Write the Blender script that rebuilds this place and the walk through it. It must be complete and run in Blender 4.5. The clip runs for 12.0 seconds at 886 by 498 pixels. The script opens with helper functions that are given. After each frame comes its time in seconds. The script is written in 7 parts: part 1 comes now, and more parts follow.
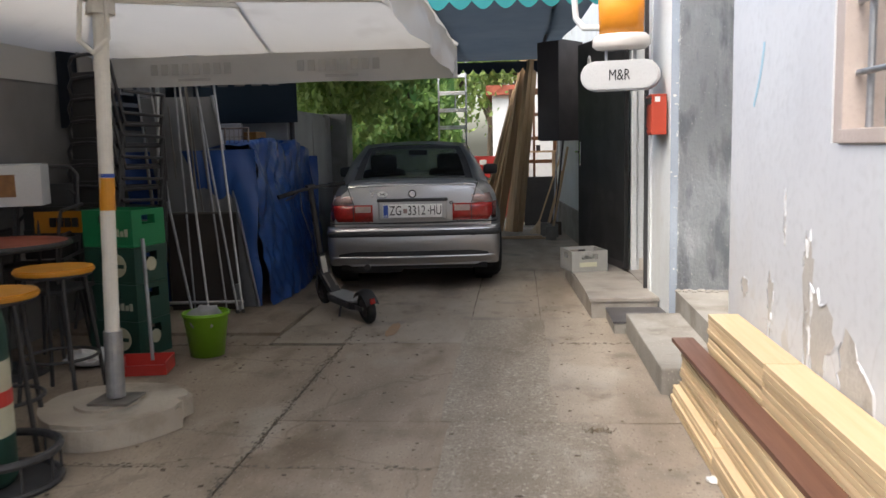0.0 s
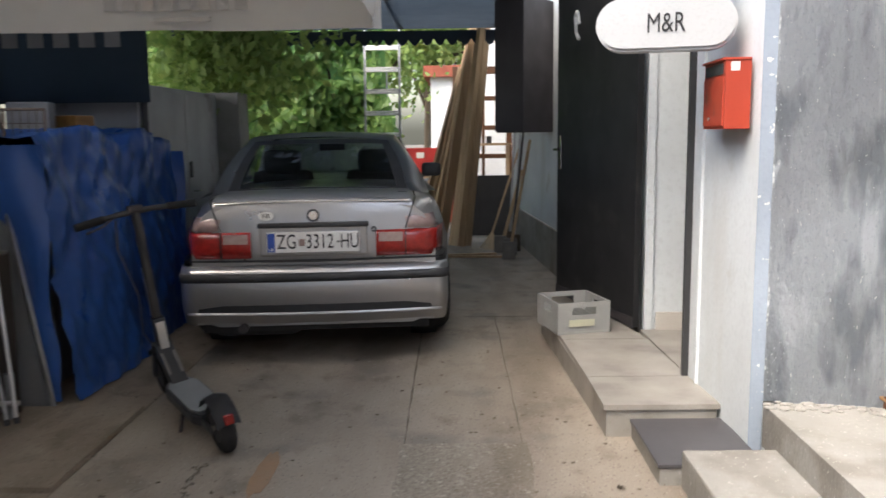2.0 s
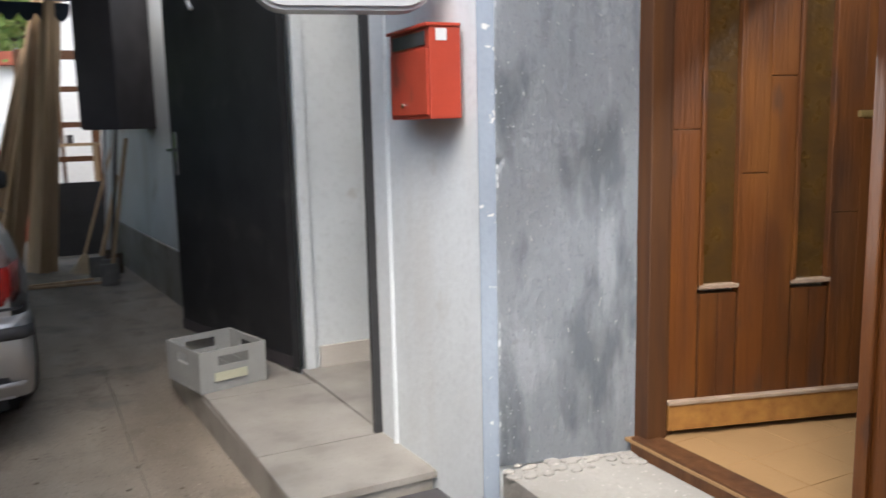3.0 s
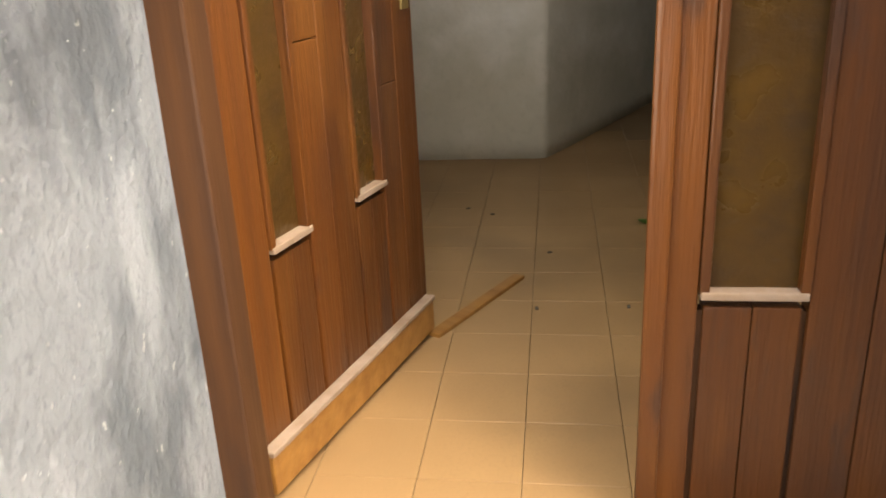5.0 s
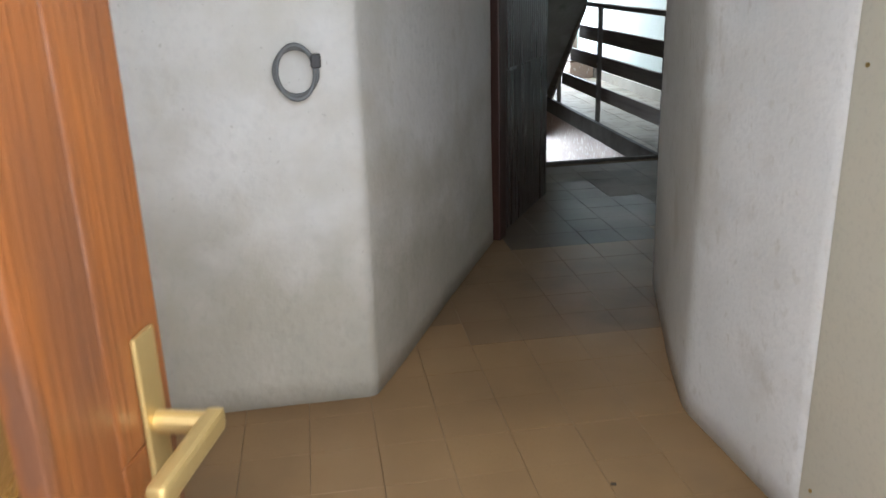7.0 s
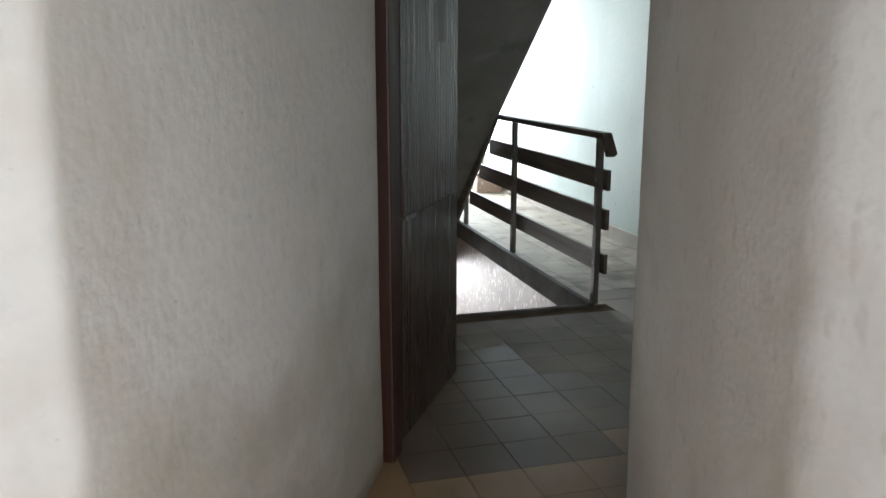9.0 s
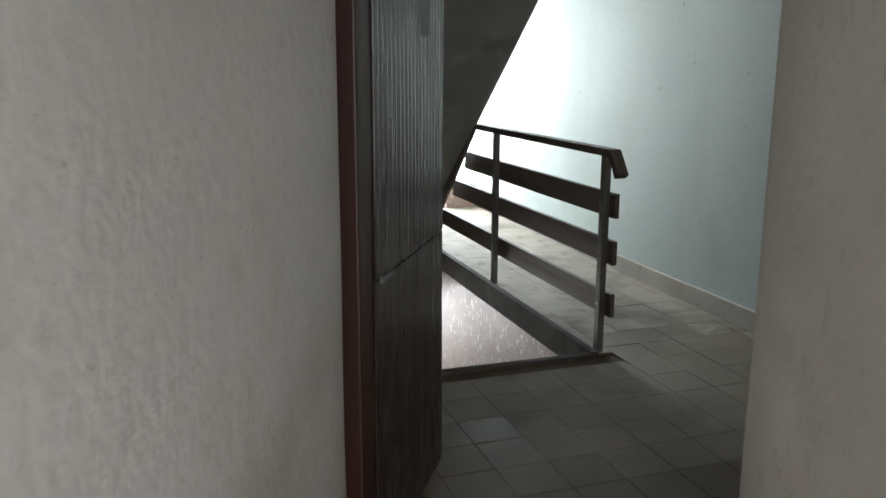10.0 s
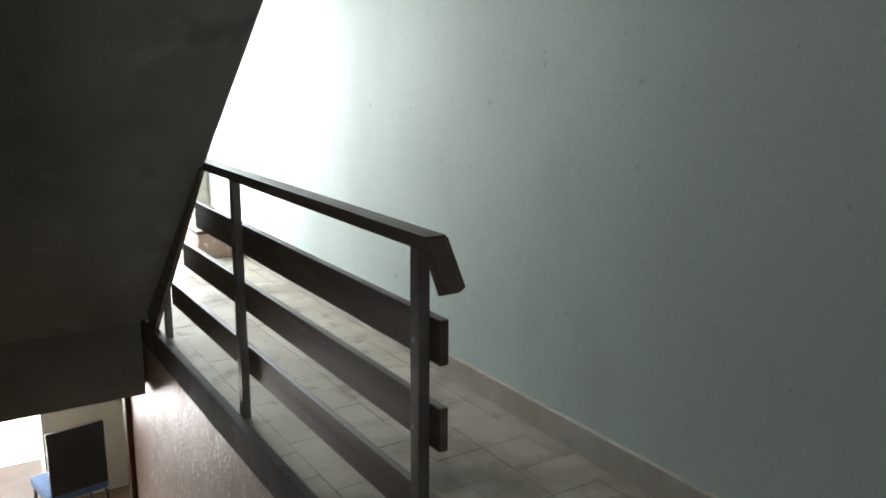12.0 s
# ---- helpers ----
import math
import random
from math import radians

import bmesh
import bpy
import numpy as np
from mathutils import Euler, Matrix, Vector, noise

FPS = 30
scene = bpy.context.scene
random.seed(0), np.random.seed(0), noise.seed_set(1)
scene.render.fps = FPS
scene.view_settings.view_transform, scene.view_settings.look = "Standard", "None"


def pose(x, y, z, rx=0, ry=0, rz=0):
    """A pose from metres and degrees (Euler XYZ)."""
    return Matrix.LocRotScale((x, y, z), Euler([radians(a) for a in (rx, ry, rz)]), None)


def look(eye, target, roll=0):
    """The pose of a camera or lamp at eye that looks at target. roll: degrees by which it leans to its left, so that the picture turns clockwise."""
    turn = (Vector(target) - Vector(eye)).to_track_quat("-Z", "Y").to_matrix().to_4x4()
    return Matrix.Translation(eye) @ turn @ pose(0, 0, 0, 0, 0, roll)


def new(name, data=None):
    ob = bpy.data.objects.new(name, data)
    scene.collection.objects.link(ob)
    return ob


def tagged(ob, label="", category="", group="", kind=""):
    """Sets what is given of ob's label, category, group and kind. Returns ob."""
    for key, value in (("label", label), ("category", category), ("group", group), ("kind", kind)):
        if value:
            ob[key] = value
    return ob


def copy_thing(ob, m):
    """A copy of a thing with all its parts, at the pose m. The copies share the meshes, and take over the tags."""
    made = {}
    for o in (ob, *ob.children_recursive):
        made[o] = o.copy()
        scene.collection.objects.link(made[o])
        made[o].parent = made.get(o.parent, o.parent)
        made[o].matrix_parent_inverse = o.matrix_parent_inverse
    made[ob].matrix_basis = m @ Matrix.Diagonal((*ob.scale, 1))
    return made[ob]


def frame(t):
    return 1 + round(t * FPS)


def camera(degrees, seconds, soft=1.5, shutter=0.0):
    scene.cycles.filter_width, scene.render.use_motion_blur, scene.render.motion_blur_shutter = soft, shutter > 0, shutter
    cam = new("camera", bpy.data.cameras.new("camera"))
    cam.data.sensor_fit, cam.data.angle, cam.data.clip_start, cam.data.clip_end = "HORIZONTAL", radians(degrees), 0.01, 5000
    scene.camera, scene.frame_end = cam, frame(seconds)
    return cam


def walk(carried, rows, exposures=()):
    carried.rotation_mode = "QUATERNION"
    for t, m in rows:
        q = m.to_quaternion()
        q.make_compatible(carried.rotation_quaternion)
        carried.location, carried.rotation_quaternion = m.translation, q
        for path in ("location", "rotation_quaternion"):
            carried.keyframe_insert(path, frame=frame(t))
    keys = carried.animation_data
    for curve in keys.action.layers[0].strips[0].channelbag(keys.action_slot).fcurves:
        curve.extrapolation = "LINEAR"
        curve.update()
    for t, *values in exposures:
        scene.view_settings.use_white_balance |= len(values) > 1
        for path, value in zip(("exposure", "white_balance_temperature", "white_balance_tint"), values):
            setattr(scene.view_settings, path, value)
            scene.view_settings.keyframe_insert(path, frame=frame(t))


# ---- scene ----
cam = camera(56.33, 12.0, shutter=0.3)
PATH = [
    (0.00, pose(0.126, 0.436, 1.301, 82.90, 1.34, 5.14)),
    (0.50, pose(0.103, 1.102, 1.324, 82.68, 0.76, 4.66)),
    (1.00, pose(0.099, 1.798, 1.319, 82.44, 1.08, 4.20)),
    (1.50, pose(0.051, 2.429, 1.344, 82.10, 0.84, 3.00)),
    (2.00, pose(-0.007, 3.046, 1.351, 81.90, 0.72, 0.74)),
    (2.50, pose(-0.005, 3.621, 1.362, 81.26, 0.88, -10.94)),
    (3.00, pose(-0.028, 4.134, 1.339, 81.19, 1.31, -26.91)),
    (3.50, pose(0.049, 4.533, 1.303, 80.72, 2.01, -39.34)),
    (3.70, pose(0.056, 4.687, 1.301, 79.84, 1.83, -47.29)),
    (5.30, pose(0.667, 5.688, 1.345, 69.12, 2.17, -88.82)),
    (5.50, pose(0.794, 5.744, 1.359, 70.51, 1.63, -92.32)),
    (6.00, pose(1.071, 5.755, 1.478, 72.57, 0.45, -95.13)),
    (6.50, pose(1.408, 5.746, 1.600, 71.97, 0.84, -96.78)),
    (7.00, pose(1.728, 5.726, 1.720, 71.05, 1.68, -99.17)),
    (7.50, pose(2.051, 5.638, 1.753, 71.47, 1.57, -101.06)),
    (7.70, pose(2.200, 5.570, 1.779, 73.08, 1.70, -101.29)),
    (9.30, pose(3.319, 5.328, 1.755, 77.54, -0.37, -106.42)),
    (9.50, pose(3.498, 5.285, 1.761, 77.40, -0.44, -107.04)),
    (10.00, pose(3.947, 5.216, 1.756, 77.45, -0.23, -108.53)),
    (10.50, pose(4.417, 5.015, 1.744, 77.39, -0.10, -111.45)),
    (11.00, pose(4.934, 4.820, 1.756, 78.54, 0.30, -117.71)),
    (11.30, pose(5.174, 4.690, 1.801, 77.77, 0.35, -121.36)),
    (11.50, pose(5.375, 4.563, 1.767, 77.71, 0.33, -122.10)),
    (11.70, pose(5.539, 4.419, 1.793, 77.18, 0.38, -122.11)),
    (12.00, pose(5.793, 4.202, 1.767, 77.46, -0.33, -122.30)),
]
EXPOSURES = [(0, 1.75, 6550, 10), (1.5, 1.92, 6450, 10), (2.5, 2.05, 6400, 10), (3.0, 1.68, 6150, 10), (3.5, 1.56, 6150, 10), (5.3, 2.5, 7700, 10), (6.0, 2.95, 7800, 10), (6.5, 3.2, 7400, 10), (7.0, 3.55, 5950, 10), (7.5, 3.5, 6050, 10), (9.5, 3.95, 6200, 10), (10.5, 3.75, 6350, 10), (12, 3.65, 6500, 10)]
walk(cam, PATH, EXPOSURES)

world = bpy.data.worlds.new("sky")
scene.world = world
world.use_nodes = True
wn = world.node_tree.nodes
sky = wn.new("ShaderNodeTexSky")
sky.sky_type = "NISHITA"
sky.sun_disc = False
sky.sun_elevation = radians(55)
sky.sun_rotation = radians(215)
sky.dust_density = 4.0
sky.air_density = 1.2
world.node_tree.links.new(sky.outputs[0], wn["Background"].inputs[0])
wn["Background"].inputs[1].default_value = 0.15
sun_data = bpy.data.lights.new("sun", "SUN")
sun_data.energy, sun_data.angle, sun_data.color = 0.6, radians(40), (1.0, 0.96, 0.9)
sun = new("sun", sun_data)
sun.matrix_world = look((-4, -6, 10), (0, 2, 0))


def window_light(name, at, target, w, h, power, colour):
    d = bpy.data.lights.new(name, "AREA")
    d.shape, d.size, d.size_y, d.energy, d.color = "RECTANGLE", w, h, power, colour
    ob = new(name, d)
    ob.matrix_world = look(at, target)
    return ob


window_light("stair_window_light", (12.66, 2.72, 1.6), (5, 2.72, 1.4), 0.8, 2.3, 13, (0.93, 0.98, 1.0))
# fill lamp added to brighten the hall; no opening is known up there
window_light("added_hall_fill", (1.84, 5.38, 2.69), (4.4, 5.38, 1.55), 1.3, 0.42, 1.0, (0.97, 0.985, 1.0))
# the daylight that falls in through the open leaf of the entrance
window_light("doorway_daylight", (1.68, 5.67, 1.42), (2.7, 5.6, 0.2), 0.46, 1.9, 3.4, (1.0, 0.98, 0.94))
window_light("lower_window_light", (12.8, 3.97, -0.85), (9, 3.7, -1.0), 0.62, 1.5, 4, (1.0, 0.98, 0.95))


# ---- materials ----
def mat(name, a, b, scale=5.0, stretch=(1, 1, 1), rough=0.75, metal=0.0, bump=0.1, fine=70.0, spot=None, spot_scale=2.0,
        cut=0.58, soft=0.08, spec=0.4, coat=0.0, vary=0.0, spot_bump=0.0, spot_stretch=(1, 1, 1), damp=None, whole=False):
    """A surface of two close colours in large and fine noise, with spots or stains of a third, and a fine relief."""
    m = bpy.data.materials.new(name)
    m.use_nodes = True
    n, l = m.node_tree.nodes, m.node_tree.links
    p = n["Principled BSDF"]
    tc = n.new("ShaderNodeTexCoord")
    mp = n.new("ShaderNodeMapping")
    mp.inputs["Scale"].default_value = stretch
    place = n.new("ShaderNodeNewGeometry").outputs["Position"] if whole else tc.outputs["Object"]
    l.new(place, mp.inputs[0])

    def noise_at(s, detail, src):
        t = n.new("ShaderNodeTexNoise")
        t.inputs["Scale"].default_value, t.inputs["Detail"].default_value = s, detail
        l.new(src, t.inputs["Vector"])
        return t.outputs[0]

    def mixed(fac, x, y):
        k = n.new("ShaderNodeMix")
        k.data_type = "RGBA"
        l.new(fac, k.inputs[0])
        for s, v in ((6, x), (7, y)):
            if hasattr(v, "is_linked"):
                l.new(v, k.inputs[s])
            else:
                k.inputs[s].default_value = (*v, 1)
        return k.outputs[2]

    def ramp(src, lo, hi):
        r = n.new("ShaderNodeMapRange")
        r.inputs[1].default_value, r.inputs[2].default_value = lo, hi
        l.new(src, r.inputs[0])
        return r.outputs[0]

    big = noise_at(scale, 8, mp.outputs[0])
    col = mixed(ramp(big, 0.3, 0.7), a, b)
    small = noise_at(fine, 4, mp.outputs[0])
    dark = tuple(v * 0.84 for v in a)
    col = mixed(ramp(small, 0.5, 0.85), col, dark)
    height = small
    if spot:
        sm = n.new("ShaderNodeMapping")
        sm.inputs["Scale"].default_value = spot_stretch
        l.new(place, sm.inputs[0])
        mask = ramp(noise_at(spot_scale, 9, sm.outputs[0]), cut, cut + soft)
        col = mixed(mask, col, spot)
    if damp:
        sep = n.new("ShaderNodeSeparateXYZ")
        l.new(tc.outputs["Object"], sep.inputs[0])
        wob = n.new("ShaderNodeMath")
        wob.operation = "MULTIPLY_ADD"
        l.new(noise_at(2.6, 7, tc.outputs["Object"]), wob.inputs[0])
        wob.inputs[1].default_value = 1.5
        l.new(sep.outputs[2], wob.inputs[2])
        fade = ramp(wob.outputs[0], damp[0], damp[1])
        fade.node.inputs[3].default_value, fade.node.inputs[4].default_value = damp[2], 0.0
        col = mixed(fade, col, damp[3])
    if vary:
        info = n.new("ShaderNodeObjectInfo")
        hs = n.new("ShaderNodeHueSaturation")
        l.new(ramp(info.outputs["Random"], 0.0, 1.0), hs.inputs["Value"])
        r = hs.inputs["Value"].links[0].from_node
        r.inputs[3].default_value, r.inputs[4].default_value = 1 - vary, 1 + vary
        l.new(col, hs.inputs["Color"])
        col = hs.outputs[0]
    l.new(col, p.inputs["Base Color"])
    bn = n.new("ShaderNodeBump")
    bn.inputs["Strength"].default_value, bn.inputs["Distance"].default_value = bump, 0.01
    l.new(height, bn.inputs["Height"])
    out = bn.outputs[0]
    if spot and spot_bump:
        b2 = n.new("ShaderNodeBump")
        b2.invert = True
        b2.inputs["Strength"].default_value, b2.inputs["Distance"].default_value = spot_bump, 0.01
        l.new(mask, b2.inputs["Height"])
        l.new(out, b2.inputs["Normal"])
        out = b2.outputs[0]
    l.new(out, p.inputs["Normal"])
    rr = ramp(big, 0.2, 0.8)
    rn = rr.node
    rn.inputs[3].default_value, rn.inputs[4].default_value = max(rough - 0.1, 0.02), min(rough + 0.1, 1)
    l.new(rr, p.inputs["Roughness"])
    p.inputs["Metallic"].default_value = metal
    p.inputs["Specular IOR Level"].default_value = spec
    p.inputs["Coat Weight"].default_value = coat
    p.inputs["Coat Roughness"].default_value = 0.15
    return m


def plain(name, c, rough=0.5, metal=0.0, glass=0.0, emit=0.0):
    return_m = mat(name, c, tuple(v * 0.9 for v in c), 9, rough=rough, metal=metal, bump=0.03, fine=120)
    p = return_m.node_tree.nodes["Principled BSDF"]
    p.inputs["Transmission Weight"].default_value = glass
    if emit:
        p.inputs["Emission Color"].default_value = (*c, 1)
        p.inputs["Emission Strength"].default_value = emit
    return return_m


def wood(name, a, b, axis="z", rough=0.45, coat=0.2, vary=0.12, fine=30, spot=None, cut=0.55, bump=0.12, whole=False):
    st = {"x": (0.06, 1, 1), "y": (1, 0.06, 1), "z": (1, 1, 0.06)}[axis]
    return mat(name, a, b, 22, st, rough, bump=bump, fine=fine * 4, coat=coat, vary=vary, spot=spot, spot_scale=2.2, cut=cut, soft=0.2, spot_stretch=tuple(0.5 + 2.5 * v for v in st), whole=whole)


M_CONC = mat("driveway concrete", (0.315, 0.258, 0.195), (0.225, 0.183, 0.136), 2.4, (1, 0.45, 1), rough=0.9, bump=0.5, fine=75, spot=(0.155, 0.118, 0.08), spot_scale=1.9, cut=0.52, soft=0.12, spot_stretch=(1, 0.5, 1), whole=True)
M_CONCG = mat("patched grey concrete", (0.325, 0.278, 0.22), (0.248, 0.21, 0.164), 2.4, (1, 0.6, 1), rough=0.9, bump=0.5, fine=75, spot=(0.21, 0.185, 0.152), spot_scale=2.4, cut=0.54, soft=0.12, whole=True)
M_AGG = mat("washed aggregate", (0.31, 0.272, 0.215), (0.19, 0.163, 0.125), 62, rough=0.9, bump=0.9, fine=130, spot=(0.20, 0.17, 0.128), spot_scale=2.2, cut=0.5, soft=0.2, whole=True)
M_CRACK = mat("crack dirt", (0.15, 0.125, 0.095), (0.09, 0.075, 0.055), 20, rough=1, bump=0.5)
M_RUST = mat("rust stain", (0.31, 0.185, 0.10), (0.25, 0.185, 0.125), 9, rough=0.9, bump=0.3)
M_STEP = mat("step concrete", (0.30, 0.285, 0.256), (0.225, 0.213, 0.19), 3, rough=0.9, bump=0.5, fine=45, spot=(0.19, 0.18, 0.16), spot_scale=4, cut=0.62, soft=0.1)
M_FOOT = mat("weathered foot concrete", (0.43, 0.385, 0.315), (0.33, 0.29, 0.235), 3, rough=0.9, bump=0.5, fine=45, spot=(0.23, 0.195, 0.15), spot_scale=3, cut=0.58, soft=0.15)
M_SIGN = mat("white sign acrylic", (0.42, 0.43, 0.43), (0.385, 0.395, 0.395), 3, rough=0.35, bump=0.01)
M_TERR = mat("terrazzo step", (0.32, 0.30, 0.266), (0.24, 0.223, 0.196), 4, rough=0.4, bump=0.06, fine=140, spot=(0.20, 0.185, 0.16), spot_scale=4, cut=0.55, soft=0.18)
M_GRAN = mat("dark polished granite", (0.07, 0.067, 0.07), (0.064, 0.061, 0.064), 3, rough=0.3, bump=0.004, fine=30, spot=(0.10, 0.095, 0.09), spot_scale=2, cut=0.58, soft=0.2)
M_PEEL = mat("peeling white paint", (0.55, 0.575, 0.60), (0.50, 0.52, 0.545), 1.5, rough=0.8, bump=0.2, fine=24, spot=(0.54, 0.56, 0.58), spot_scale=2.1, cut=0.6, soft=0.1, spot_bump=0.15)
M_PILL = mat("white painted render", (0.60, 0.635, 0.645), (0.54, 0.57, 0.575), 3, rough=0.75, bump=0.18, fine=40, spot=(0.47, 0.475, 0.455), spot_scale=3.1, cut=0.64, soft=0.06)
M_GREYW = mat("grey painted render", (0.385, 0.415, 0.44), (0.30, 0.325, 0.348), 3.2, (1, 1, 0.6), rough=0.75, bump=0.9, fine=46, spot=(0.20, 0.222, 0.245), spot_scale=3.8, cut=0.55, soft=0.12, spot_stretch=(2.2, 2.2, 0.6))
M_BAND = mat("blue grey painted band", (0.27, 0.315, 0.37), (0.24, 0.28, 0.33), 5, rough=0.75, bump=0.2, fine=50, spot=(0.62, 0.61, 0.58), spot_scale=30, cut=0.66, soft=0.03)
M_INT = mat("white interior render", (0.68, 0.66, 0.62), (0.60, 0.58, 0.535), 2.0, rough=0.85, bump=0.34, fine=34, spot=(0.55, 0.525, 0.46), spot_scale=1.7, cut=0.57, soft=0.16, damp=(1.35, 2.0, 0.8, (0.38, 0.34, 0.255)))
M_INTC = mat("rough stippled white render", (0.68, 0.665, 0.63), (0.58, 0.565, 0.525), 3.0, rough=0.85, bump=0.16, fine=62, spot=(0.55, 0.525, 0.475), spot_scale=3.2, cut=0.58, soft=0.12)
M_BEIGE = mat("beige painted panel", (0.50, 0.465, 0.37), (0.46, 0.43, 0.34), 2, rough=0.5, bump=0.04, fine=80)
M_GREEN = mat("pale green wall paint", (0.62, 0.715, 0.69), (0.57, 0.66, 0.64), 1.4, rough=0.6, bump=0.08, fine=60, spot=(0.52, 0.58, 0.52), spot_scale=1.0, cut=0.6, soft=0.2)
M_BLOCK = mat("aerated concrete block", (0.44, 0.43, 0.41), (0.37, 0.36, 0.345), 4, rough=0.95, bump=0.6, fine=60)
M_PINK = mat("flecked pinkish wall paint", (0.40, 0.285, 0.235), (0.35, 0.245, 0.205), 5, rough=0.4, bump=0.5, fine=40, spot=(0.58, 0.51, 0.46), spot_scale=38, cut=0.6, soft=0.05, spot_stretch=(1, 1, 0.5))
M_SLAB = mat("dark stained slab edge", (0.10, 0.088, 0.075), (0.065, 0.058, 0.05), 6, rough=0.8, bump=0.4, fine=40)
M_SOFFIT = mat("bare concrete stair soffit", (0.27, 0.265, 0.245), (0.21, 0.205, 0.19), 2.5, rough=0.9, bump=0.4, fine=40, spot=(0.13, 0.128, 0.118), spot_scale=2.4, cut=0.6, soft=0.12)
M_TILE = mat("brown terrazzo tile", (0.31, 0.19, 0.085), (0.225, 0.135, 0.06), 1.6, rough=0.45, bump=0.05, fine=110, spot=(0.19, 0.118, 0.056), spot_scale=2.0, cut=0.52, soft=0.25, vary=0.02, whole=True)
# the next three hold the corridor's shade in their colour, besides some dirt
M_TILEC = mat("dirty brown tile darkened for shade", (0.128, 0.086, 0.053), (0.085, 0.058, 0.037), 2.2, rough=0.42, bump=0.06, fine=110, spot=(0.065, 0.046, 0.032), spot_scale=1.6, cut=0.5, soft=0.25, vary=0.02, whole=True)
M_TILEM = mat("worn brown tile half darkened for shade", (0.225, 0.141, 0.068), (0.16, 0.099, 0.05), 1.8, rough=0.43, bump=0.05, fine=110, spot=(0.12, 0.077, 0.042), spot_scale=1.8, cut=0.51, soft=0.25, vary=0.03, whole=True)
M_TILED = mat("grimy grey-brown tile part darkened for shade", (0.25, 0.21, 0.165), (0.18, 0.15, 0.116), 2.2, rough=0.6, bump=0.08, fine=110, spot=(0.105, 0.085, 0.064), spot_scale=1.7, cut=0.5, soft=0.22, spec=0.3, vary=0.05, whole=True)
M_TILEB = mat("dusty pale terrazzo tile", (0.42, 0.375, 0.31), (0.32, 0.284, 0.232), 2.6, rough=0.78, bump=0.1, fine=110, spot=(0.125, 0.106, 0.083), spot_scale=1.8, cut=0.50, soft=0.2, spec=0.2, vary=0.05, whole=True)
M_GROUT = mat("brown grout", (0.13, 0.085, 0.047), (0.095, 0.063, 0.037), 6, rough=0.95, bump=0.3)
M_SKIRT = mat("dusty stone skirting", (0.54, 0.51, 0.455), (0.43, 0.40, 0.355), 3, rough=0.7, bump=0.15, fine=80, spot=(0.42, 0.36, 0.23), spot_scale=1.6, cut=0.6, soft=0.15)
M_DOORW = wood("worn varnished door wood", (0.108, 0.034, 0.0052), (0.056, 0.017, 0.0036), "z", 0.45, 0.15, 0.16, 34, (0.045, 0.018, 0.008), 0.5, 0.3, True)
M_DOORL = wood("lighter kick board wood", (0.30, 0.145, 0.035), (0.19, 0.083, 0.02), "y", 0.45, 0.2)
M_DUST = mat("dusty ledge", (0.30, 0.225, 0.165), (0.20, 0.13, 0.08), 14, rough=0.9, bump=0.2)
M_FRAME = wood("dark brown door frame wood", (0.088, 0.034, 0.009), (0.048, 0.018, 0.006), "z", 0.6, 0.0, spot=(0.034, 0.016, 0.009))
M_JAMB = wood("dark red-brown jamb wood", (0.046, 0.0145, 0.0075), (0.03, 0.0095, 0.0052), "z", 0.45, 0.15)
M_DKDOOR = wood("dark stained ribbed door", (0.03, 0.0135, 0.0085), (0.019, 0.0085, 0.006), "z", 0.3, 0.3, 0.0)
M_RAILW = wood("weathered brown railing board", (0.155, 0.12, 0.092), (0.095, 0.073, 0.056), "x", 0.55, 0.1, spot=(0.21, 0.18, 0.15))
M_STEEL = mat("dull painted steel post", (0.20, 0.185, 0.165), (0.14, 0.13, 0.115), 12, rough=0.5, metal=0.3, bump=0.1)
M_PINE = wood("pale pine board", (0.62, 0.49, 0.315), (0.52, 0.39, 0.225), "y", 0.6, 0.0, 0.2, 24)
M_PINED = wood("weathered leaning timber", (0.46, 0.32, 0.19), (0.33, 0.22, 0.12), "z", 0.7, 0.0, 0.2)
M_BROWNB = wood("dark brown stained board", (0.14, 0.062, 0.036), (0.095, 0.042, 0.026), "y", 0.5, 0.1)
M_ALU = mat("aluminium", (0.62, 0.62, 0.61), (0.5, 0.5, 0.5), 12, rough=0.4, metal=0.9, bump=0.05)
M_GALV = mat("galvanised steel", (0.42, 0.43, 0.44), (0.30, 0.31, 0.32), 16, rough=0.45, metal=0.8, bump=0.08)
M_BLACK = mat("black lacquer", (0.042, 0.042, 0.043), (0.032, 0.032, 0.033), 6, rough=0.45, bump=0.05)
M_DOORB = mat("black door paint", (0.017, 0.017, 0.018), (0.012, 0.012, 0.013), 3, rough=0.55, bump=0.05, spot=(0.028, 0.027, 0.026), spot_scale=4)
M_RUBBER = mat("black rubber", (0.02, 0.02, 0.02), (0.014, 0.014, 0.014), 20, rough=0.8, bump=0.2)
M_DARKM = mat("dark metal sheet", (0.042, 0.037, 0.04), (0.03, 0.027, 0.029), 4, rough=0.55, bump=0.05)
M_SHED = mat("grey sheet metal", (0.36, 0.36, 0.35), (0.29, 0.29, 0.28), 2.5, rough=0.6, metal=0.2, bump=0.08, spot=(0.2, 0.185, 0.165), spot_scale=2.6, cut=0.62)
M_PANEL = mat("dull grey board", (0.25, 0.257, 0.257), (0.20, 0.207, 0.207), 3, rough=0.6, bump=0.05)
M_MESH = mat("rusty wire mesh", (0.17, 0.13, 0.105), (0.11, 0.085, 0.07), 20, rough=0.7, metal=0.5)
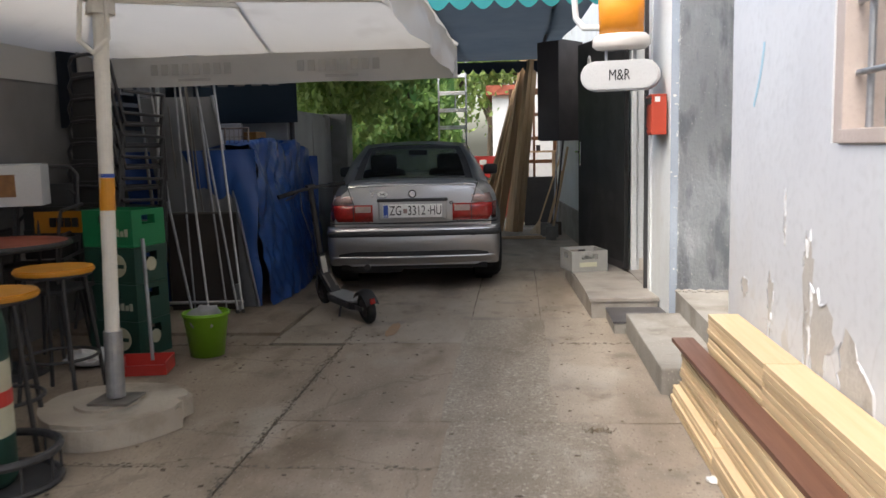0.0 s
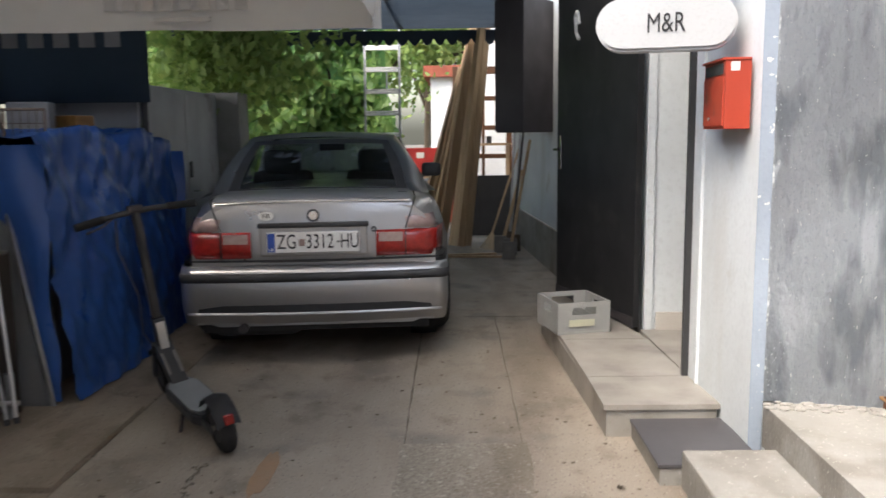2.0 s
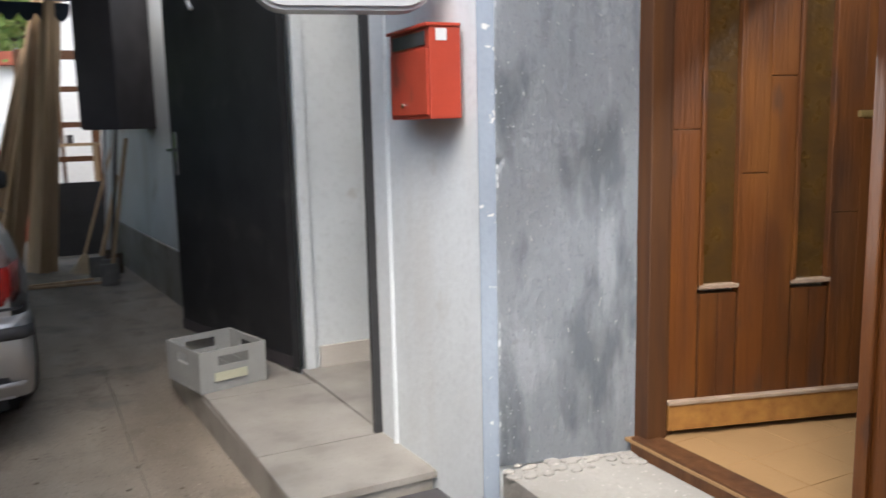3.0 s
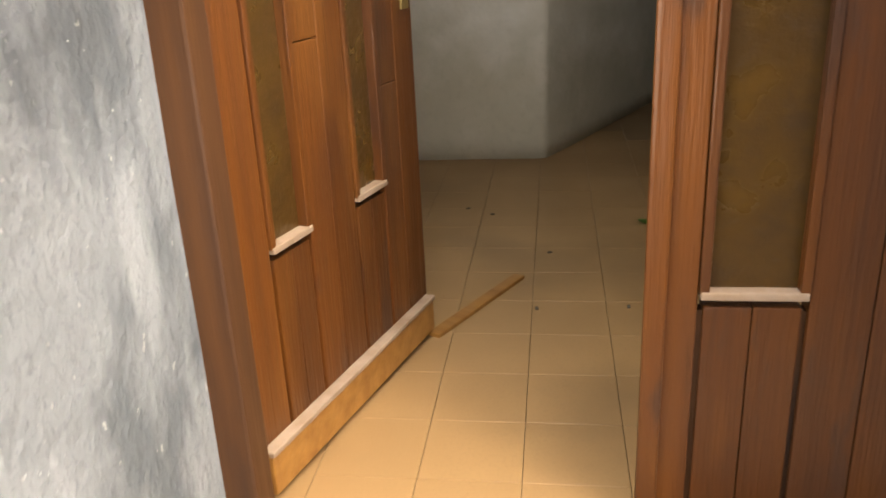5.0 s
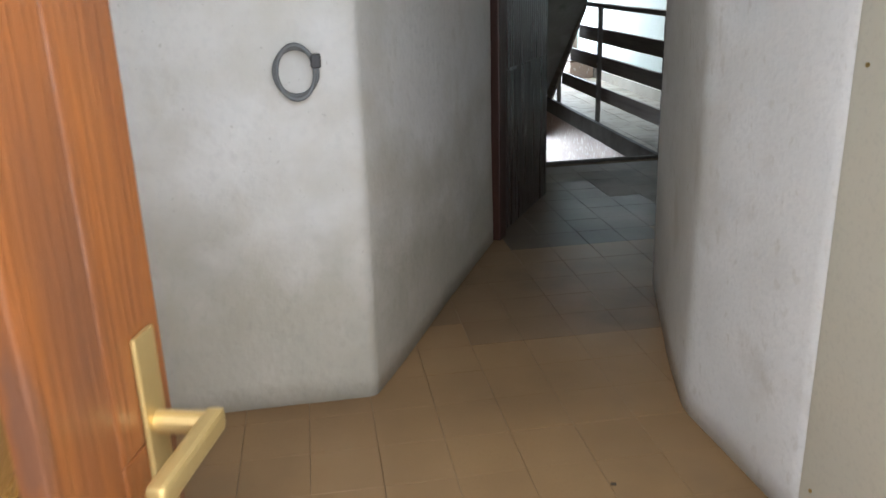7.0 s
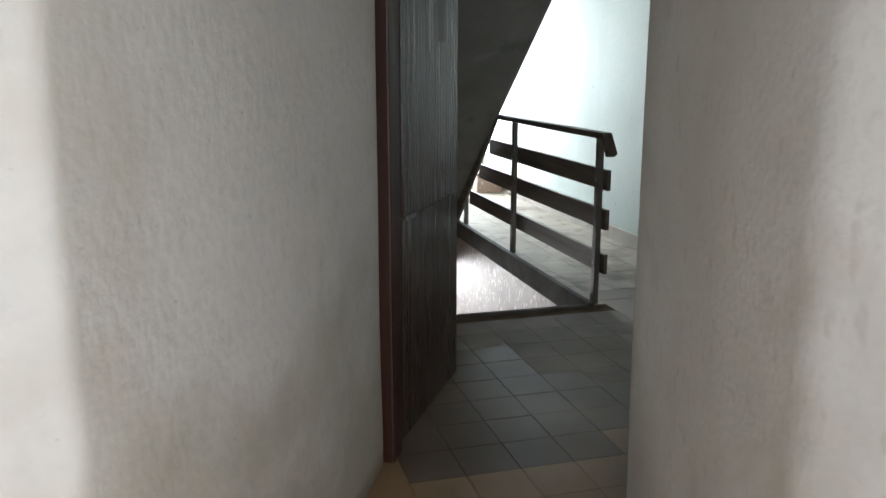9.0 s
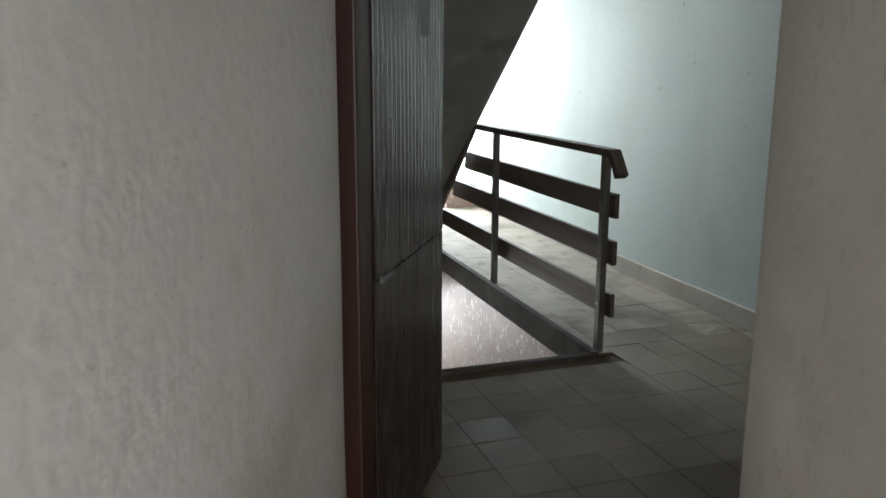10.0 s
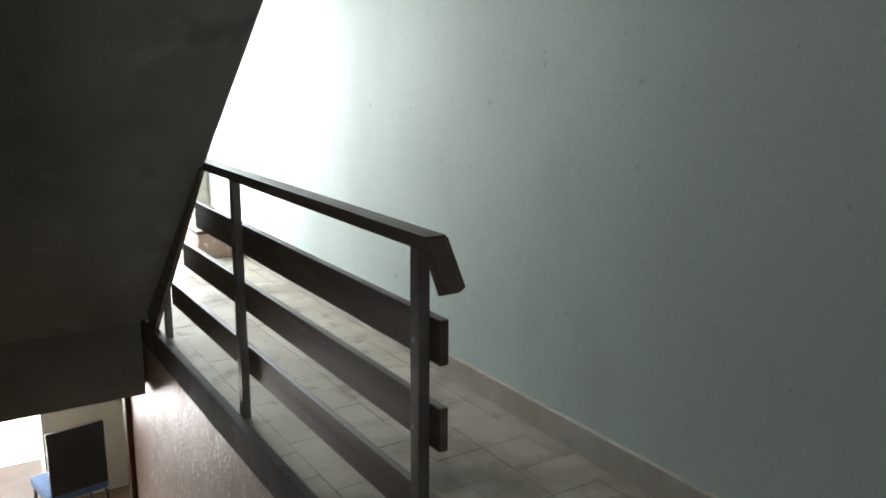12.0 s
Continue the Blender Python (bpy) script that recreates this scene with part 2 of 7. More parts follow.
M_PAINT = mat("silver car paint", (0.37, 0.37, 0.37), (0.34, 0.34, 0.34), 3, rough=0.33, metal=0.75, bump=0.01, fine=300, coat=0.6)
M_TRIM = mat("black bumper strip", (0.03, 0.031, 0.033), (0.022, 0.022, 0.024), 8, rough=0.55, bump=0.03)
M_UNDER = mat("dark underbody", (0.025, 0.025, 0.025), (0.018, 0.018, 0.018), 8, rough=0.9)
M_LAMP = mat("red tail lamp glass", (0.32, 0.018, 0.014), (0.22, 0.012, 0.01), 40, rough=0.2, bump=0.08, coat=0.5, spec=0.5)
M_LAMPW = mat("clear tail lamp glass", (0.36, 0.27, 0.25), (0.28, 0.19, 0.175), 30, rough=0.2, bump=0.05, coat=0.5)
M_PLATE = mat("white number plate", (0.75, 0.75, 0.73), (0.7, 0.7, 0.68), 8, rough=0.4, bump=0.02)
M_BLUE = plain("blue plate strip", (0.03, 0.08, 0.36), 0.4)
M_INK = plain("black lettering", (0.012, 0.012, 0.013), 0.5)
M_CHROME = plain("chrome", (0.6, 0.6, 0.6), 0.18, 1.0)
M_BRASS = mat("brass", (0.44, 0.32, 0.13), (0.34, 0.24, 0.09), 10, rough=0.42, metal=0.85, bump=0.05)
M_RED = mat("red painted metal", (0.38, 0.05, 0.024), (0.31, 0.04, 0.02), 4, rough=0.45, bump=0.05, spot=(0.22, 0.045, 0.028), spot_scale=6, cut=0.62)
M_WHITEP = mat("white plastic", (0.60, 0.615, 0.605), (0.55, 0.56, 0.55), 4, rough=0.4, bump=0.02)
M_CRATE = mat("dusty pale grey crate plastic", (0.30, 0.30, 0.285), (0.25, 0.25, 0.238), 6, rough=0.7, bump=0.1)
M_GREENC = mat("bright green crate plastic", (0.015, 0.20, 0.075), (0.012, 0.165, 0.062), 4, rough=0.45, bump=0.05)
M_DGREEN = mat("dark green crate plastic", (0.017, 0.06, 0.043), (0.013, 0.046, 0.034), 4, rough=0.5, bump=0.05)
M_CREAM = plain("faded cream print", (0.46, 0.45, 0.33), 0.6)
M_LIME = mat("lime green plastic", (0.17, 0.37, 0.02), (0.14, 0.31, 0.018), 5, rough=0.45, bump=0.03)
M_REDP = mat("red plastic", (0.47, 0.04, 0.03), (0.40, 0.032, 0.026), 5, rough=0.45, bump=0.03)
M_YELLOW = mat("yellow seat plastic", (0.60, 0.27, 0.02), (0.52, 0.22, 0.016), 5, rough=0.4, bump=0.03)
M_TABLE = mat("red brown table top", (0.40, 0.12, 0.075), (0.33, 0.09, 0.055), 4, rough=0.35, bump=0.03)
M_TARP = mat("blue tarpaulin", (0.03, 0.09, 0.30), (0.021, 0.062, 0.215), 3.5, rough=0.33, bump=0.2, fine=16)
M_UMB = mat("stained white umbrella cloth", (0.58, 0.57, 0.54), (0.52, 0.51, 0.48), 1.6, rough=0.9, bump=0.05, fine=200, spot=(0.43, 0.41, 0.375), spot_scale=2.2, cut=0.6, soft=0.15)
M_UMBP = mat("cream painted pole", (0.70, 0.68, 0.62), (0.62, 0.6, 0.54), 5, rough=0.45, bump=0.04)
M_PRINT = plain("faint grey print", (0.40, 0.385, 0.36), 0.9)
M_AWN = mat("dark navy awning cloth", (0.035, 0.044, 0.058), (0.026, 0.034, 0.047), 3, rough=0.85, bump=0.1)
M_TEAL = mat("teal awning edge", (0.03, 0.26, 0.27), (0.025, 0.21, 0.22), 4, rough=0.8, bump=0.1)
M_AMBER = mat("amber rolled glass", (0.066, 0.033, 0.006), (0.036, 0.018, 0.005), 12, rough=0.3, bump=0.4, fine=45, coat=0.25)
M_BEER = plain("amber acrylic", (0.75, 0.28, 0.03), 0.2)
M_FOAM = plain("clear acrylic rim", (0.52, 0.50, 0.47), 0.15)
M_DARKC = mat("dark cluttered wall", (0.21, 0.205, 0.197), (0.15, 0.145, 0.139), 2, rough=0.9, bump=0.2)
M_FADE = plain("faded banner print", (0.30, 0.29, 0.28), 0.8)
M_BARK = mat("bark", (0.10, 0.075, 0.05), (0.06, 0.045, 0.03), 12, (1, 1, 0.3), rough=0.95, bump=0.8)
M_CHAIRB = mat("blue seat cloth", (0.11, 0.19, 0.34), (0.09, 0.15, 0.28), 12, rough=0.95, bump=0.3)
M_HOUSE = mat("white far house render", (0.70, 0.70, 0.68), (0.63, 0.63, 0.61), 1, rough=0.85, bump=0.1, fine=20)
M_ROOF = mat("red roof tiles", (0.36, 0.10, 0.06), (0.28, 0.075, 0.045), 6, rough=0.85, bump=0.4)
M_CEIL = mat("interior ceiling paint", (0.66, 0.65, 0.62), (0.6, 0.59, 0.56), 2, rough=0.9, bump=0.1)
M_CABLE = plain("grey cable", (0.16, 0.165, 0.165), 0.6)
M_DIRT = mat("dirt and grit", (0.20, 0.165, 0.12), (0.12, 0.098, 0.07), 14, rough=1, bump=0.8)


def see_through(name, c):
    m = bpy.data.materials.new(name)
    m.use_nodes = True
    p = m.node_tree.nodes["Principled BSDF"]
    p.inputs["Base Color"].default_value = (*c, 1)
    p.inputs["Roughness"].default_value = 0.0
    p.inputs["Transmission Weight"].default_value = 1.0
    p.inputs["IOR"].default_value = 1.12
    return m


M_GLASS = bpy.data.materials.new("tinted car glass")
M_GLASS.use_nodes = True
g_n, g_l = M_GLASS.node_tree.nodes, M_GLASS.node_tree.links
g_t, g_g, g_f, g_m = (g_n.new("ShaderNode" + k) for k in ("BsdfTransparent", "BsdfGlossy", "Fresnel", "MixShader"))
g_t.inputs[0].default_value = (0.95, 0.975, 0.965, 1)
g_g.inputs["Roughness"].default_value = 0.03
g_f.inputs[0].default_value = 1.16
g_l.new(g_f.outputs[0], g_m.inputs[0])
g_l.new(g_t.outputs[0], g_m.inputs[1])
g_l.new(g_g.outputs[0], g_m.inputs[2])
g_l.new(g_m.outputs[0], g_n["Material Output"].inputs[0])
M_PANE = see_through("window glass", (0.95, 0.97, 0.97))


def leaf_material(name, a, b):
    m = bpy.data.materials.new(name)
    m.use_nodes = True
    n, l = m.node_tree.nodes, m.node_tree.links
    geo, mix = n.new("ShaderNodeNewGeometry"), n.new("ShaderNodeMix")
    mix.data_type = "RGBA"
    mix.inputs[6].default_value, mix.inputs[7].default_value = (*a, 1), (*b, 1)
    l.new(geo.outputs["Random Per Island"], mix.inputs[0])
    p = n["Principled BSDF"]
    l.new(mix.outputs[2], p.inputs["Base Color"])
    p.inputs["Roughness"].default_value = 0.5
    t = n.new("ShaderNodeBsdfTranslucent")
    l.new(mix.outputs[2], t.inputs[0])
    ms = n.new("ShaderNodeMixShader")
    ms.inputs[0].default_value = 0.6
    l.new(p.outputs[0], ms.inputs[1])
    l.new(t.outputs[0], ms.inputs[2])
    l.new(ms.outputs[0], n["Material Output"].inputs[0])
    return m


M_IVY = leaf_material("ivy leaf", (0.11, 0.23, 0.06), (0.28, 0.42, 0.12))
M_LEAF = leaf_material("tree leaf", (0.18, 0.29, 0.07), (0.38, 0.48, 0.15))
t_n, t_l = M_UMB.node_tree.nodes, M_UMB.node_tree.links
t_t, t_m = t_n.new("ShaderNodeBsdfTranslucent"), t_n.new("ShaderNodeMixShader")
t_t.inputs[0].default_value = (0.7, 0.68, 0.63, 1)
t_m.inputs[0].default_value = 0.24
t_l.new(t_n["Principled BSDF"].outputs[0], t_m.inputs[1])
t_l.new(t_t.outputs[0], t_m.inputs[2])
t_l.new(t_m.outputs[0], t_n["Material Output"].inputs[0])


for cloth, tint, share in ((M_AWN, (0.10, 0.13, 0.16, 1), 0.35), (M_TEAL, (0.05, 0.35, 0.36, 1), 0.3)):
    c_n, c_l = cloth.node_tree.nodes, cloth.node_tree.links
    c_t, c_m = c_n.new("ShaderNodeBsdfTranslucent"), c_n.new("ShaderNodeMixShader")
    c_t.inputs[0].default_value = tint
    c_m.inputs[0].default_value = share
    c_l.new(c_n["Principled BSDF"].outputs[0], c_m.inputs[1])
    c_l.new(c_t.outputs[0], c_m.inputs[2])
    c_l.new(c_m.outputs[0], c_n["Material Output"].inputs[0])


def overlay(m, colour, scale, cut, soft, stretch=(1, 1, 1), amount=1.0, lines=False, below=None):
    """Lays stains, specks or (lines) fine cracks of another colour over a material, fixed in the place."""
    n, l = m.node_tree.nodes, m.node_tree.links
    p = n["Principled BSDF"]
    old = p.inputs["Base Color"].links[0].from_socket
    geo, mp = n.new("ShaderNodeNewGeometry"), n.new("ShaderNodeMapping")
    mp.inputs["Scale"].default_value = stretch
    mp.inputs["Location"].default_value = (scale * 0.37, 3.1, 1.7)
    l.new(geo.outputs["Position"], mp.inputs[0])
    src = mp.outputs[0]
    if lines:
        wob, add = n.new("ShaderNodeTexNoise"), n.new("ShaderNodeMixRGB")
        wob.inputs["Scale"].default_value, wob.inputs["Detail"].default_value = 3.0, 6
        add.blend_type = "ADD"
        add.inputs[0].default_value = 0.35
        l.new(src, wob.inputs["Vector"])
        l.new(src, add.inputs[1])
        l.new(wob.outputs[1], add.inputs[2])
        t = n.new("ShaderNodeTexVoronoi")
        t.feature = "DISTANCE_TO_EDGE"
        l.new(add.outputs[0], t.inputs["Vector"])
    else:
        t = n.new("ShaderNodeTexNoise")
        t.inputs["Detail"].default_value = 8
        l.new(src, t.inputs["Vector"])
    t.inputs["Scale"].default_value = scale
    r = n.new("ShaderNodeMapRange")
    r.inputs[1].default_value, r.inputs[2].default_value = cut, cut + soft
    r.inputs[3].default_value, r.inputs[4].default_value = (amount, 0.0) if lines else (0.0, amount)
    l.new(t.outputs[0], r.inputs[0])
    fac = r.outputs[0]
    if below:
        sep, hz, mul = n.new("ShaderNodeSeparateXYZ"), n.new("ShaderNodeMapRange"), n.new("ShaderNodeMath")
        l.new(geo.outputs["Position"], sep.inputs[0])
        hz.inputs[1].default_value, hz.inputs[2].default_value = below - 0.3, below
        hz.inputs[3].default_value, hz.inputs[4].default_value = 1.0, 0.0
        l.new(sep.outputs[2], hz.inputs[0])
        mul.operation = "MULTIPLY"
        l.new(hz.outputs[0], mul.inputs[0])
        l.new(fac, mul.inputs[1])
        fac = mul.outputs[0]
    k = n.new("ShaderNodeMix")
    k.data_type = "RGBA"
    k.inputs[7].default_value = (*colour, 1)
    l.new(fac, k.inputs[0])
    l.new(old, k.inputs[6])
    l.new(k.outputs[2], p.inputs["Base Color"])


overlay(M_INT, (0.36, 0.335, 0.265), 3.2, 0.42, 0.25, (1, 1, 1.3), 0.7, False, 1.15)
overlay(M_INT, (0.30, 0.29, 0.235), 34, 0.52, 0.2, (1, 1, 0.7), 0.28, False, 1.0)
overlay(M_AGG, (0.46, 0.42, 0.345), 46, 0.60, 0.05, (1, 1, 1), 0.6)
overlay(M_FOOT, (0.40, 0.35, 0.27), 50, 0.62, 0.06, (1, 1, 1), 0.4)
for m_ in (M_CONC, M_AGG, M_CONCG):
    overlay(m_, (0.125, 0.096, 0.066), 1.1, 0.47, 0.2, (1.7, 0.4, 1), 0.65)
    overlay(m_, (0.12, 0.093, 0.066), 5.0, 0.58, 0.12, (1, 0.7, 1), 0.45)
    overlay(m_, (0.42, 0.385, 0.325), 1.7, 0.58, 0.15, (1, 0.6, 1), 0.5)
    overlay(m_, (0.10, 0.08, 0.058), 70, 0.60, 0.06, (1, 1, 1), 0.6)
    overlay(m_, (0.50, 0.46, 0.39), 95, 0.66, 0.04, (1, 1, 1), 0.6)
overlay(M_CONC, (0.11, 0.086, 0.06), 0.45, 0.0, 0.005, (1, 1, 1), 0.45, True)
overlay(M_STEP, (0.15, 0.132, 0.108), 2.6, 0.53, 0.12, (1, 1, 1), 0.6)
overlay(M_STEP, (0.48, 0.45, 0.40), 60, 0.64, 0.05, (1, 1, 1), 0.5)
overlay(M_TERR, (0.22, 0.20, 0.17), 60, 0.6, 0.06, (1, 1, 1), 0.5)
overlay(M_PEEL, (0.36, 0.355, 0.345), 1.6, 0.0, 0.005, (1, 1, 0.6), 0.6, True, 0.85)
overlay(M_PEEL, (0.47, 0.455, 0.42), 2.6, 0.565, 0.01, (1, 1, 0.8), 0.8, False, 0.75)
overlay(M_PEEL, (0.50, 0.50, 0.49), 1.3, 0.56, 0.12, (1, 1, 0.4), 0.5)
overlay(M_PILL, (0.46, 0.455, 0.43), 1.5, 0.54, 0.15, (2, 2, 0.4), 0.5)
overlay(M_GREYW, (0.50, 0.53, 0.56), 6.0, 0.56, 0.08, (1.5, 1.5, 0.3), 0.55)
overlay(M_GREYW, (0.60, 0.61, 0.60), 70, 0.69, 0.03, (1, 1, 0.5), 0.75)
overlay(M_GREYW, (0.17, 0.19, 0.215), 120, 0.58, 0.1, (1, 1, 0.6), 0.3)
overlay(M_INT, (0.50, 0.465, 0.39), 8.0, 0.6, 0.12, (1, 1, 0.7), 0.35)
overlay(M_INT, (0.40, 0.375, 0.32), 46, 0.68, 0.03, (1, 1, 1), 0.5)
overlay(M_INTC, (0.50, 0.47, 0.41), 30, 0.6, 0.08, (1, 1, 0.6), 0.5)
overlay(M_GREEN, (0.50, 0.57, 0.53), 2.2, 0.55, 0.2, (1, 1, 0.5), 0.5)
overlay(M_GREEN, (0.40, 0.42, 0.38), 14, 0.70, 0.03, (1, 1, 1), 0.6)
overlay(M_DOORW, (0.15, 0.054, 0.0095), 3.0, 0.53, 0.15, (2.2, 2.2, 0.4), 0.6)
overlay(M_DOORW, (0.05, 0.022, 0.012), 9.0, 0.61, 0.06, (1.5, 1.5, 0.35), 0.7)
overlay(M_TILEB, (0.15, 0.125, 0.1), 7.0, 0.58, 0.1, (1, 1, 1), 0.5)
overlay(M_SKIRT, (0.22, 0.195, 0.16), 6.0, 0.58, 0.15, (1, 1, 1), 0.35)
overlay(M_SOFFIT, (0.36, 0.35, 0.33), 5.0, 0.6, 0.1, (1, 1, 1), 0.4)


# ---- making meshes ----
def thing(name, m, label, category, group=""):
    ob = new(name)
    ob.empty_display_size = 0.1
    ob.matrix_basis = m
    return tagged(ob, label, category, group)


def part(name, bm, material, parent=None, label="", smooth=False, kind=""):
    me = bpy.data.meshes.new(name)
    bmesh.ops.recalc_face_normals(bm, faces=bm.faces)
    if smooth:
        for f in bm.faces:
            f.smooth = True
    bm.to_mesh(me)
    bm.free()
    me.materials.append(material)
    ob = new(name, me)
    if parent:
        ob.parent = parent
    return tagged(ob, label, kind=kind)


def B():
    return bmesh.new()


def box(bm, a, b, bevel=0.0):
    r = bmesh.ops.create_cube(bm, size=1)["verts"]
    for v in r:
        v.co = Vector([(a[i] + b[i]) / 2 + v.co[i] * (b[i] - a[i]) for i in range(3)])
    if bevel:
        ed = list({e for v in r for e in v.link_edges})
        bmesh.ops.bevel(bm, geom=ed, offset=bevel, segments=2, affect="EDGES", profile=0.6)
    return bm


def rod(bm, p, q, r, n=10, r2=None):
    p, q = Vector(p), Vector(q)
    d = q - p
    made = bmesh.ops.create_cone(bm, cap_ends=True, segments=n, radius1=r, radius2=r if r2 is None else r2, depth=d.length)["verts"]
    bmesh.ops.transform(bm, matrix=Matrix.Translation((p + q) / 2) @ d.to_track_quat("Z", "Y").to_matrix().to_4x4(), verts=made)
    return bm


def tube(bm, pts, r, n=8):
    for i in range(len(pts) - 1):
        rod(bm, pts[i], pts[i + 1], r, n)
    for q in pts[1:-1]:
        made = bmesh.ops.create_icosphere(bm, subdivisions=1, radius=r * 1.03)["verts"]
        bmesh.ops.translate(bm, vec=Vector(q), verts=made)
    return bm


def beam(bm, p, q, w, h):
    """A square bar from p to q, w across and h high."""
    p, q = Vector(p), Vector(q)
    d = q - p
    made = bmesh.ops.create_cube(bm, size=1)["verts"]
    rot = d.to_track_quat("X", "Z").to_matrix().to_4x4()
    bmesh.ops.transform(bm, matrix=Matrix.Translation((p + q) / 2) @ rot @ Matrix.Diagonal((d.length, w, h, 1)), verts=made)
    return bm


def prism(bm, pts, z0, z1):
    lo = [bm.verts.new((x, y, z0)) for x, y in pts]
    hi = [bm.verts.new((x, y, z1)) for x, y in pts]
    n = len(pts)
    bm.faces.new(lo[::-1])
    bm.faces.new(hi)
    for i in range(n):
        bm.faces.new((lo[i], lo[(i + 1) % n], hi[(i + 1) % n], hi[i]))
    return bm


def loft(bm, rings, closed=False, caps=False):
    vs = [[bm.verts.new(p) for p in r] for r in rings]
    k = len(rings[0])
    for a, b in zip(vs, vs[1:]):
        for i in range(k if closed else k - 1):
            bm.faces.new((a[i], a[(i + 1) % k], b[(i + 1) % k], b[i]))
    if caps:
        bm.faces.new(vs[0])
        bm.faces.new(vs[-1][::-1])
    return bm


def sheet(bm, fn, nu, nv, thick=0.0):
    g = [[bm.verts.new(fn(i / nu, j / nv)) for j in range(nv + 1)] for i in range(nu + 1)]
    for i in range(nu):
        for j in range(nv):
            bm.faces.new((g[i][j], g[i + 1][j], g[i + 1][j + 1], g[i][j + 1]))
    if thick:
        bmesh.ops.solidify(bm, geom=bm.faces[:], thickness=thick)
    return bm


def ring_shape(bm, c, r_major, r_minor, axis="x", n=28, k=8, squash=1.0):
    rings = []
    for i in range(n):
        a = 2 * math.pi * i / n
        row = []
        for j in range(k):
            b = 2 * math.pi * j / k
            rr, w = r_major + r_minor * math.cos(b), r_minor * math.sin(b) * squash
            u, v = rr * math.cos(a), rr * math.sin(a)
            row.append(Vector(c) + Vector({"x": (w, u, v), "y": (u, w, v), "z": (u, v, w)}[axis]))
        rings.append(row)
    rings.append(rings[0])
    vs = [[bm.verts.new(p) for p in r] for r in rings[:-1]]
    for i in range(n):
        a, b = vs[i], vs[(i + 1) % n]
        for j in range(k):
            bm.faces.new((a[j], a[(j + 1) % k], b[(j + 1) % k], b[j]))
    return bm


def lettering(name, text, size, material, parent, m, sx=1.0, depth=0.002):
    """Letters as a mesh, with m placing their middle; they read along x and face z."""
    c = bpy.data.curves.new(name, "FONT")
    c.body, c.size, c.extrude, c.align_x, c.align_y = text, size, depth, "CENTER", "CENTER"
    tmp = bpy.data.objects.new(name, c)
    me = bpy.data.meshes.new_from_object(tmp)
    bpy.data.objects.remove(tmp)
    me.transform(m @ Matrix.Diagonal((sx, 1, 1, 1)))
    me.materials.clear()
    me.materials.append(material)
    ob = new(name, me)
    ob.parent = parent
    return ob


def structure(name, bm, material, label="", smooth=False):
    return part(name, bm, material, None, label, smooth, "structure")


def rough_top(ob_bm, amount, cell):
    for v in ob_bm.verts:
        v.co.z += amount * (noise.noise(v.co * cell))

# ---- the yard: ground and walls ----
F = 0.32          # level of the hall floor
bm = B()
for x0, y0, x1, y1 in ((-70, -60, 1.69, 90), (1.69, -60, 16, -3), (1.69, 9, 16, 90), (16, -60, 70, 90)):
    bm.faces.new([bm.verts.new(p) for p in ((x0, y0, -0.02), (x1, y0, -0.02), (x1, y1, -0.02), (x0, y1, -0.02))])
structure("ground", bm, M_DIRT, "bare gritty ground of the yard")


def slab_outline(x0, y0, x1, y1, seed, rag=0.006):
    rnd, out = random.Random(seed), []
    for (ax, ay), (bx_, by_) in (((x0, y0), (x1, y0)), ((x1, y0), (x1, y1)), ((x1, y1), (x0, y1)), ((x0, y1), (x0, y0))):
        n = max(2, int((abs(bx_ - ax) + abs(by_ - ay)) / 0.14))
        for i in range(n):
            u = i / n
            j = rag if i else 0.0
            out.append((ax + (bx_ - ax) * u + rnd.uniform(-j, j), ay + (by_ - ay) * u + rnd.uniform(-j, j)))
    return out


bm = B()
prism(bm, slab_outline(-3.4, -3, 1.16, 13.7, 1), -0.018, -0.008)
drive = structure("pavement", bm, M_CRACK, "cracked concrete driveway with a washed aggregate strip")
g = 0.004
for i, (x0, y0, x1, y1, m, z) in enumerate((
        (-3.3, -2.8, -1.05, 3.63, M_CONC, 0.0), (-1.05, -2.8, -0.19, 3.63, M_CONC, 0.002), (-0.19, -2.8, 0.50, 4.22, M_AGG, 0.003), (0.50, -2.8, 1.14, 4.22, M_CONCG, -0.003),
        (-3.3, 3.63, -1.05, 5.74, M_CONC, -0.002), (-1.05, 3.63, -0.19, 4.22, M_CONC, 0.0), (-1.05, 4.22, -0.24, 5.80, M_CONC, 0.0), (-0.24, 4.22, 0.28, 6.5, M_AGG, 0.004), (0.28, 4.22, 0.88, 5.80, M_CONCG, 0.001),
        (-1.56, 5.80, -0.24, 9.0, M_CONCG, 0.0), (-0.24, 6.5, 0.28, 9.0, M_CONCG, -0.002), (0.28, 5.80, 1.14, 9.0, M_CONCG, -0.002), (-3.3, 5.74, -1.56, 6.03, M_CONC, -0.001), (-3.3, 6.03, -1.56, 7.0, M_CONC, 0.02), (-3.3, 7.0, -1.56, 9.0, M_CONC, -0.001),
        (-3.3, 9.0, -0.4, 13.6, M_CONCG, 0.001), (-0.4, 9.0, 1.14, 13.6, M_CONCG, -0.001))):
    k_ = -0.016 if m is M_AGG else g
    part("slab", prism(B(), slab_outline(x0 + k_, y0 + g, x1 - k_, y1 - g, i + 5, 0.013 if m is M_AGG else 0.004), -0.012, z), m, drive)


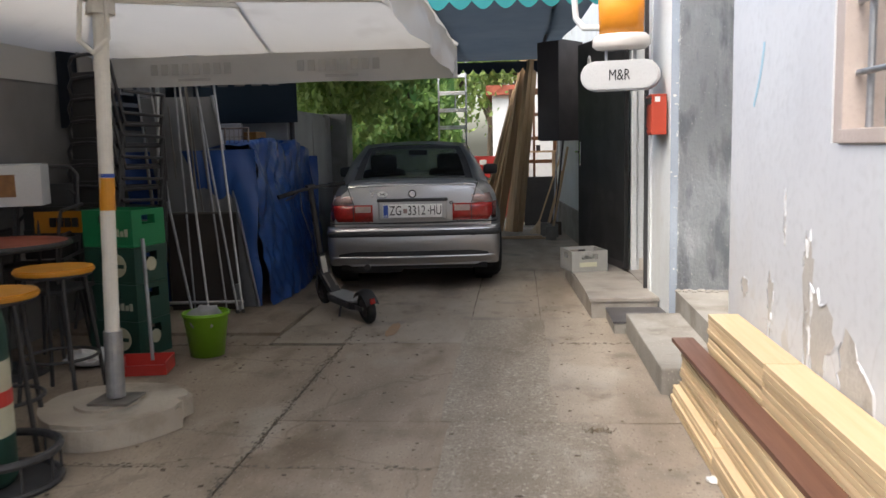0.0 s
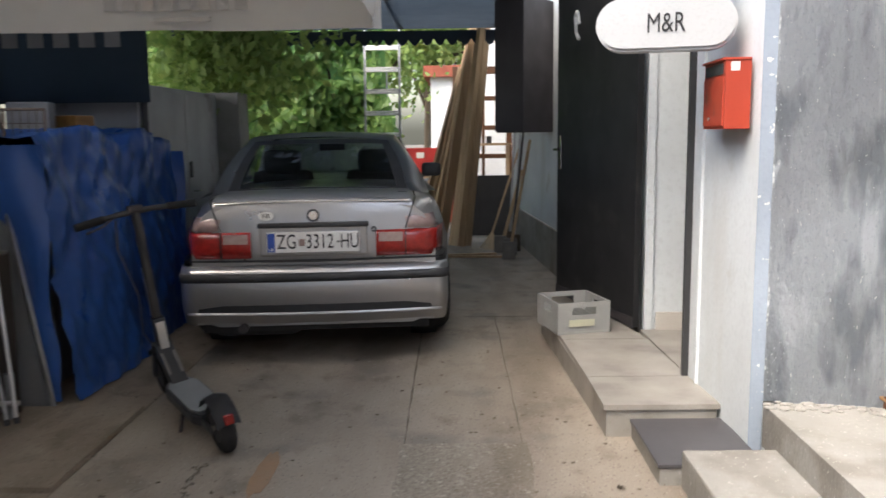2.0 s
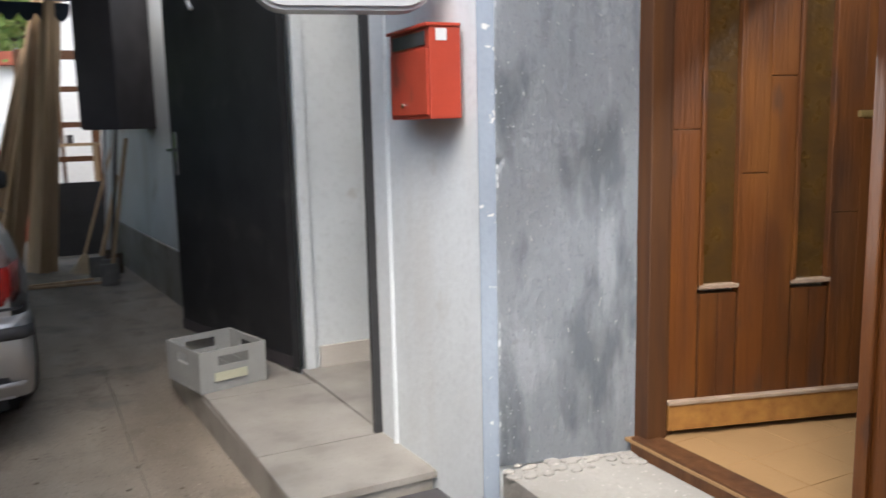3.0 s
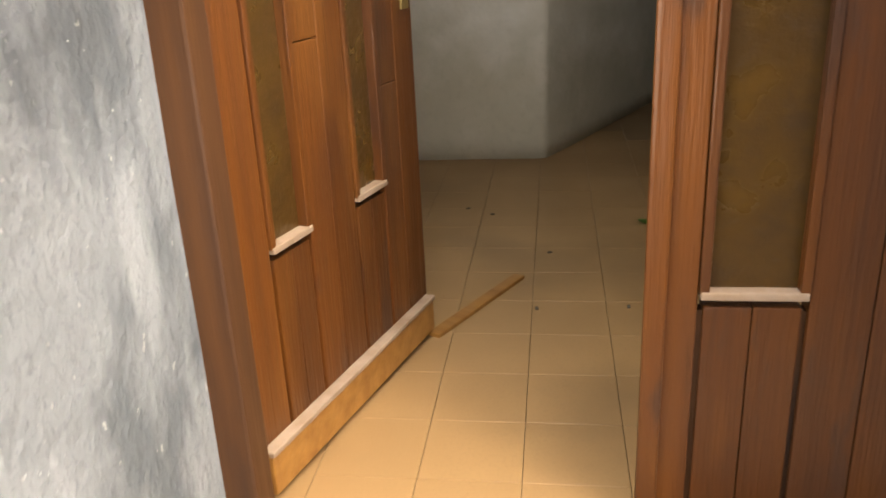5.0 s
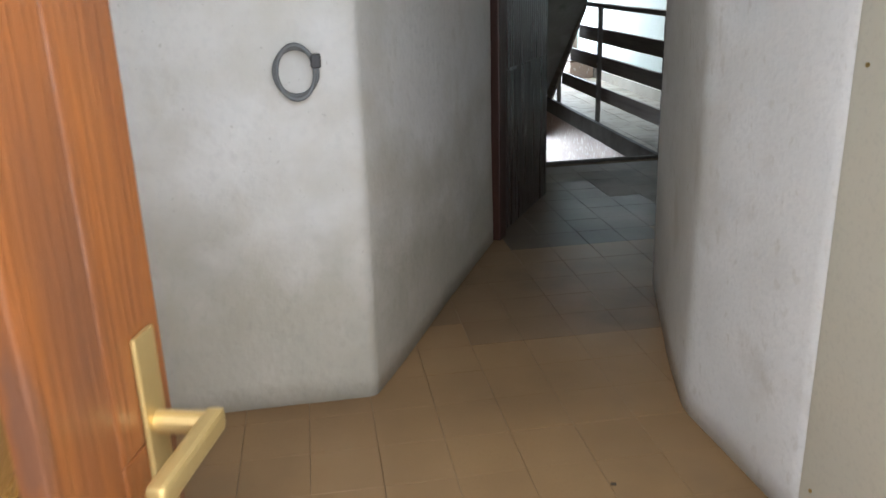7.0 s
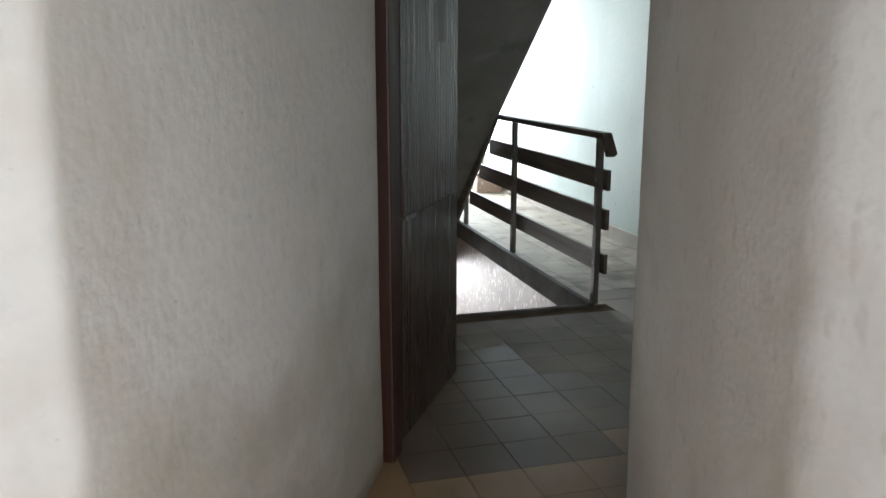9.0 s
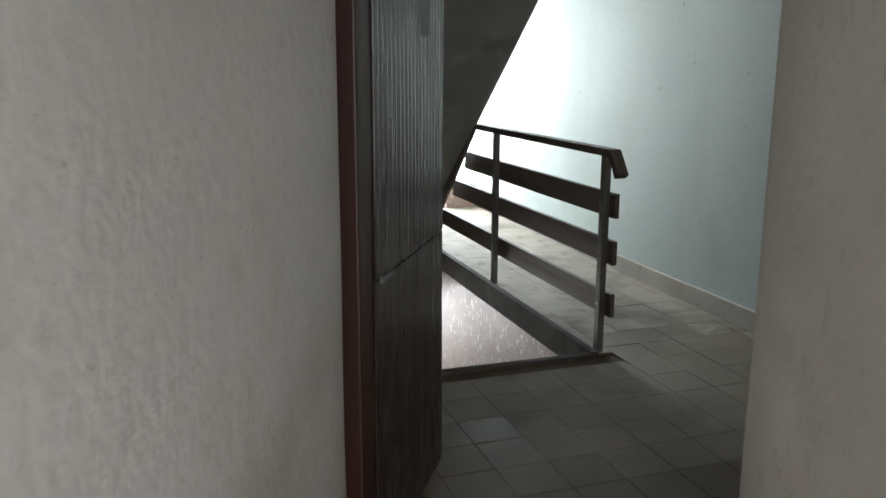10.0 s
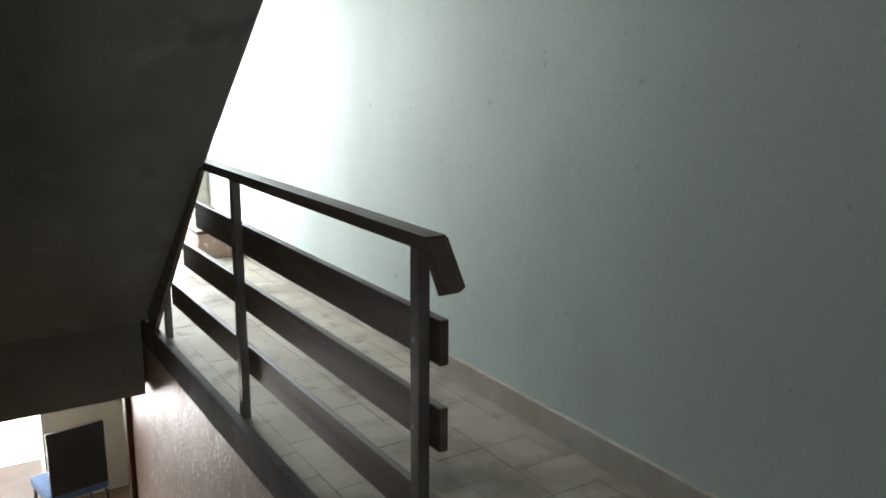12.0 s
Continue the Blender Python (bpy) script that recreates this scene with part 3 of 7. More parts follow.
def flat_patch(name, cx, cy, rx, ry, z, m, label, seed):
    rnd = random.Random(seed)
    pts = [(cx + rx * (0.7 + 0.3 * rnd.random()) * math.cos(a), cy + ry * (0.7 + 0.3 * rnd.random()) * math.sin(a)) for a in [i * math.pi / 12 for i in range(24)]]
    return part(name, prism(B(), pts, z - 0.002, z), m, drive, label)


# dirt gathered in the long joint
rnd = random.Random(18)
bm = B()
for i in range(1100):
    y = rnd.uniform(0.5, 6.3)
    x = -1.05 + 0.025 * noise.noise(Vector((y * 3, 0, 0))) + rnd.gauss(0, 0.014 + 0.012 * noise.noise(Vector((y * 2, 5, 0))))
    made = bmesh.ops.create_icosphere(bm, subdivisions=1, radius=rnd.uniform(0.002, 0.007))["verts"]
    bmesh.ops.transform(bm, matrix=Matrix.Translation((x, y, 0.002)) @ Matrix.Diagonal((1.0, 1.9, 0.25, 1)), verts=made)
tagged(part("joint_dirt", bm, M_CRACK), "dark crumbly dirt along the joint of the concrete", "dirt", kind="stuff")
bm = B()
for i in range(260):
    y = 3.64 if i % 2 else 5.77
    x = rnd.uniform(-2.1, -0.2) if i % 2 else rnd.choice((rnd.uniform(-2.2, -1.0), rnd.uniform(0.25, 0.85)))
    made = bmesh.ops.create_icosphere(bm, subdivisions=1, radius=rnd.uniform(0.002, 0.008))["verts"]
    bmesh.ops.transform(bm, matrix=Matrix.Translation((x, y + rnd.gauss(0, 0.012), 0.002)) @ Matrix.Diagonal((2.0, 1.0, 0.25, 1)), verts=made)
tagged(part("joint_dirt", bm, M_CRACK), "dark crumbly dirt along the joint of the concrete", "dirt", kind="stuff")
bm = B()
for i in range(70):
    x, y, a = rnd.uniform(-2.3, 0.8), rnd.uniform(3.0, 6.2), rnd.uniform(0, 6.28)
    if rnd.random() < 0.6:
        x = -1.1 + rnd.gauss(-0.3, 0.5)
    q = [Vector((0.022 * u * rnd.uniform(0.5, 1.2), 0.012 * v, 0.004 + 0.006 * rnd.random())) for u, v in ((-1, 0), (0, -1), (1, 0), (0, 1))]
    bm.faces.new([bm.verts.new(Matrix.Rotation(a, 3, "Z") @ p + Vector((x, y, 0))) for p in q])
tagged(part("dry_leaves", bm, M_BARK), "dry brown leaf scraps scattered on the concrete", "dry leaves", kind="stuff")
flat_patch("rust_stain", -0.78, 6.2, 0.05, 0.26, 0.0045, M_RUST, "orange rust stain", 3)
flat_patch("rust_stain", -1.9, 6.5, 0.25, 0.22, 0.0085, M_RUST, "orange rust stain", 4)
bm = B()
rnd = random.Random(8)
for i in range(800):
    x, y = rnd.uniform(-2.6, 0.85), rnd.uniform(2.2, 9)
    made = bmesh.ops.create_icosphere(bm, subdivisions=1, radius=rnd.choice((0.003, 0.004, 0.007)))["verts"]
    bmesh.ops.transform(bm, matrix=Matrix.Translation((x, y, 0.004)) @ Matrix.Diagonal((1.5, 1, 0.5, 1)), verts=made)
tagged(part("grit", bm, M_DIRT), "loose grit and crumbs strewn over the concrete", "grit", kind="stuff")
bm = B()
for i in range(46):
    x, y = 0.47 + rnd.gauss(0, 0.03), 4.1 + rnd.gauss(0, 0.02)
    rod(bm, (x, y, 0), (x + rnd.uniform(-.025, .025), y + rnd.uniform(-.02, .02), rnd.uniform(0.008, 0.025)), 0.003, 4, 0.0008)
tagged(part("weed_tuft", bm, M_DIRT), "small withered weed in a crack", "weed")

# steps along the house
bm = B()
box(bm, (0.845, 4.66, -0.01), (1.72, 6.06, 0.142), 0.012)
bmesh.ops.subdivide_edges(bm, edges=bm.edges[:], cuts=2)
rough_top(bm, 0.006, 5)
structure("step_1", bm, M_STEP, "worn concrete step in front of the door")
bm = B()
prism(bm, [(1.178, 4.5), (1.66, 4.5), (1.66, 6.2), (1.2, 6.2)], 0.10, 0.272)
structure("step_2", bm, M_STEP, "upper concrete step inside the door recess")
bm = B()
for i in range(60):
    u = rnd.random()
    x, y = 1.19 + 0.46 * u, 6.235 - 0.115 * u - rnd.random() ** 2 * 0.09
    made = bmesh.ops.create_icosphere(bm, subdivisions=1, radius=rnd.uniform(0.006, 0.017))["verts"]
    bmesh.ops.transform(bm, matrix=Matrix.Translation((x, y, 0.274)) @ Matrix.Diagonal((1.5, 1.2, 0.6, 1)), verts=made)
tagged(part("plaster_rubble", bm, M_STEP), "crumbs of fallen plaster along the grey wall", "rubble", kind="stuff")
bm = B()
box(bm, (0.765, 6.063, -0.01), (1.16, 6.565, 0.07), 0.004)
s3 = structure("step_3", bm, M_STEP, "low step topped with dark granite")
part("granite_top", box(B(), (0.757, 6.055, 0.07), (1.165, 6.57, 0.084), 0.003), M_GRAN, s3, "dark polished granite slab")
bm = B()
prism(bm, [(0.655, 6.575), (1.14, 6.575), (1.14, 6.99), (2.3, 6.99), (2.3, 7.96), (1.1, 7.96), (0.95, 8.52), (0.57, 8.5)], -0.01, 0.125)
s4 = structure("step_4", bm, M_TERR, "broad step of polished terrazzo slabs")
for pts in ([(0.64, 6.56), (1.15, 6.56), (1.15, 6.985), (0.635, 6.985)], [(0.635, 6.99), (1.125, 6.99), (1.1, 7.72), (0.61, 7.72)], [(0.61, 7.725), (1.095, 7.725), (0.96, 8.52), (0.56, 8.5)],
            [(1.13, 6.99), (1.7, 6.99), (1.7, 7.955), (1.105, 7.955)], [(1.705, 6.99), (2.3, 6.99), (2.3, 7.955), (1.705, 7.955)]):
    part("slab", prism(B(), pts, 0.126, 0.15), M_TERR, s4)

# the house wall with its window
wall = B()
for y0, y1, z0, z1 in ((-6, 1.9, -0.3, 4.4), (1.9, 3.31, -0.3, 1.28), (1.9, 3.31, 2.75, 4.4), (3.31, 4.60, -0.3, 4.4)):
    box(wall, (1.16, y0, z0), (1.69, y1, z1))
house_wall = structure("wall_east", wall, M_PEEL, "white painted house wall with cracked and peeling paint")
w1 = tagged(new("window_1"), "small barred window in the peeling house wall", "window", kind="structure")
M_REV = mat("brownish window surround", (0.46, 0.40, 0.365), (0.40, 0.345, 0.31), 4, rough=0.8, bump=0.3)
for n_, a, b in (("reveal", (1.165, 3.235, 1.28), (1.5, 3.31, 2.75)), ("reveal", (1.165, 1.9, 1.28), (1.5, 1.975, 2.75)), ("window_sill", (1.15, 1.975, 1.28), (1.5, 3.235, 1.325)), ("reveal", (1.165, 1.975, 2.68), (1.5, 3.235, 2.75))):
    part(n_, box(B(), a, b, 0.004), M_REV, w1)
for a, b in (((1.30, 3.17, 1.325), (1.36, 3.235, 2.68)), ((1.30, 1.975, 1.325), (1.36, 2.04, 2.68)), ((1.30, 2.04, 1.325), (1.36, 3.17, 1.4)), ((1.30, 2.04, 2.6), (1.36, 3.17, 2.68)), ((1.30, 2.57, 1.4), (1.36, 2.63, 2.6)), ((1.315, 3.09, 1.4), (1.35, 3.165, 2.6)), ((1.315, 2.63, 1.4), (1.35, 3.09, 1.46))):
    part("window_frame", box(B(), a, b, 0.006), M_WHITEP, w1)
part("pane", box(B(), (1.328, 2.04, 1.4), (1.335, 3.17, 2.6)), M_PANE, w1)
for i in range(9):
    y = 3.14 - i * 0.135
    part("bar", rod(B(), (1.212, y, 1.328), (1.212, y, 2.68), 0.011, 10), M_GALV, w1)
for z in (1.50, 1.72, 1.94, 2.16, 2.38):
    part("bar", tube(B(), [(1.212, 3.235, z), (1.198, 3.2, z), (1.198, 2.03, z), (1.212, 1.975, z)], 0.010, 10), M_GALV, w1)
structure("wall_room", box(B(), (1.55, 1.8, 0.2), (1.60, 3.4, 2.9)), M_CEIL, "pale wall seen behind the window")

M_BARE = mat("bare grey plaster", (0.47, 0.455, 0.42), (0.40, 0.385, 0.355), 5, rough=0.95, bump=0.5, fine=50, spot=(0.33, 0.315, 0.285), spot_scale=7, cut=0.58)
rp = random.Random(40)
for y, z, ry, rz in ((3.48, 0.72, 0.05, 0.26), (3.36, 0.62, 0.13, 0.16), (3.06, 0.50, 0.15, 0.17), (3.92, 0.64, 0.035, 0.13), (4.3, 0.63, 0.06, 0.05), (3.75, 0.98, 0.012, 0.1), (2.62, 0.62, 0.09, 0.16)):
    rim = []
    for i in range(26):
        a = 2 * math.pi * i / 26
        k = 0.72 + 0.42 * rp.random() + 0.2 * math.sin(3 * a + z * 9)
        rim.append((y + ry * k * math.cos(a), z + rz * k * math.sin(a)))
    b = B()
    b.faces.new([b.verts.new((1.1588 - 0.0006 * (y > 3.4), p, q)) for p, q in rim])
    bare = part("bare_patch", b, M_BARE, house_wall, "bare plaster where the paint has come off")
    b = B()
    for i in range(26):
        if rp.random() < 0.75:
            (p, q), (p2, q2) = rim[i], rim[(i + 1) % 26]
            lift, wd = rp.uniform(0.001, 0.007), rp.uniform(0.005, 0.014)
            dy, dz = p - y, q - z
            n_ = max(0.001, math.hypot(dy, dz))
            b.faces.new([b.verts.new(v) for v in ((1.1582 - lift, p, q), (1.1582 - lift, p2, q2), (1.1592, p2 + dy / n_ * wd, q2 + dz / n_ * wd), (1.1592, p + dy / n_ * wd, q + dz / n_ * wd))])
    part("paint_curl", b, M_PEEL, bare, "curled edge of white paint")
b = B()
for i in range(14):
    u = i / 13
    box(b, (1.1572, 4.22 - 0.13 * u - 0.02 * math.sin(3 * u) - 0.012, 1.44 + 0.24 * u), (1.1592, 4.22 - 0.13 * u - 0.02 * math.sin(3 * u) + 0.012, 1.462 + 0.24 * u))
part("chalk_mark", b, plain("pale blue chalk", (0.36, 0.56, 0.66), 0.9), house_wall, "faint stroke of pale blue chalk")

# recess with the grey wall, pilaster, side entrance
structure("wall_pilaster", prism(B(), [(1.172, 6.275), (1.66, 6.152), (1.75, 6.152), (1.75, 6.985), (1.127, 6.985)], -0.2, 4.4), M_PILL, "white painted pilaster beside the entrance")
bm = B()
sheet(bm, lambda u, v: Vector((1.215 + 0.44 * u + 0.0015 * noise.noise(Vector((u * 8, 0, v * 14))), 6.252 - 0.111 * u - 0.006 - 0.0018 * noise.noise(Vector((u * 6, 3, v * 14))), 0.27 + 4.1 * v)), 10, 60)
bmesh.ops.solidify(bm, geom=bm.faces[:], thickness=-0.012)
structure("wall_grey", bm, M_GREYW, "grey painted rough plaster wall with dark smears")
bm = B()
prism(bm, [(1.168, 6.268), (1.166, 6.262), (1.216, 6.2485), (1.219, 6.2625)], 0.0, 4.38)
structure("trim", bm, M_BAND, "blue grey painted corner band")
bm = B()
for i in range(90):
    z = rnd.uniform(0.3, 2.5)
    made = bmesh.ops.create_icosphere(bm, subdivisions=1, radius=rnd.uniform(0.003, 0.008))["verts"]
    bmesh.ops.transform(bm, matrix=Matrix.Translation((1.222 + rnd.uniform(-0.004, 0.008), 6.2455, z)) @ Matrix.Diagonal((0.8, 0.25, 1.8, 1)), verts=made)
tagged(part("paint_flakes", bm, M_PILL), "white flakes of bare plaster along the corner", "flakes", kind="stuff")
bm = B()
for i in range(260):
    u, z = rnd.random() ** 2.2, 0.3 + 2.2 * rnd.random() ** 1.3
    if noise.noise(Vector((u * 3, 7, z * 2.2))) < 0.0:
        continue
    made = bmesh.ops.create_icosphere(bm, subdivisions=1, radius=rnd.uniform(0.0008, 0.0022))["verts"]
    bmesh.ops.transform(bm, matrix=Matrix.Translation((1.225 + 0.42 * u, 6.2475 - 0.106 * u - 0.0065, z)) @ Matrix.Diagonal((1.0, 0.5, rnd.uniform(1.0, 2.6), 1)), verts=made)
tagged(part("plaster_flecks", bm, M_PILL), "small pale flecks where the grey paint has chipped", "flecks", kind="stuff")
part("conduit", rod(B(), (1.132, 6.86, 0.15), (1.132, 6.86, 4.3), 0.011), M_PILL, None, "white painted conduit", kind="structure")
part("door_frame", box(B(), (1.098, 6.987, 0.15), (1.135, 7.012, 2.4)), M_BLACK, None, "black door frame strip", kind="structure")
bm = B()
box(bm, (1.137, 6.988, 2.4), (1.7, 7.958, 4.4))
box(bm, (1.14, 7.96, -0.2), (2.4, 8.06, 4.4))
box(bm, (2.3, 6.99, 0.0), (2.4, 7.96, 2.4))
structure("wall_side_entrance", bm, M_PILL, "white painted reveal of the side entrance")
part("baseboard", box(B(), (1.2, 7.935, 0.15), (2.3, 7.958, 0.255)), M_SKIRT, None, "grey stone skirting", kind="structure")
part("door_frame", box(B(), (1.125, 7.93, 0.15), (1.175, 7.975, 2.4), 0.006), M_PILL, None, "white painted door jamb", kind="structure")
structure("wall_side", prism(B(), [(1.14, 8.06), (0.735, 13.7), (1.5, 13.7), (1.5, 8.06)], -0.2, 3.6), M_PILL, "white painted side wall along the passage")
structure("baseboard", prism(B(), [(1.118, 8.1), (0.71, 13.7), (0.76, 13.7), (1.15, 8.1)], -0.01, 0.42), M_STEP, "grey cement plinth of the side wall")
dr = thing("black_door", Matrix.Translation((1.085, 7.955, 0.15)) @ pose(0, 0, 0, 0, 0, 105.5), "black painted metal door standing open outwards", "door")
part("leaf", box(B(), (0, -0.022, 0.01), (1.2, 0.022, 2.13), 0.004), M_DOORB, dr)
hd = part("handle_plate", box(B(), (1.12, 0.023, 0.92), (1.155, 0.029, 1.16), 0.003), M_CHROME, dr, "chrome handle plate")
part("handle", tube(B(), [(1.137, 0.03, 1.06), (1.137, 0.075, 1.06), (1.03, 0.08, 1.06)], 0.009), M_CHROME, hd)
part("rope_loop", tube(B(), [(0.82, 0.03, 1.9), (0.84, 0.035, 1.98), (0.87, 0.035, 1.95), (0.86, 0.03, 1.84), (0.82, 0.032, 1.8)], 0.012), M_WHITEP, dr, "white cord loop")
part("kick_strip", box(B(), (0.0, 0.023, 0.01), (1.2, 0.027, 0.07)), M_DARKM, dr)

# left side of the yard
structure("wall_west", box(B(), (-3.5, -4, -0.1), (-3.3, 9.1, 2.7)), M_DARKC, "dark boarded wall behind the stored furniture")
structure("wall_north", box(B(), (-3.9, 15.0, -0.1), (-0.95, 15.15, 2.2)), M_STEP, "low grey wall at the end of the yard")
structure("wall_pier", box(B(), (-3.3, 11.2, -0.05), (-2.1, 11.56, 1.75), 0.01), M_STEP, "pale plastered pier beside the shed")
sh = thing("metal_shed", pose(-2.3, 9.16, 0), "grey sheet metal shed with double doors", "shed")
part("body", box(B(), (-1.0, 0, 0), (-0.02, 2.03, 1.73), 0.01), M_SHED, sh)
for y0 in (0.05, 1.02):
    d_ = part("door", box(B(), (-0.018, y0, 0.04), (0.004, y0 + 0.94, 1.69), 0.004), M_SHED, sh)
part("handle", box(B(), (0.004, 1.05, 0.98), (0.02, 1.1, 1.12), 0.003), M_BLACK, sh)
part("handle", tube(B(), [(0.006, 1.12, 0.86), (0.05, 1.12, 0.86), (0.05, 1.2, 0.86)], 0.008), M_CHROME, sh)
bn = thing("banner", pose(-2.9, 9.05, 1.58), "dark sponsor banner with faded pale print", "banner")
part("cloth", sheet(B(), lambda u, v: Vector((-0.35 + 1.1 * u, 0.02 * math.sin(7 * u) - 0.1, 0.84 * v)), 16, 4, 0.004), M_AWN, bn)
for i in range(5):
    part("print", box(B(), (-0.25 + i * 0.18, -0.135, 0.38), (-0.14 + i * 0.18, -0.13, 0.62)), M_FADE, bn)
bn2 = thing("banner", pose(-3.27, 6.4, 1.5), "dark sponsor banner with faded pale print", "banner")
part("cloth", sheet(B(), lambda u, v: Vector((0.02 * math.sin(8 * u), 2.2 * u, 0.75 * v)), 16, 4, 0.004), M_AWN, bn2)
for i in range(5):
    part("print", box(B(), (0.022, 0.25 + i * 0.34, 0.3), (0.034, 0.47 + i * 0.34, 0.62)), M_FADE, bn2)
part("print", box(B(), (0.022, 0.2, 0.2), (0.034, 1.9, 0.235)), M_FADE, bn2)

# awning over the car
aw = thing("awning", pose(0, 6.9, 2.3), "dark navy cloth awning with a scalloped teal edge", "awning")
part("cloth", sheet(B(), lambda u, v: Vector((-3.3 + 4.12 * u - 0.3 * v * u, 6.0 * v, 0.16 + 0.05 * v + 0.02 * math.sin(14 * v))), 20, 12, 0.004), M_AWN, aw)


def scallops(x0, x1, n, y, top, drop):
    b = B()
    k = n * 8
    for i in range(k):
        u0, u1 = i / k, (i + 1) / k
        za, zb = (drop * (0.55 + 0.45 * abs(math.sin(math.pi * u * n))) for u in (u0, u1))
        q = [b.verts.new(p) for p in ((x0 + (x1 - x0) * u0, y, top), (x0 + (x1 - x0) * u1, y, top), (x0 + (x1 - x0) * u1, y, top - zb), (x0 + (x1 - x0) * u0, y, top - za))]
        b.faces.new(q)
    bmesh.ops.remove_doubles(b, verts=b.verts[:], dist=0.0005)
    bmesh.ops.solidify(b, geom=b.faces[:], thickness=0.003)
    return b


part("valance", scallops(-3.3, 0.82, 24, -0.002, 0.165, 0.14), M_TEAL, aw, "scalloped teal valance")
part("valance", scallops(-3.3, 0.5, 26, 6.002, 0.21, 0.17), M_AWN, aw)
for x in (-3.2, -1.9, -0.6, 0.45):
    part("bar", beam(B(), (x, 0.02, 0.19), (x, 5.98, 0.24), 0.03, 0.04), M_DARKM, aw)
part("bar", beam(B(), (-3.3, 0.03, 0.19), (0.82, 0.03, 0.19), 0.04, 0.04), M_DARKM, aw)
part("post", rod(B(), (-2.25, 2.2, -2.3), (-2.25, 2.2, 0.19), 0.025), M_DARKM, aw)
part("post", rod(B(), (-3.2, 5.9, -2.3), (-3.2, 5.9, 0.2), 0.025), M_DARKM, aw)
hp = thing("hanging_cabinet", pose(0.366, 10.67, 1.33, 0, 0, 56), "dark metal cabinet hung high on the side wall", "cabinet")
part("body", box(B(), (0, -0.3, 0), (0.8, -0.02, 1.2), 0.006), M_DARKM, hp)
part("door", box(B(), (0.01, -0.018, 0.012), (0.79, 0.003, 1.188), 0.004), M_DARKM, hp)
part("bracket", box(B(), (0.05, -0.28, 1.2), (0.09, -0.04, 1.26)), M_DARKM, hp)


# ---- planting and distance ----
def leaves(bm, places, size, seed, spin=3.1):
    r = random.Random(seed)
    for c in places:
        s = size * r.uniform(0.6, 1.3)
        rot = Euler((r.uniform(-0.9, 0.9) + 1.0, r.uniform(-0.8, 0.8), r.uniform(-spin, spin))).to_matrix()
        q = [bm.verts.new(Vector(c) + rot @ Vector(p) * s) for p in ((0, -0.5, 0), (0.38, -0.05, 0.1), (0, 0.6, 0), (-0.38, -0.05, 0.1))]
        bm.faces.new((q[0], q[1], q[2]))
        bm.faces.new((q[0], q[2], q[3]))


iv = thing("ivy_hedge", pose(0, 14.2, 0), "dense green ivy hanging over the yard wall", "ivy")
r = random.Random(4)
pl = []
for i in range(20000):
    u, v = r.random(), r.random()
    x, z = -3.9 + 3.0 * u + 0.16 * math.sin(9 * v), 0.2 + 4.6 * v
    y = 0.6 * noise.noise(Vector((x * 1.3, z * 1.3, 0))) + r.uniform(-0.25, 0.1) - 0.4 * max(0, -1.7 - x)
    if noise.noise(Vector((x * 2.2, z * 2.2, 5))) > -0.6:
        pl.append((x, y, z))
bm = B()
leaves(bm, pl, 0.145, 5, 0.9)
part("foliage", bm, M_IVY, iv, kind="")
bm = B()
for i in range(10):
    x = -3.6 + i * 0.28
    tube(bm, [(x, 0.3, 0), (x + 0.1, 0.25, 1.2), (x - 0.1, 0.3, 2.4), (x + 0.05, 0.3, 4.2)], 0.02, 6)
part("stem", bm, M_BARK, iv)
part("inner_growth", sheet(B(), lambda u, v: Vector((-3.9 + 2.95 * u, 0.55 + 0.25 * noise.noise(Vector((u * 9, v * 9, 2))), 4.4 * v)), 30, 26), M_IVY, iv, "dense shaded inner growth")
bo = thing("overhanging_ivy", pose(-2.45, 11.9, 1.85), "yellow green ivy spilling over the shed", "ivy")
pl = []
for i in range(2600):
    a, b, c = r.gauss(0, 0.5), r.gauss(0, 0.35), r.gauss(0.3, 0.34)
    pl.append((a, b, c))
bm = B()
leaves(bm, pl, 0.11, 6, 1.2)
part("foliage", bm, M_LEAF, bo)
part("stem", tube(B(), [(0.0, 0.2, -1.85), (0.05, 0.15, -0.7), (-0.05, 0.05, 0.1), (0.15, -0.05, 0.4)], 0.018, 6), M_BARK, bo)


def tree(at, height, spread, seed, m=None):
    t = thing("tree", pose(*at), "leafy green broad-leaved tree behind the yard", "tree", "trees behind the yard")
    r = random.Random(seed)
    bm = B()
    tube(bm, [(0, 0, 0), (0.1, 0.05, height * 0.3), (-0.05, 0.1, height * 0.6)], 0.12, 8)
    tips = []
    for i in range(9):
        a = i * 2.4
        e = Vector((math.cos(a) * spread * r.uniform(0.4, 0.9), math.sin(a) * spread * r.uniform(0.4, 0.9), height * r.uniform(0.45, 0.95)))
        rod(bm, (0, 0.05, height * r.uniform(0.2, 0.5)), e, 0.06, 6, 0.015)
        tips.append(e)
    part("trunk", bm, M_BARK, t)
    pl = []
    for i in range(9000):
        c = r.choice(tips)
        k = Vector((r.gauss(0, 1), r.gauss(0, 1), r.gauss(0, 0.8))) * spread * 0.28
        pl.append(c + k)
    bm = B()
    leaves(bm, pl, 0.17, seed + 1, 1.4)
    part("crown", bm, m or M_LEAF, t)
    return t


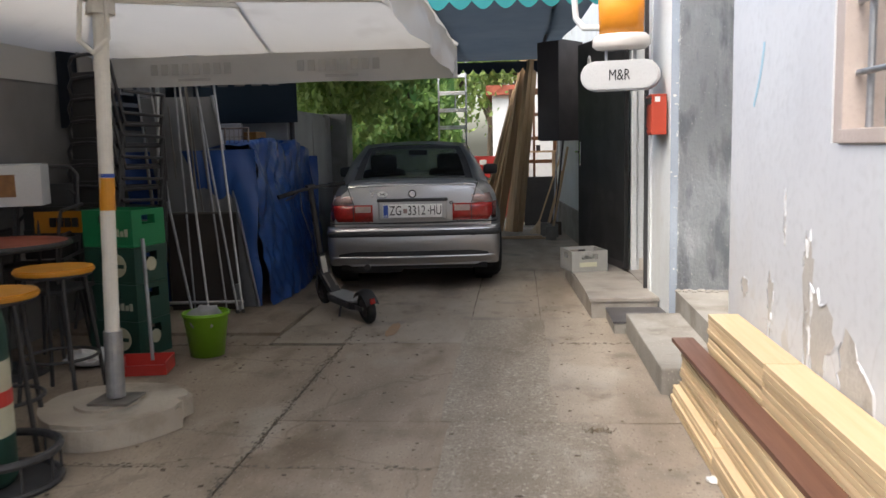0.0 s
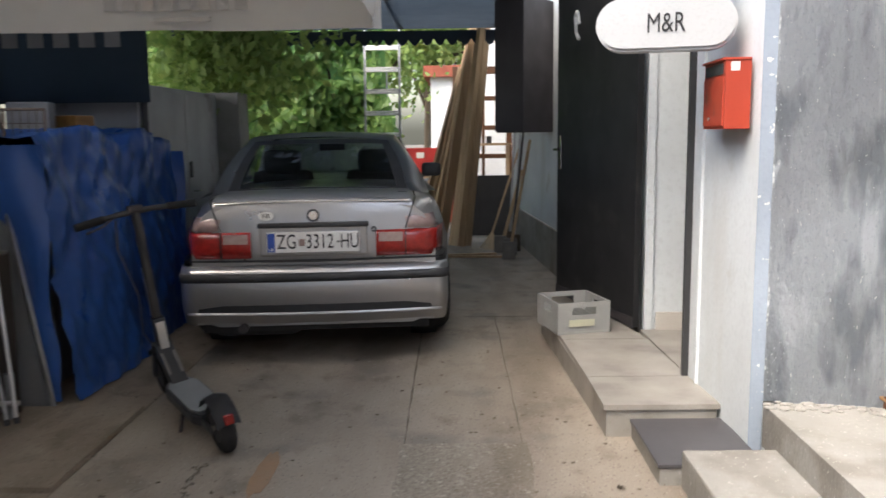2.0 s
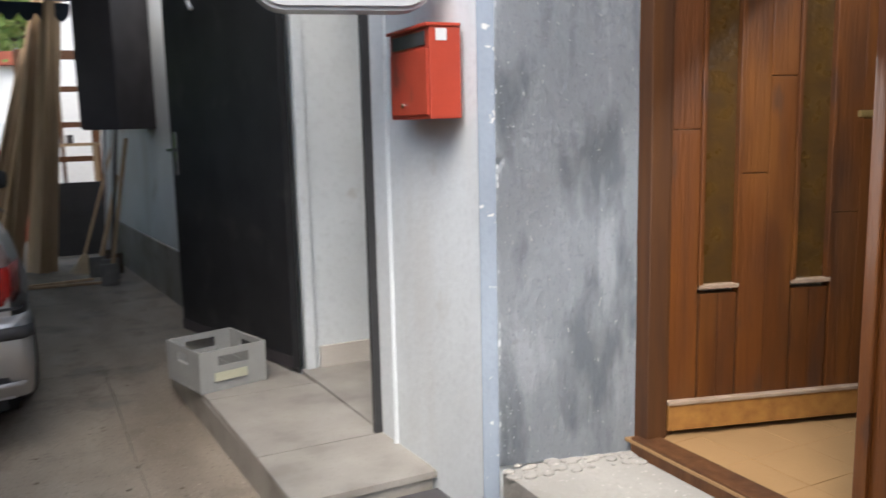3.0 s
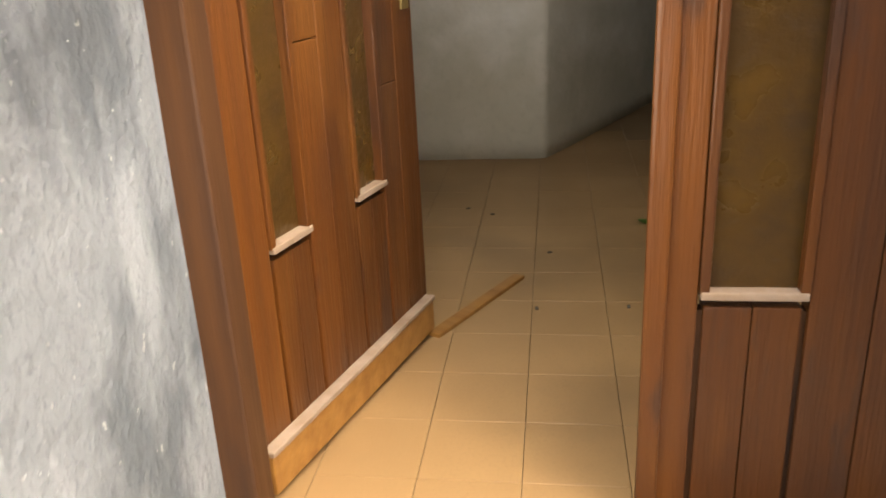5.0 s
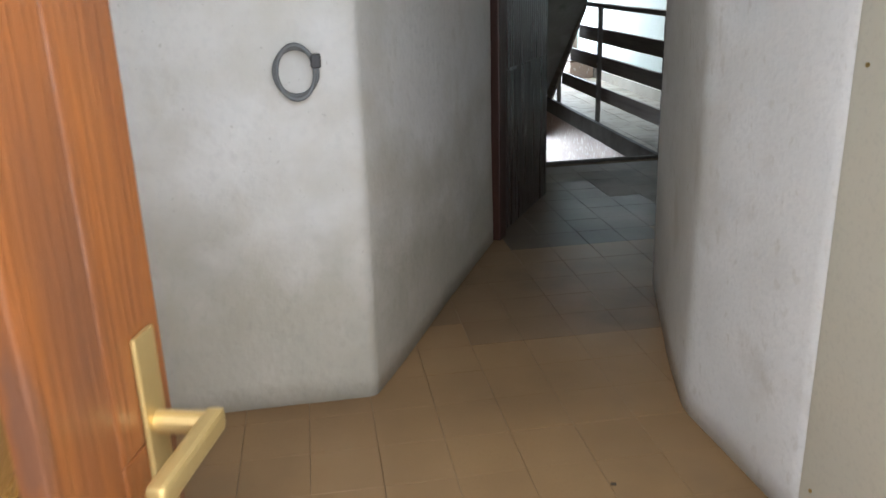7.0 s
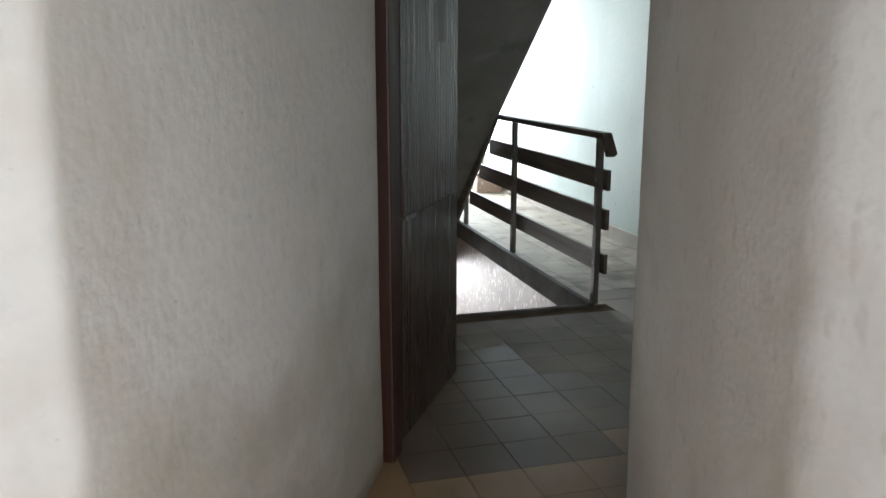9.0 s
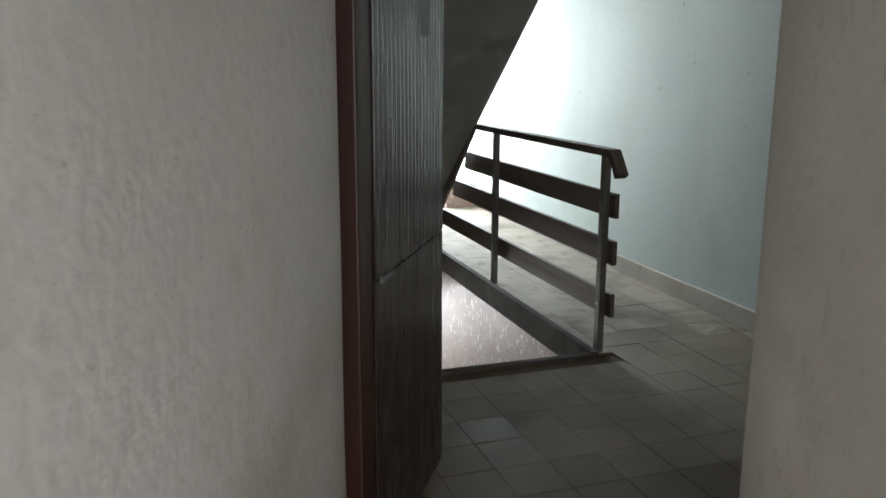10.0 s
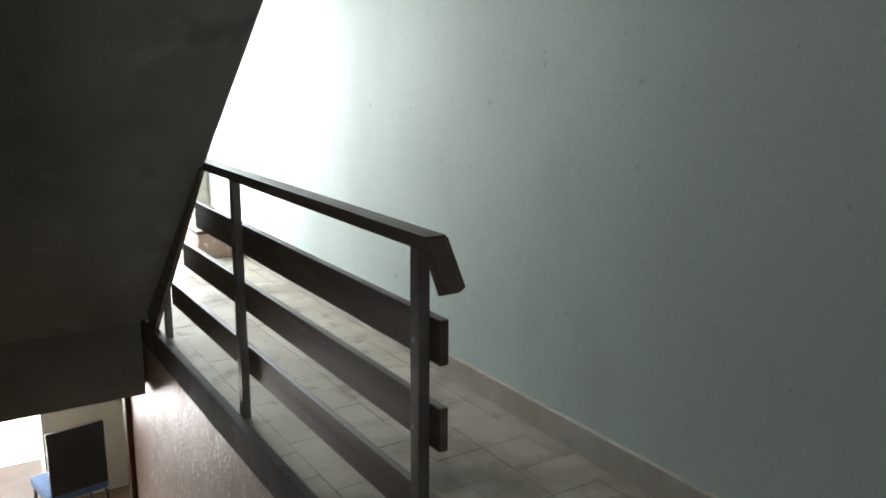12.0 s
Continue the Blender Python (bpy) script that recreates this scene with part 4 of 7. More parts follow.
tree((-2.2, 24, 0), 6.5, 2.6, 11)
tree((0.2, 27, 0), 7.5, 2.8, 12)
tree((-5.5, 22, 0), 7, 3.0, 13, M_IVY)
tree((-1.0, 33, 0), 9, 3.4, 14, M_IVY)
tree((2.5, 38, 0), 9, 3.2, 15, M_IVY)


def house(name, at, w, d, h, label, rows, cols, roof):
    t = thing(name, pose(*at), label, "house")
    part("wall", box(B(), (0, 0, 0), (w, d, h)), M_HOUSE, t)
    rf = B()
    loft(rf, [[(-0.2, -0.25, h), (-0.2, d / 2, h + roof), (-0.2, d + 0.25, h)], [(w + 0.2, -0.25, h), (w + 0.2, d / 2, h + roof), (w + 0.2, d + 0.25, h)]], True, True)
    part("roof", rf, M_ROOF, t)
    for i in range(cols):
        for j in range(rows):
            x, z = (i + 0.5) * w / cols, 0.9 + j * 2.7
            wi = part("window", box(B(), (x - 0.45, -0.03, z), (x + 0.45, 0.02, z + 1.2), 0.01), M_WHITEP, t)
            part("pane", box(B(), (x - 0.38, -0.04, z + 0.07), (x + 0.38, -0.032, z + 1.13)), M_DARKM, wi)
    return t


hs = thing("garage", pose(-0.52, 22, 0), "low white rendered garage with a red roof edge", "garage")
part("wall", box(B(), (0, 0, 0), (3.5, 5, 2.55)), M_HOUSE, hs)
part("roof", box(B(), (-0.15, -0.2, 2.55), (3.7, 5.2, 2.8), 0.02), M_ROOF, hs)
mb = part("meter_box", box(B(), (0.14, -0.06, 0.95), (0.52, 0.0, 1.5), 0.01), M_WHITEP, hs, "white meter box")
part("window", box(B(), (0.24, -0.07, 1.1), (0.42, -0.058, 1.35)), M_BLACK, mb)
house("apartment_building", (-0.4, 44, 0), 12, 9, 8.2, "white apartment building beyond the garden", 3, 5, 2.4)
house("far_house", (-24, 60, 0), 12, 9, 5.6, "far white house with a red roof", 2, 5, 3)
# buildings round the yard that close the view behind the camera
house("rear_house", (-16, -26, 0), 24, 9, 6, "pale house across the street", 2, 8, 3)
structure("wall_house_back", box(B(), (12.9, -6, -2), (13.0, 1.9, 4.4)), M_HOUSE, "plain outer wall of the house")

# ---- the car ----
car = thing("car", pose(-0.812, 7.70, 0, 0, 0, 5.5), "silver four-door saloon car parked under the awning", "car")
W = 0.84


def body_half(y):
    """Half the width of the body, y metres from the rear."""
    tail, nose = max(0.0, (0.9 - y) / 0.9), max(0.0, (y - 3.6) / 0.8)
    return W * (1 - 0.19 * tail ** 1.7 - 0.16 * nose ** 2)


def body_ring(y):
    """Profile of the body at y metres from the rear, mirrored."""
    w = body_half(y)
    drop = 0.21 * (max(0.0, y - 3.0) / 1.4) ** 1.6 + 0.1 * max(0.0, 0.3 - y)
    low = 0.21 + 0.17 * max(0.0, 0.35 - y)
    for c in (0.93, 3.62):
        k = 0.345 ** 2 - (y - c) ** 2
        if k > 0:
            low = max(low, 0.29 + math.sqrt(k))
    half = [(0.0, 0.24), (w * 0.80, 0.24), (w * 0.86, low), (w * 0.975, low), (w * 0.998, max(low + 0.02, 0.48)), (w, max(low + 0.03, 0.57)), (w * 0.99, max(low + 0.045, 0.67)),
            (w * 0.965, 0.76), (w * 0.935, 0.845 - drop * 0.6), (w * 0.89, 0.91 - drop), (w * 0.82, 0.948 - drop), (w * 0.6, 0.972 - drop), (w * 0.3, 0.982 - drop), (0, 0.986 - drop)]
    return [Vector((x, y, z)) for x, z in half] + [Vector((-x, y, z)) for x, z in half[-2:0:-1]]


bm = B()
ys = [0.075, 0.085, 0.1, 0.13, 0.17, 0.22, 0.3, 0.4, 0.5, 0.575, 0.59, 0.62, 0.66, 0.7, 0.76, 0.82, 0.88, 0.93, 0.98, 1.04, 1.1, 1.16, 1.2, 1.24, 1.27, 1.29, 1.6, 2.2, 2.8, 3.1, 3.26, 3.29, 3.34, 3.4, 3.5, 3.62, 3.74, 3.84, 3.93, 3.97, 4.1, 4.25, 4.36, 4.4]
loft(bm, [body_ring(y) for y in ys], True, True)
cbody = part("body", bm, M_PAINT, car, smooth=False)
for f in cbody.data.polygons:
    f.use_smooth = abs(f.normal.y) < 0.9


def arc_strip(z0, z1, out, half_w, n=18, y_in=0.5, bulge=0.05):
    """A strip wrapped round the tail: flat across, turning forward at the corners."""
    pts = []
    for i in range(-n, n + 1):
        u = i / n
        a = abs(u)
        x = half_w * math.copysign(min(1.0, a * 1.18) if a < 0.8 else 0.944 + 0.056 * math.sin((a - 0.8) / 0.2 * math.pi / 2), u)
        y = -out + bulge * (a / 0.8) ** 2 if a < 0.8 else -out + bulge + (y_in + out - bulge) * ((a - 0.8) / 0.2) ** 1.35
        pts.append((x, y))
    return pts


def wrapped(profile, half_w, **kw):
    """Lofts the section profile, a list of (out, z), round the tail."""
    b = B()
    cols = [arc_strip(0, 0, o, half_w * (1 if o > -0.02 else 0.99), **kw) for o, z in profile]
    rows = [[Vector((x, y, profile[k][1])) for x, y in cols[k]] for k in range(len(profile))]
    loft(b, rows)
    return b


bp = part("bumper", wrapped([(-0.04, 0.60), (-0.01, 0.59), (0.012, 0.56), (0.02, 0.48), (0.018, 0.42), (0.0, 0.36), (-0.03, 0.27), (-0.12, 0.235)], 0.80), M_PAINT, car, "silver bumper with dark strips", smooth=True)
part("bumper_strip", wrapped([(0.012, 0.562), (0.03, 0.56), (0.032, 0.528), (0.024, 0.512), (0.012, 0.51)], 0.806), M_TRIM, bp, "black rubber strip", smooth=True)
part("lower_grille", wrapped([(0.008, 0.378), (0.01, 0.376), (0.004, 0.335), (0.0, 0.333)], 0.725, y_in=0.2), M_TRIM, bp, "black lower insert")
part("lower_lip", wrapped([(0.004, 0.334), (0.014, 0.328), (0.012, 0.312), (-0.01, 0.305)], 0.765, y_in=0.25), M_PAINT, bp, smooth=True)
# boot lid with the recess for the plate
lid = B()
prof = [(0.055, 0.628), (0.052, 0.66), (0.052, 0.80), (0.062, 0.88), (0.07, 0.94), (0.085, 0.968), (0.13, 0.985), (0.3, 0.992), (0.55, 0.995)]
loft(lid, [[Vector((0.575 * u * (1 - 0.05 * abs(0.75 - z)), y - 0.018 * (1 - u * u) + 0.01, z + 0.012 * (1 - u * u) * (z > 0.9))) for u in [i / 8 for i in range(-8, 9)]] for y, z in prof])
lidp = part("boot_lid", lid, M_PAINT, car, smooth=True)
part("lid_edge", beam(B(), (-0.56, 0.066, 0.963), (0.56, 0.066, 0.963), 0.012, 0.008), M_CHROME, lidp)
part("plate_recess", box(B(), (-0.305, 0.02, 0.655), (0.305, 0.04, 0.83), 0.012), M_PAINT, lidp)
part("plate_grip", box(B(), (-0.315, 0.004, 0.818), (0.315, 0.05, 0.846), 0.01), M_TRIM, lidp, "dark grip strip over the plate")
np_ = part("number_plate", box(B(), (-0.262, 0.004, 0.678), (0.262, 0.018, 0.794), 0.004), M_PLATE, car, "white number plate with black characters")
part("plate_border", box(B(), (-0.266, 0.008, 0.674), (0.266, 0.016, 0.798), 0.004), M_GALV, np_)
part("blue_strip", box(B(), (-0.258, 0.001, 0.682), (-0.216, 0.005, 0.79)), M_BLUE, np_)
up = Matrix(((1, 0, 0, 0), (0, 0, -1, 0), (0, 1, 0, 0), (0, 0, 0, 1)))
lettering("plate_text", "ZG", 0.118, M_INK, np_, Matrix.Translation((-0.15, 0.002, 0.736)) @ up, 0.68)
lettering("plate_text", "3312", 0.118, M_INK, np_, Matrix.Translation((0.036, 0.002, 0.736)) @ up, 0.68)
part("plate_dash", box(B(), (0.134, 0.001, 0.732), (0.149, 0.005, 0.742)), M_INK, np_)
lettering("plate_text", "HU", 0.118, M_INK, np_, Matrix.Translation((0.205, 0.002, 0.736)) @ up, 0.64)
part("plate_crest", box(B(), (-0.082, 0.001, 0.715), (-0.048, 0.005, 0.755), 0.004), M_LAMPW, np_, "small red and white crest")
lettering("plate_text", "HR", 0.024, M_PLATE, np_, Matrix.Translation((-0.237, 0.0, 0.695)) @ up, 0.9)
part("badge", ring_shape(B(), (0, 0.043, 0.885), 0.03, 0.007, "y", 24, 6), M_BLACK, lidp, "round dark badge")
part("badge_disc", rod(B(), (0, 0.038, 0.885), (0, 0.05, 0.885), 0.026, 20), M_CHROME, lidp)
ov = B()
rod(ov, (-0.265, 0.042, 0.885), (-0.265, 0.046, 0.885), 0.026, 20)
bmesh.ops.scale(ov, vec=(1.7, 1, 1), verts=ov.verts[:], space=Matrix.Translation((0.265, 0, 0)))
st = part("country_sticker", ov, M_PLATE, lidp, "oval white country sticker")
lettering("sticker_text", "HR", 0.034, M_INK, st, Matrix.Translation((-0.265, 0.0405, 0.885)) @ up)
part("lock", ring_shape(B(), (0.345, 0.036, 0.80), 0.012, 0.005, "y", 14, 6), M_BLACK, lidp)
part("seam", wrapped([(-0.028, 0.634), (-0.026, 0.634), (-0.026, 0.622), (-0.028, 0.622)], 0.79), M_TRIM, car, "dark gap above the bumper")
for s in (-1, 1):
    lm = new("tail_lamp")
    lm.parent = car
    b = B()
    row = lambda z, k: [Vector((s * x, y - k, z)) for x, y in ((0.355, 0.06), (0.365, 0.056), (0.48, 0.058), (0.58, 0.064), (0.65, 0.072), (0.692, 0.095), (0.716, 0.15), (0.736, 0.22), (0.762, 0.34))]
    loft(b, [row(0.645, -0.012), row(0.643, 0.012), row(0.69, 0.026), row(0.755, 0.028), row(0.79, 0.018), row(0.796, -0.01)])
    part("red_lens", b, M_LAMP, lm, "red lens", smooth=True)
    b = B()
    row2 = lambda z, k: [Vector((s * x * (1 - 0.5 * (z - 0.79)), y - k, z)) for x, y in ((0.545, 0.07), (0.6, 0.072), (0.65, 0.08), (0.69, 0.1), (0.714, 0.15), (0.732, 0.22))]
    loft(b, [row2(0.799, 0.0), row2(0.803, 0.018), row2(0.85, 0.014), row2(0.878, -0.005)])
    part("clear_lens", b, M_LAMPW, lm, "clear turn signal lens", smooth=True)
    b = B()
    loft(b, [[Vector((s * x, y, z)) for x, y in ((0.372, 0.027), (0.44, 0.028), (0.51, 0.03))] for z in (0.728, 0.782)])
    part("reverse_lens", b, M_LAMPW, lm, "clear reversing lens")
    part("lens_divider", box(B(), (min(s * 0.522, s * 0.528), 0.024, 0.642), (max(s * 0.522, s * 0.528), 0.05, 0.793)), M_UNDER, lm, "dark gap between lens halves")
    part("lid_gap", tube(B(), [(s * 0.60, 0.6, 0.978), (s * 0.59, 0.16, 0.972), (s * 0.575, 0.072, 0.948), (s * 0.552, 0.058, 0.875), (s * 0.527, 0.056, 0.80)], 0.004, 6), M_UNDER, lidp, "dark gap round the boot lid")
    part("lid_gap", tube(B(), [(s * 0.40, 0.05, 0.64), (s * 0.385, 0.048, 0.628), (s * 0.30, 0.045, 0.622), (0, 0.036, 0.62)], 0.004, 6), M_UNDER, lidp, "dark gap round the boot lid")

# cabin
def mixed_point(a, b_, k, bow=(0, 0, 0)):
    return Vector(a).lerp(Vector(b_), k) + Vector(bow) * math.sin(math.pi * k)


roof = B()
rows = []
for y, h, z in ((1.13, 0.465, 1.294), (1.17, 0.485, 1.309), (1.25, 0.495, 1.318), (1.45, 0.505, 1.326), (1.8, 0.515, 1.33), (2.15, 0.515, 1.325), (2.36, 0.51, 1.31)):
    half = [(h * u, z + 0.03 * (1 - u * u)) for u in (0, 0.25, 0.5, 0.75, 0.92, 1.0)] + [(h + 0.018, z - 0.012), (h + 0.03, z - 0.035)]
    rows.append([Vector((-x, y, q)) for x, q in half[:0:-1]] + [Vector((x, y, q)) for x, q in half])
loft(roof, rows)
bmesh.ops.solidify(roof, geom=roof.faces[:], thickness=0.02)
part("roof", roof, M_PAINT, car, smooth=True)
R_LOW, R_TOP, F_LOW, F_TOP = (0.565, 0.57, 0.978), (0.455, 1.125, 1.29), (0.60, 3.12, 0.95), (0.475, 2.37, 1.305)


def across(a, b_, k, bulge, lift):
    """A bowed row across a window at k of its height."""
    q = mixed_point(a, b_, k, (0.012, 0, 0.014))
    return [Vector((q.x * u, q.y + bulge * (1 - u * u), q.z + lift * (1 - u * u))) for u in [i / 8 for i in range(-8, 9)]]


for s in (-1, 1):
    side = lambda p: Vector((s * p[0], p[1], p[2]))
    b = B()
    ks = [i / 8 for i in range(9)]
    loft(b, [[side(mixed_point(R_LOW, R_TOP, k, (0.012, 0, 0.014))), side(mixed_point((0.625, 0.575, 0.972), (0.478, 1.16, 1.306), k, (0.02, 0, 0.018))), side(mixed_point((0.70, 0.72, 0.945), (0.515, 1.22, 1.30), k, (0.02, 0, 0.014))), side(mixed_point((0.735, 1.02, 0.93), (0.535, 1.38, 1.295), k, (0.018, 0, 0))), side(mixed_point((0.742, 1.25, 0.93), (0.54, 1.48, 1.295), k, (0.018, 0, 0)))] for k in ks])
    bmesh.ops.solidify(b, geom=b.faces[:], thickness=0.015)
    part("rear_pillar", b, M_PAINT, car, smooth=True)
    b = B()
    loft(b, [[side(mixed_point(F_LOW, F_TOP, k)), side(mixed_point((0.68, 3.1, 0.94), (0.52, 2.36, 1.295), k)), side(mixed_point((0.715, 2.98, 0.94), (0.54, 2.28, 1.29), k))] for k in ks])
    bmesh.ops.solidify(b, geom=b.faces[:], thickness=0.02)
    part("front_pillar", b, M_PAINT, car, smooth=True)
    b = B()
    beam(b, (s * 0.735, 2.0, 0.94), (s * 0.54, 1.9, 1.29), 0.06, 0.03)
    part("door_pillar", b, M_TRIM, car)
    b = B()
    loft(b, [[Vector((s * 0.80, y, 0.925)), Vector((s * 0.765, y, 0.955)), Vector((s * 0.70, y, 0.955))] for y in (0.9, 1.4, 2.2, 3.0)])
    part("waist_moulding", b, M_TRIM, car)
    for ya, yb, yc, yd in ((1.25, 1.98, 1.48, 1.88), (2.02, 2.95, 1.92, 2.27)):
        b = B()
        loft(b, [[Vector((s * 0.742, ya, 0.945)), Vector((s * 0.742, yb, 0.945))], [Vector((s * 0.541, yc, 1.292)), Vector((s * 0.541, yd, 1.292))]])
        bmesh.ops.solidify(b, geom=b.faces[:], thickness=0.004)
        part("side_window", b, M_GLASS, car)
    mb_ = box(B(), (s * 0.865 - 0.085, 2.70, 0.955), (s * 0.865 + 0.085, 2.80, 1.075), 0.035)
    mr = part("wing_mirror", mb_, M_BLACK, car, smooth=True)
    part("mirror_arm", box(B(), (min(s * 0.72, s * 0.80), 2.73, 0.945), (max(s * 0.72, s * 0.80), 2.78, 0.985), 0.008), M_BLACK, mr)
for a, c, n_, bulge in ((R_LOW, R_TOP, "rear_window", -0.05), (F_LOW, F_TOP, "windscreen", 0.06)):
    b = B()
    loft(b, [across(a, c, k, bulge, 0.012) for k in ks])
    bmesh.ops.solidify(b, geom=b.faces[:], thickness=0.004)
    glass = part(n_, b, M_GLASS, car, smooth=True)
    glass.visible_shadow = False
    b = B()
    for k0, k1 in ((0.0, 0.05), (0.90, 1.0)):
        loft(b, [[p + Vector((0, math.copysign(0.006, bulge), 0.006)) for p in across(a, c, k, bulge, 0.012)] for k in (k0, (k0 + k1) / 2, k1)])
    for i0, i1 in ((0, 1), (15, 16)):
        loft(b, [[p + Vector((0, math.copysign(0.006, bulge), 0.006)) for p in across(a, c, k, bulge, 0.012)[i0:i1 + 1]] for k in ks])
    part("window_seal", b, M_TRIM, glass, "black border of the glass")
part("parcel_shelf", box(B(), (-0.55, 0.64, 0.945), (0.55, 1.1, 0.975)), M_UNDER, car, "dark parcel shelf")
part("dashboard", box(B(), (-0.62, 2.65, 0.80), (0.62, 3.0, 0.93), 0.03), M_UNDER, car)
for x in (-0.37, 0.37):
    se = part("front_seat", box(B(), (x - 0.24, 1.95, 0.45), (x + 0.24, 2.1, 1.06), 0.07), M_UNDER, car, "dark front seat", smooth=True)
    part("headrest", box(B(), (x - 0.145, 1.92, 1.03), (x + 0.145, 2.04, 1.22), 0.05), M_UNDER, se, smooth=True)
    se = part("rear_seat", box(B(), (x - 0.3, 1.12, 0.5), (x + 0.3, 1.25, 0.97), 0.06), M_UNDER, car, "dark rear seat", smooth=True)
part("rear_view_mirror", box(B(), (-0.11, 2.45, 1.2), (0.11, 2.48, 1.26), 0.015), M_BLACK, car)
for sx in (-1, 1):
    for y in (0.93, 3.62):
        wh = new("wheel")
        wh.parent = car
        part("tyre", ring_shape(B(), (sx * 0.745, y, 0.30), 0.225, 0.078, "x", 32, 10, 1.25), M_RUBBER, wh, smooth=True)
        b = B()
        rod(b, (sx * 0.68, y, 0.30), (sx * 0.81, y, 0.30), 0.155, 24)
        part("rim", b, M_GALV, wh, "grey alloy rim")
        part("arch_liner", ring_shape(B(), (sx * 0.66, y, 0.30), 0.33, 0.02, "x", 24, 6, 5), M_UNDER, wh)
part("floor_pan", box(B(), (-0.66, 0.12, 0.2), (0.66, 4.3, 0.25)), M_UNDER, car)
part("exhaust", rod(B(), (-0.42, 0.02, 0.235), (-0.42, 0.3, 0.235), 0.027, 14), M_DARKM, car, "dull exhaust pipe")
part("silencer", box(B(), (-0.6, 0.14, 0.16), (-0.1, 0.42, 0.27), 0.05), M_UNDER, car)


# ---- things in the yard ----
# e-scooter
sc = thing("electric_scooter", pose(-0.985, 6.42, 0, 0, -9, 33), "black electric kick scooter with a grey deck on its stand", "scooter")
for y, n_ in ((0.02, "rear_wheel"), (0.97, "front_wheel")):
    wh = new(n_)
    wh.parent = sc
    part("tyre", ring_shape(B(), (0, y, 0.12), 0.086, 0.035, "x", 32, 10), M_RUBBER, wh, smooth=True)
    part("hub", rod(B(), (-0.03, y, 0.12), (0.03, y, 0.12), 0.068, 20), M_DARKM, wh)
    part("axle_nut", rod(B(), (-0.05, y, 0.12), (0.05, y, 0.12), 0.012, 8), M_STEEL, wh)
dk = B()
prism(dk, [(-0.05, 0.12), (0.05, 0.12), (0.082, 0.2), (0.085, 0.62), (0.055, 0.72), (-0.055, 0.72), (-0.085, 0.62), (-0.082, 0.2)], 0.095, 0.15)
bmesh.ops.bevel(dk, geom=dk.edges[:], offset=0.008, segments=2, affect="EDGES")
dk_ = part("deck", dk, M_BLACK, sc)
part("deck_mat", prism(B(), [(-0.045, 0.17), (0.045, 0.17), (0.07, 0.23), (0.072, 0.6), (0.045, 0.68), (-0.045, 0.68), (-0.072, 0.6), (-0.07, 0.23)], 0.1505, 0.156), M_PANEL, dk_, "worn grey rubber mat")
part("fender", sheet(B(), lambda u, v: Vector((-0.05 + 0.1 * v, 0.02 - 0.142 * math.cos(0.35 + 2.2 * u), 0.12 + 0.142 * math.sin(0.35 + 2.2 * u) - 0.014 * (2 * v - 1) ** 2)), 12, 4, 0.005), M_BLACK, sc, smooth=True)
part("tail_light", box(B(), (-0.02, -0.132, 0.17), (0.02, -0.112, 0.215), 0.006), M_LAMP, sc, "red rear reflector")
part("rear_bracket", box(B(), (-0.055, 0.0, 0.10), (-0.044, 0.17, 0.135), 0.003), M_BLACK, sc)
part("rear_bracket", box(B(), (0.044, 0.0, 0.10), (0.055, 0.17, 0.135), 0.003), M_BLACK, sc)
part("neck", beam(B(), (0, 0.66, 0.13), (0, 0.88, 0.30), 0.08, 0.065), M_BLACK, sc)
for x in (-0.03, 0.03):
    part("neck_stripe", beam(B(), (x, 0.69, 0.185), (x, 0.80, 0.27), 0.014, 0.02), M_STEEL, sc, "silver stripe on the neck")
fm = part("front_fender", sheet(B(), lambda u, v: Vector((-0.045 + 0.09 * v, 0.97 - 0.14 * math.cos(0.9 + 1.6 * u), 0.12 + 0.14 * math.sin(0.9 + 1.6 * u))), 10, 3, 0.005), M_BLACK, sc, smooth=True)
for x in (-0.05, 0.05):
    part("fork", beam(B(), (x, 0.97, 0.12), (x * 0.7, 0.90, 0.31), 0.016, 0.03), M_BLACK, sc)
part("stem_cover", beam(B(), (0, 0.865, 0.27), (0, 0.845, 0.45), 0.06, 0.05), M_BLACK, sc)
part("stem_plate", box(B(), (-0.022, 0.815, 0.29), (0.022, 0.825, 0.43), 0.004), M_ALU, sc, "pale metal plate on the lower stem")
part("stem", rod(B(), (0, 0.885, 0.29), (0, 0.79, 1.0), 0.023, 14), M_BLACK, sc)
part("stem_sleeve", rod(B(), (0, 0.868, 0.46), (0, 0.832, 0.72), 0.0245, 14), M_ALU, sc, "bare metal stretch of the stem")
hb = part("handlebar", tube(B(), [(-0.27, 0.755, 0.985), (-0.08, 0.785, 1.0), (0.08, 0.785, 1.0), (0.27, 0.755, 0.985)], 0.014), M_BLACK, sc)
for a, b_ in (((-0.285, 0.752, 0.984), (-0.15, 0.775, 0.994)), ((0.285, 0.752, 0.984), (0.15, 0.775, 0.994))):
    part("grip", rod(B(), a, b_, 0.019, 12), M_RUBBER, hb)
part("display", box(B(), (-0.035, 0.75, 1.0), (0.035, 0.82, 1.03), 0.01), M_DARKM, hb)
part("brake_lever", tube(B(), [(-0.12, 0.765, 0.985), (-0.17, 0.71, 0.97), (-0.25, 0.69, 0.955)], 0.006), M_DARKM, hb)
part("brake_cable", tube(B(), [(-0.1, 0.76, 0.98), (-0.13, 0.71, 0.85), (-0.08, 0.74, 0.6), (-0.09, 0.80, 0.4), (-0.04, 0.86, 0.3)], 0.005), M_BLACK, sc)
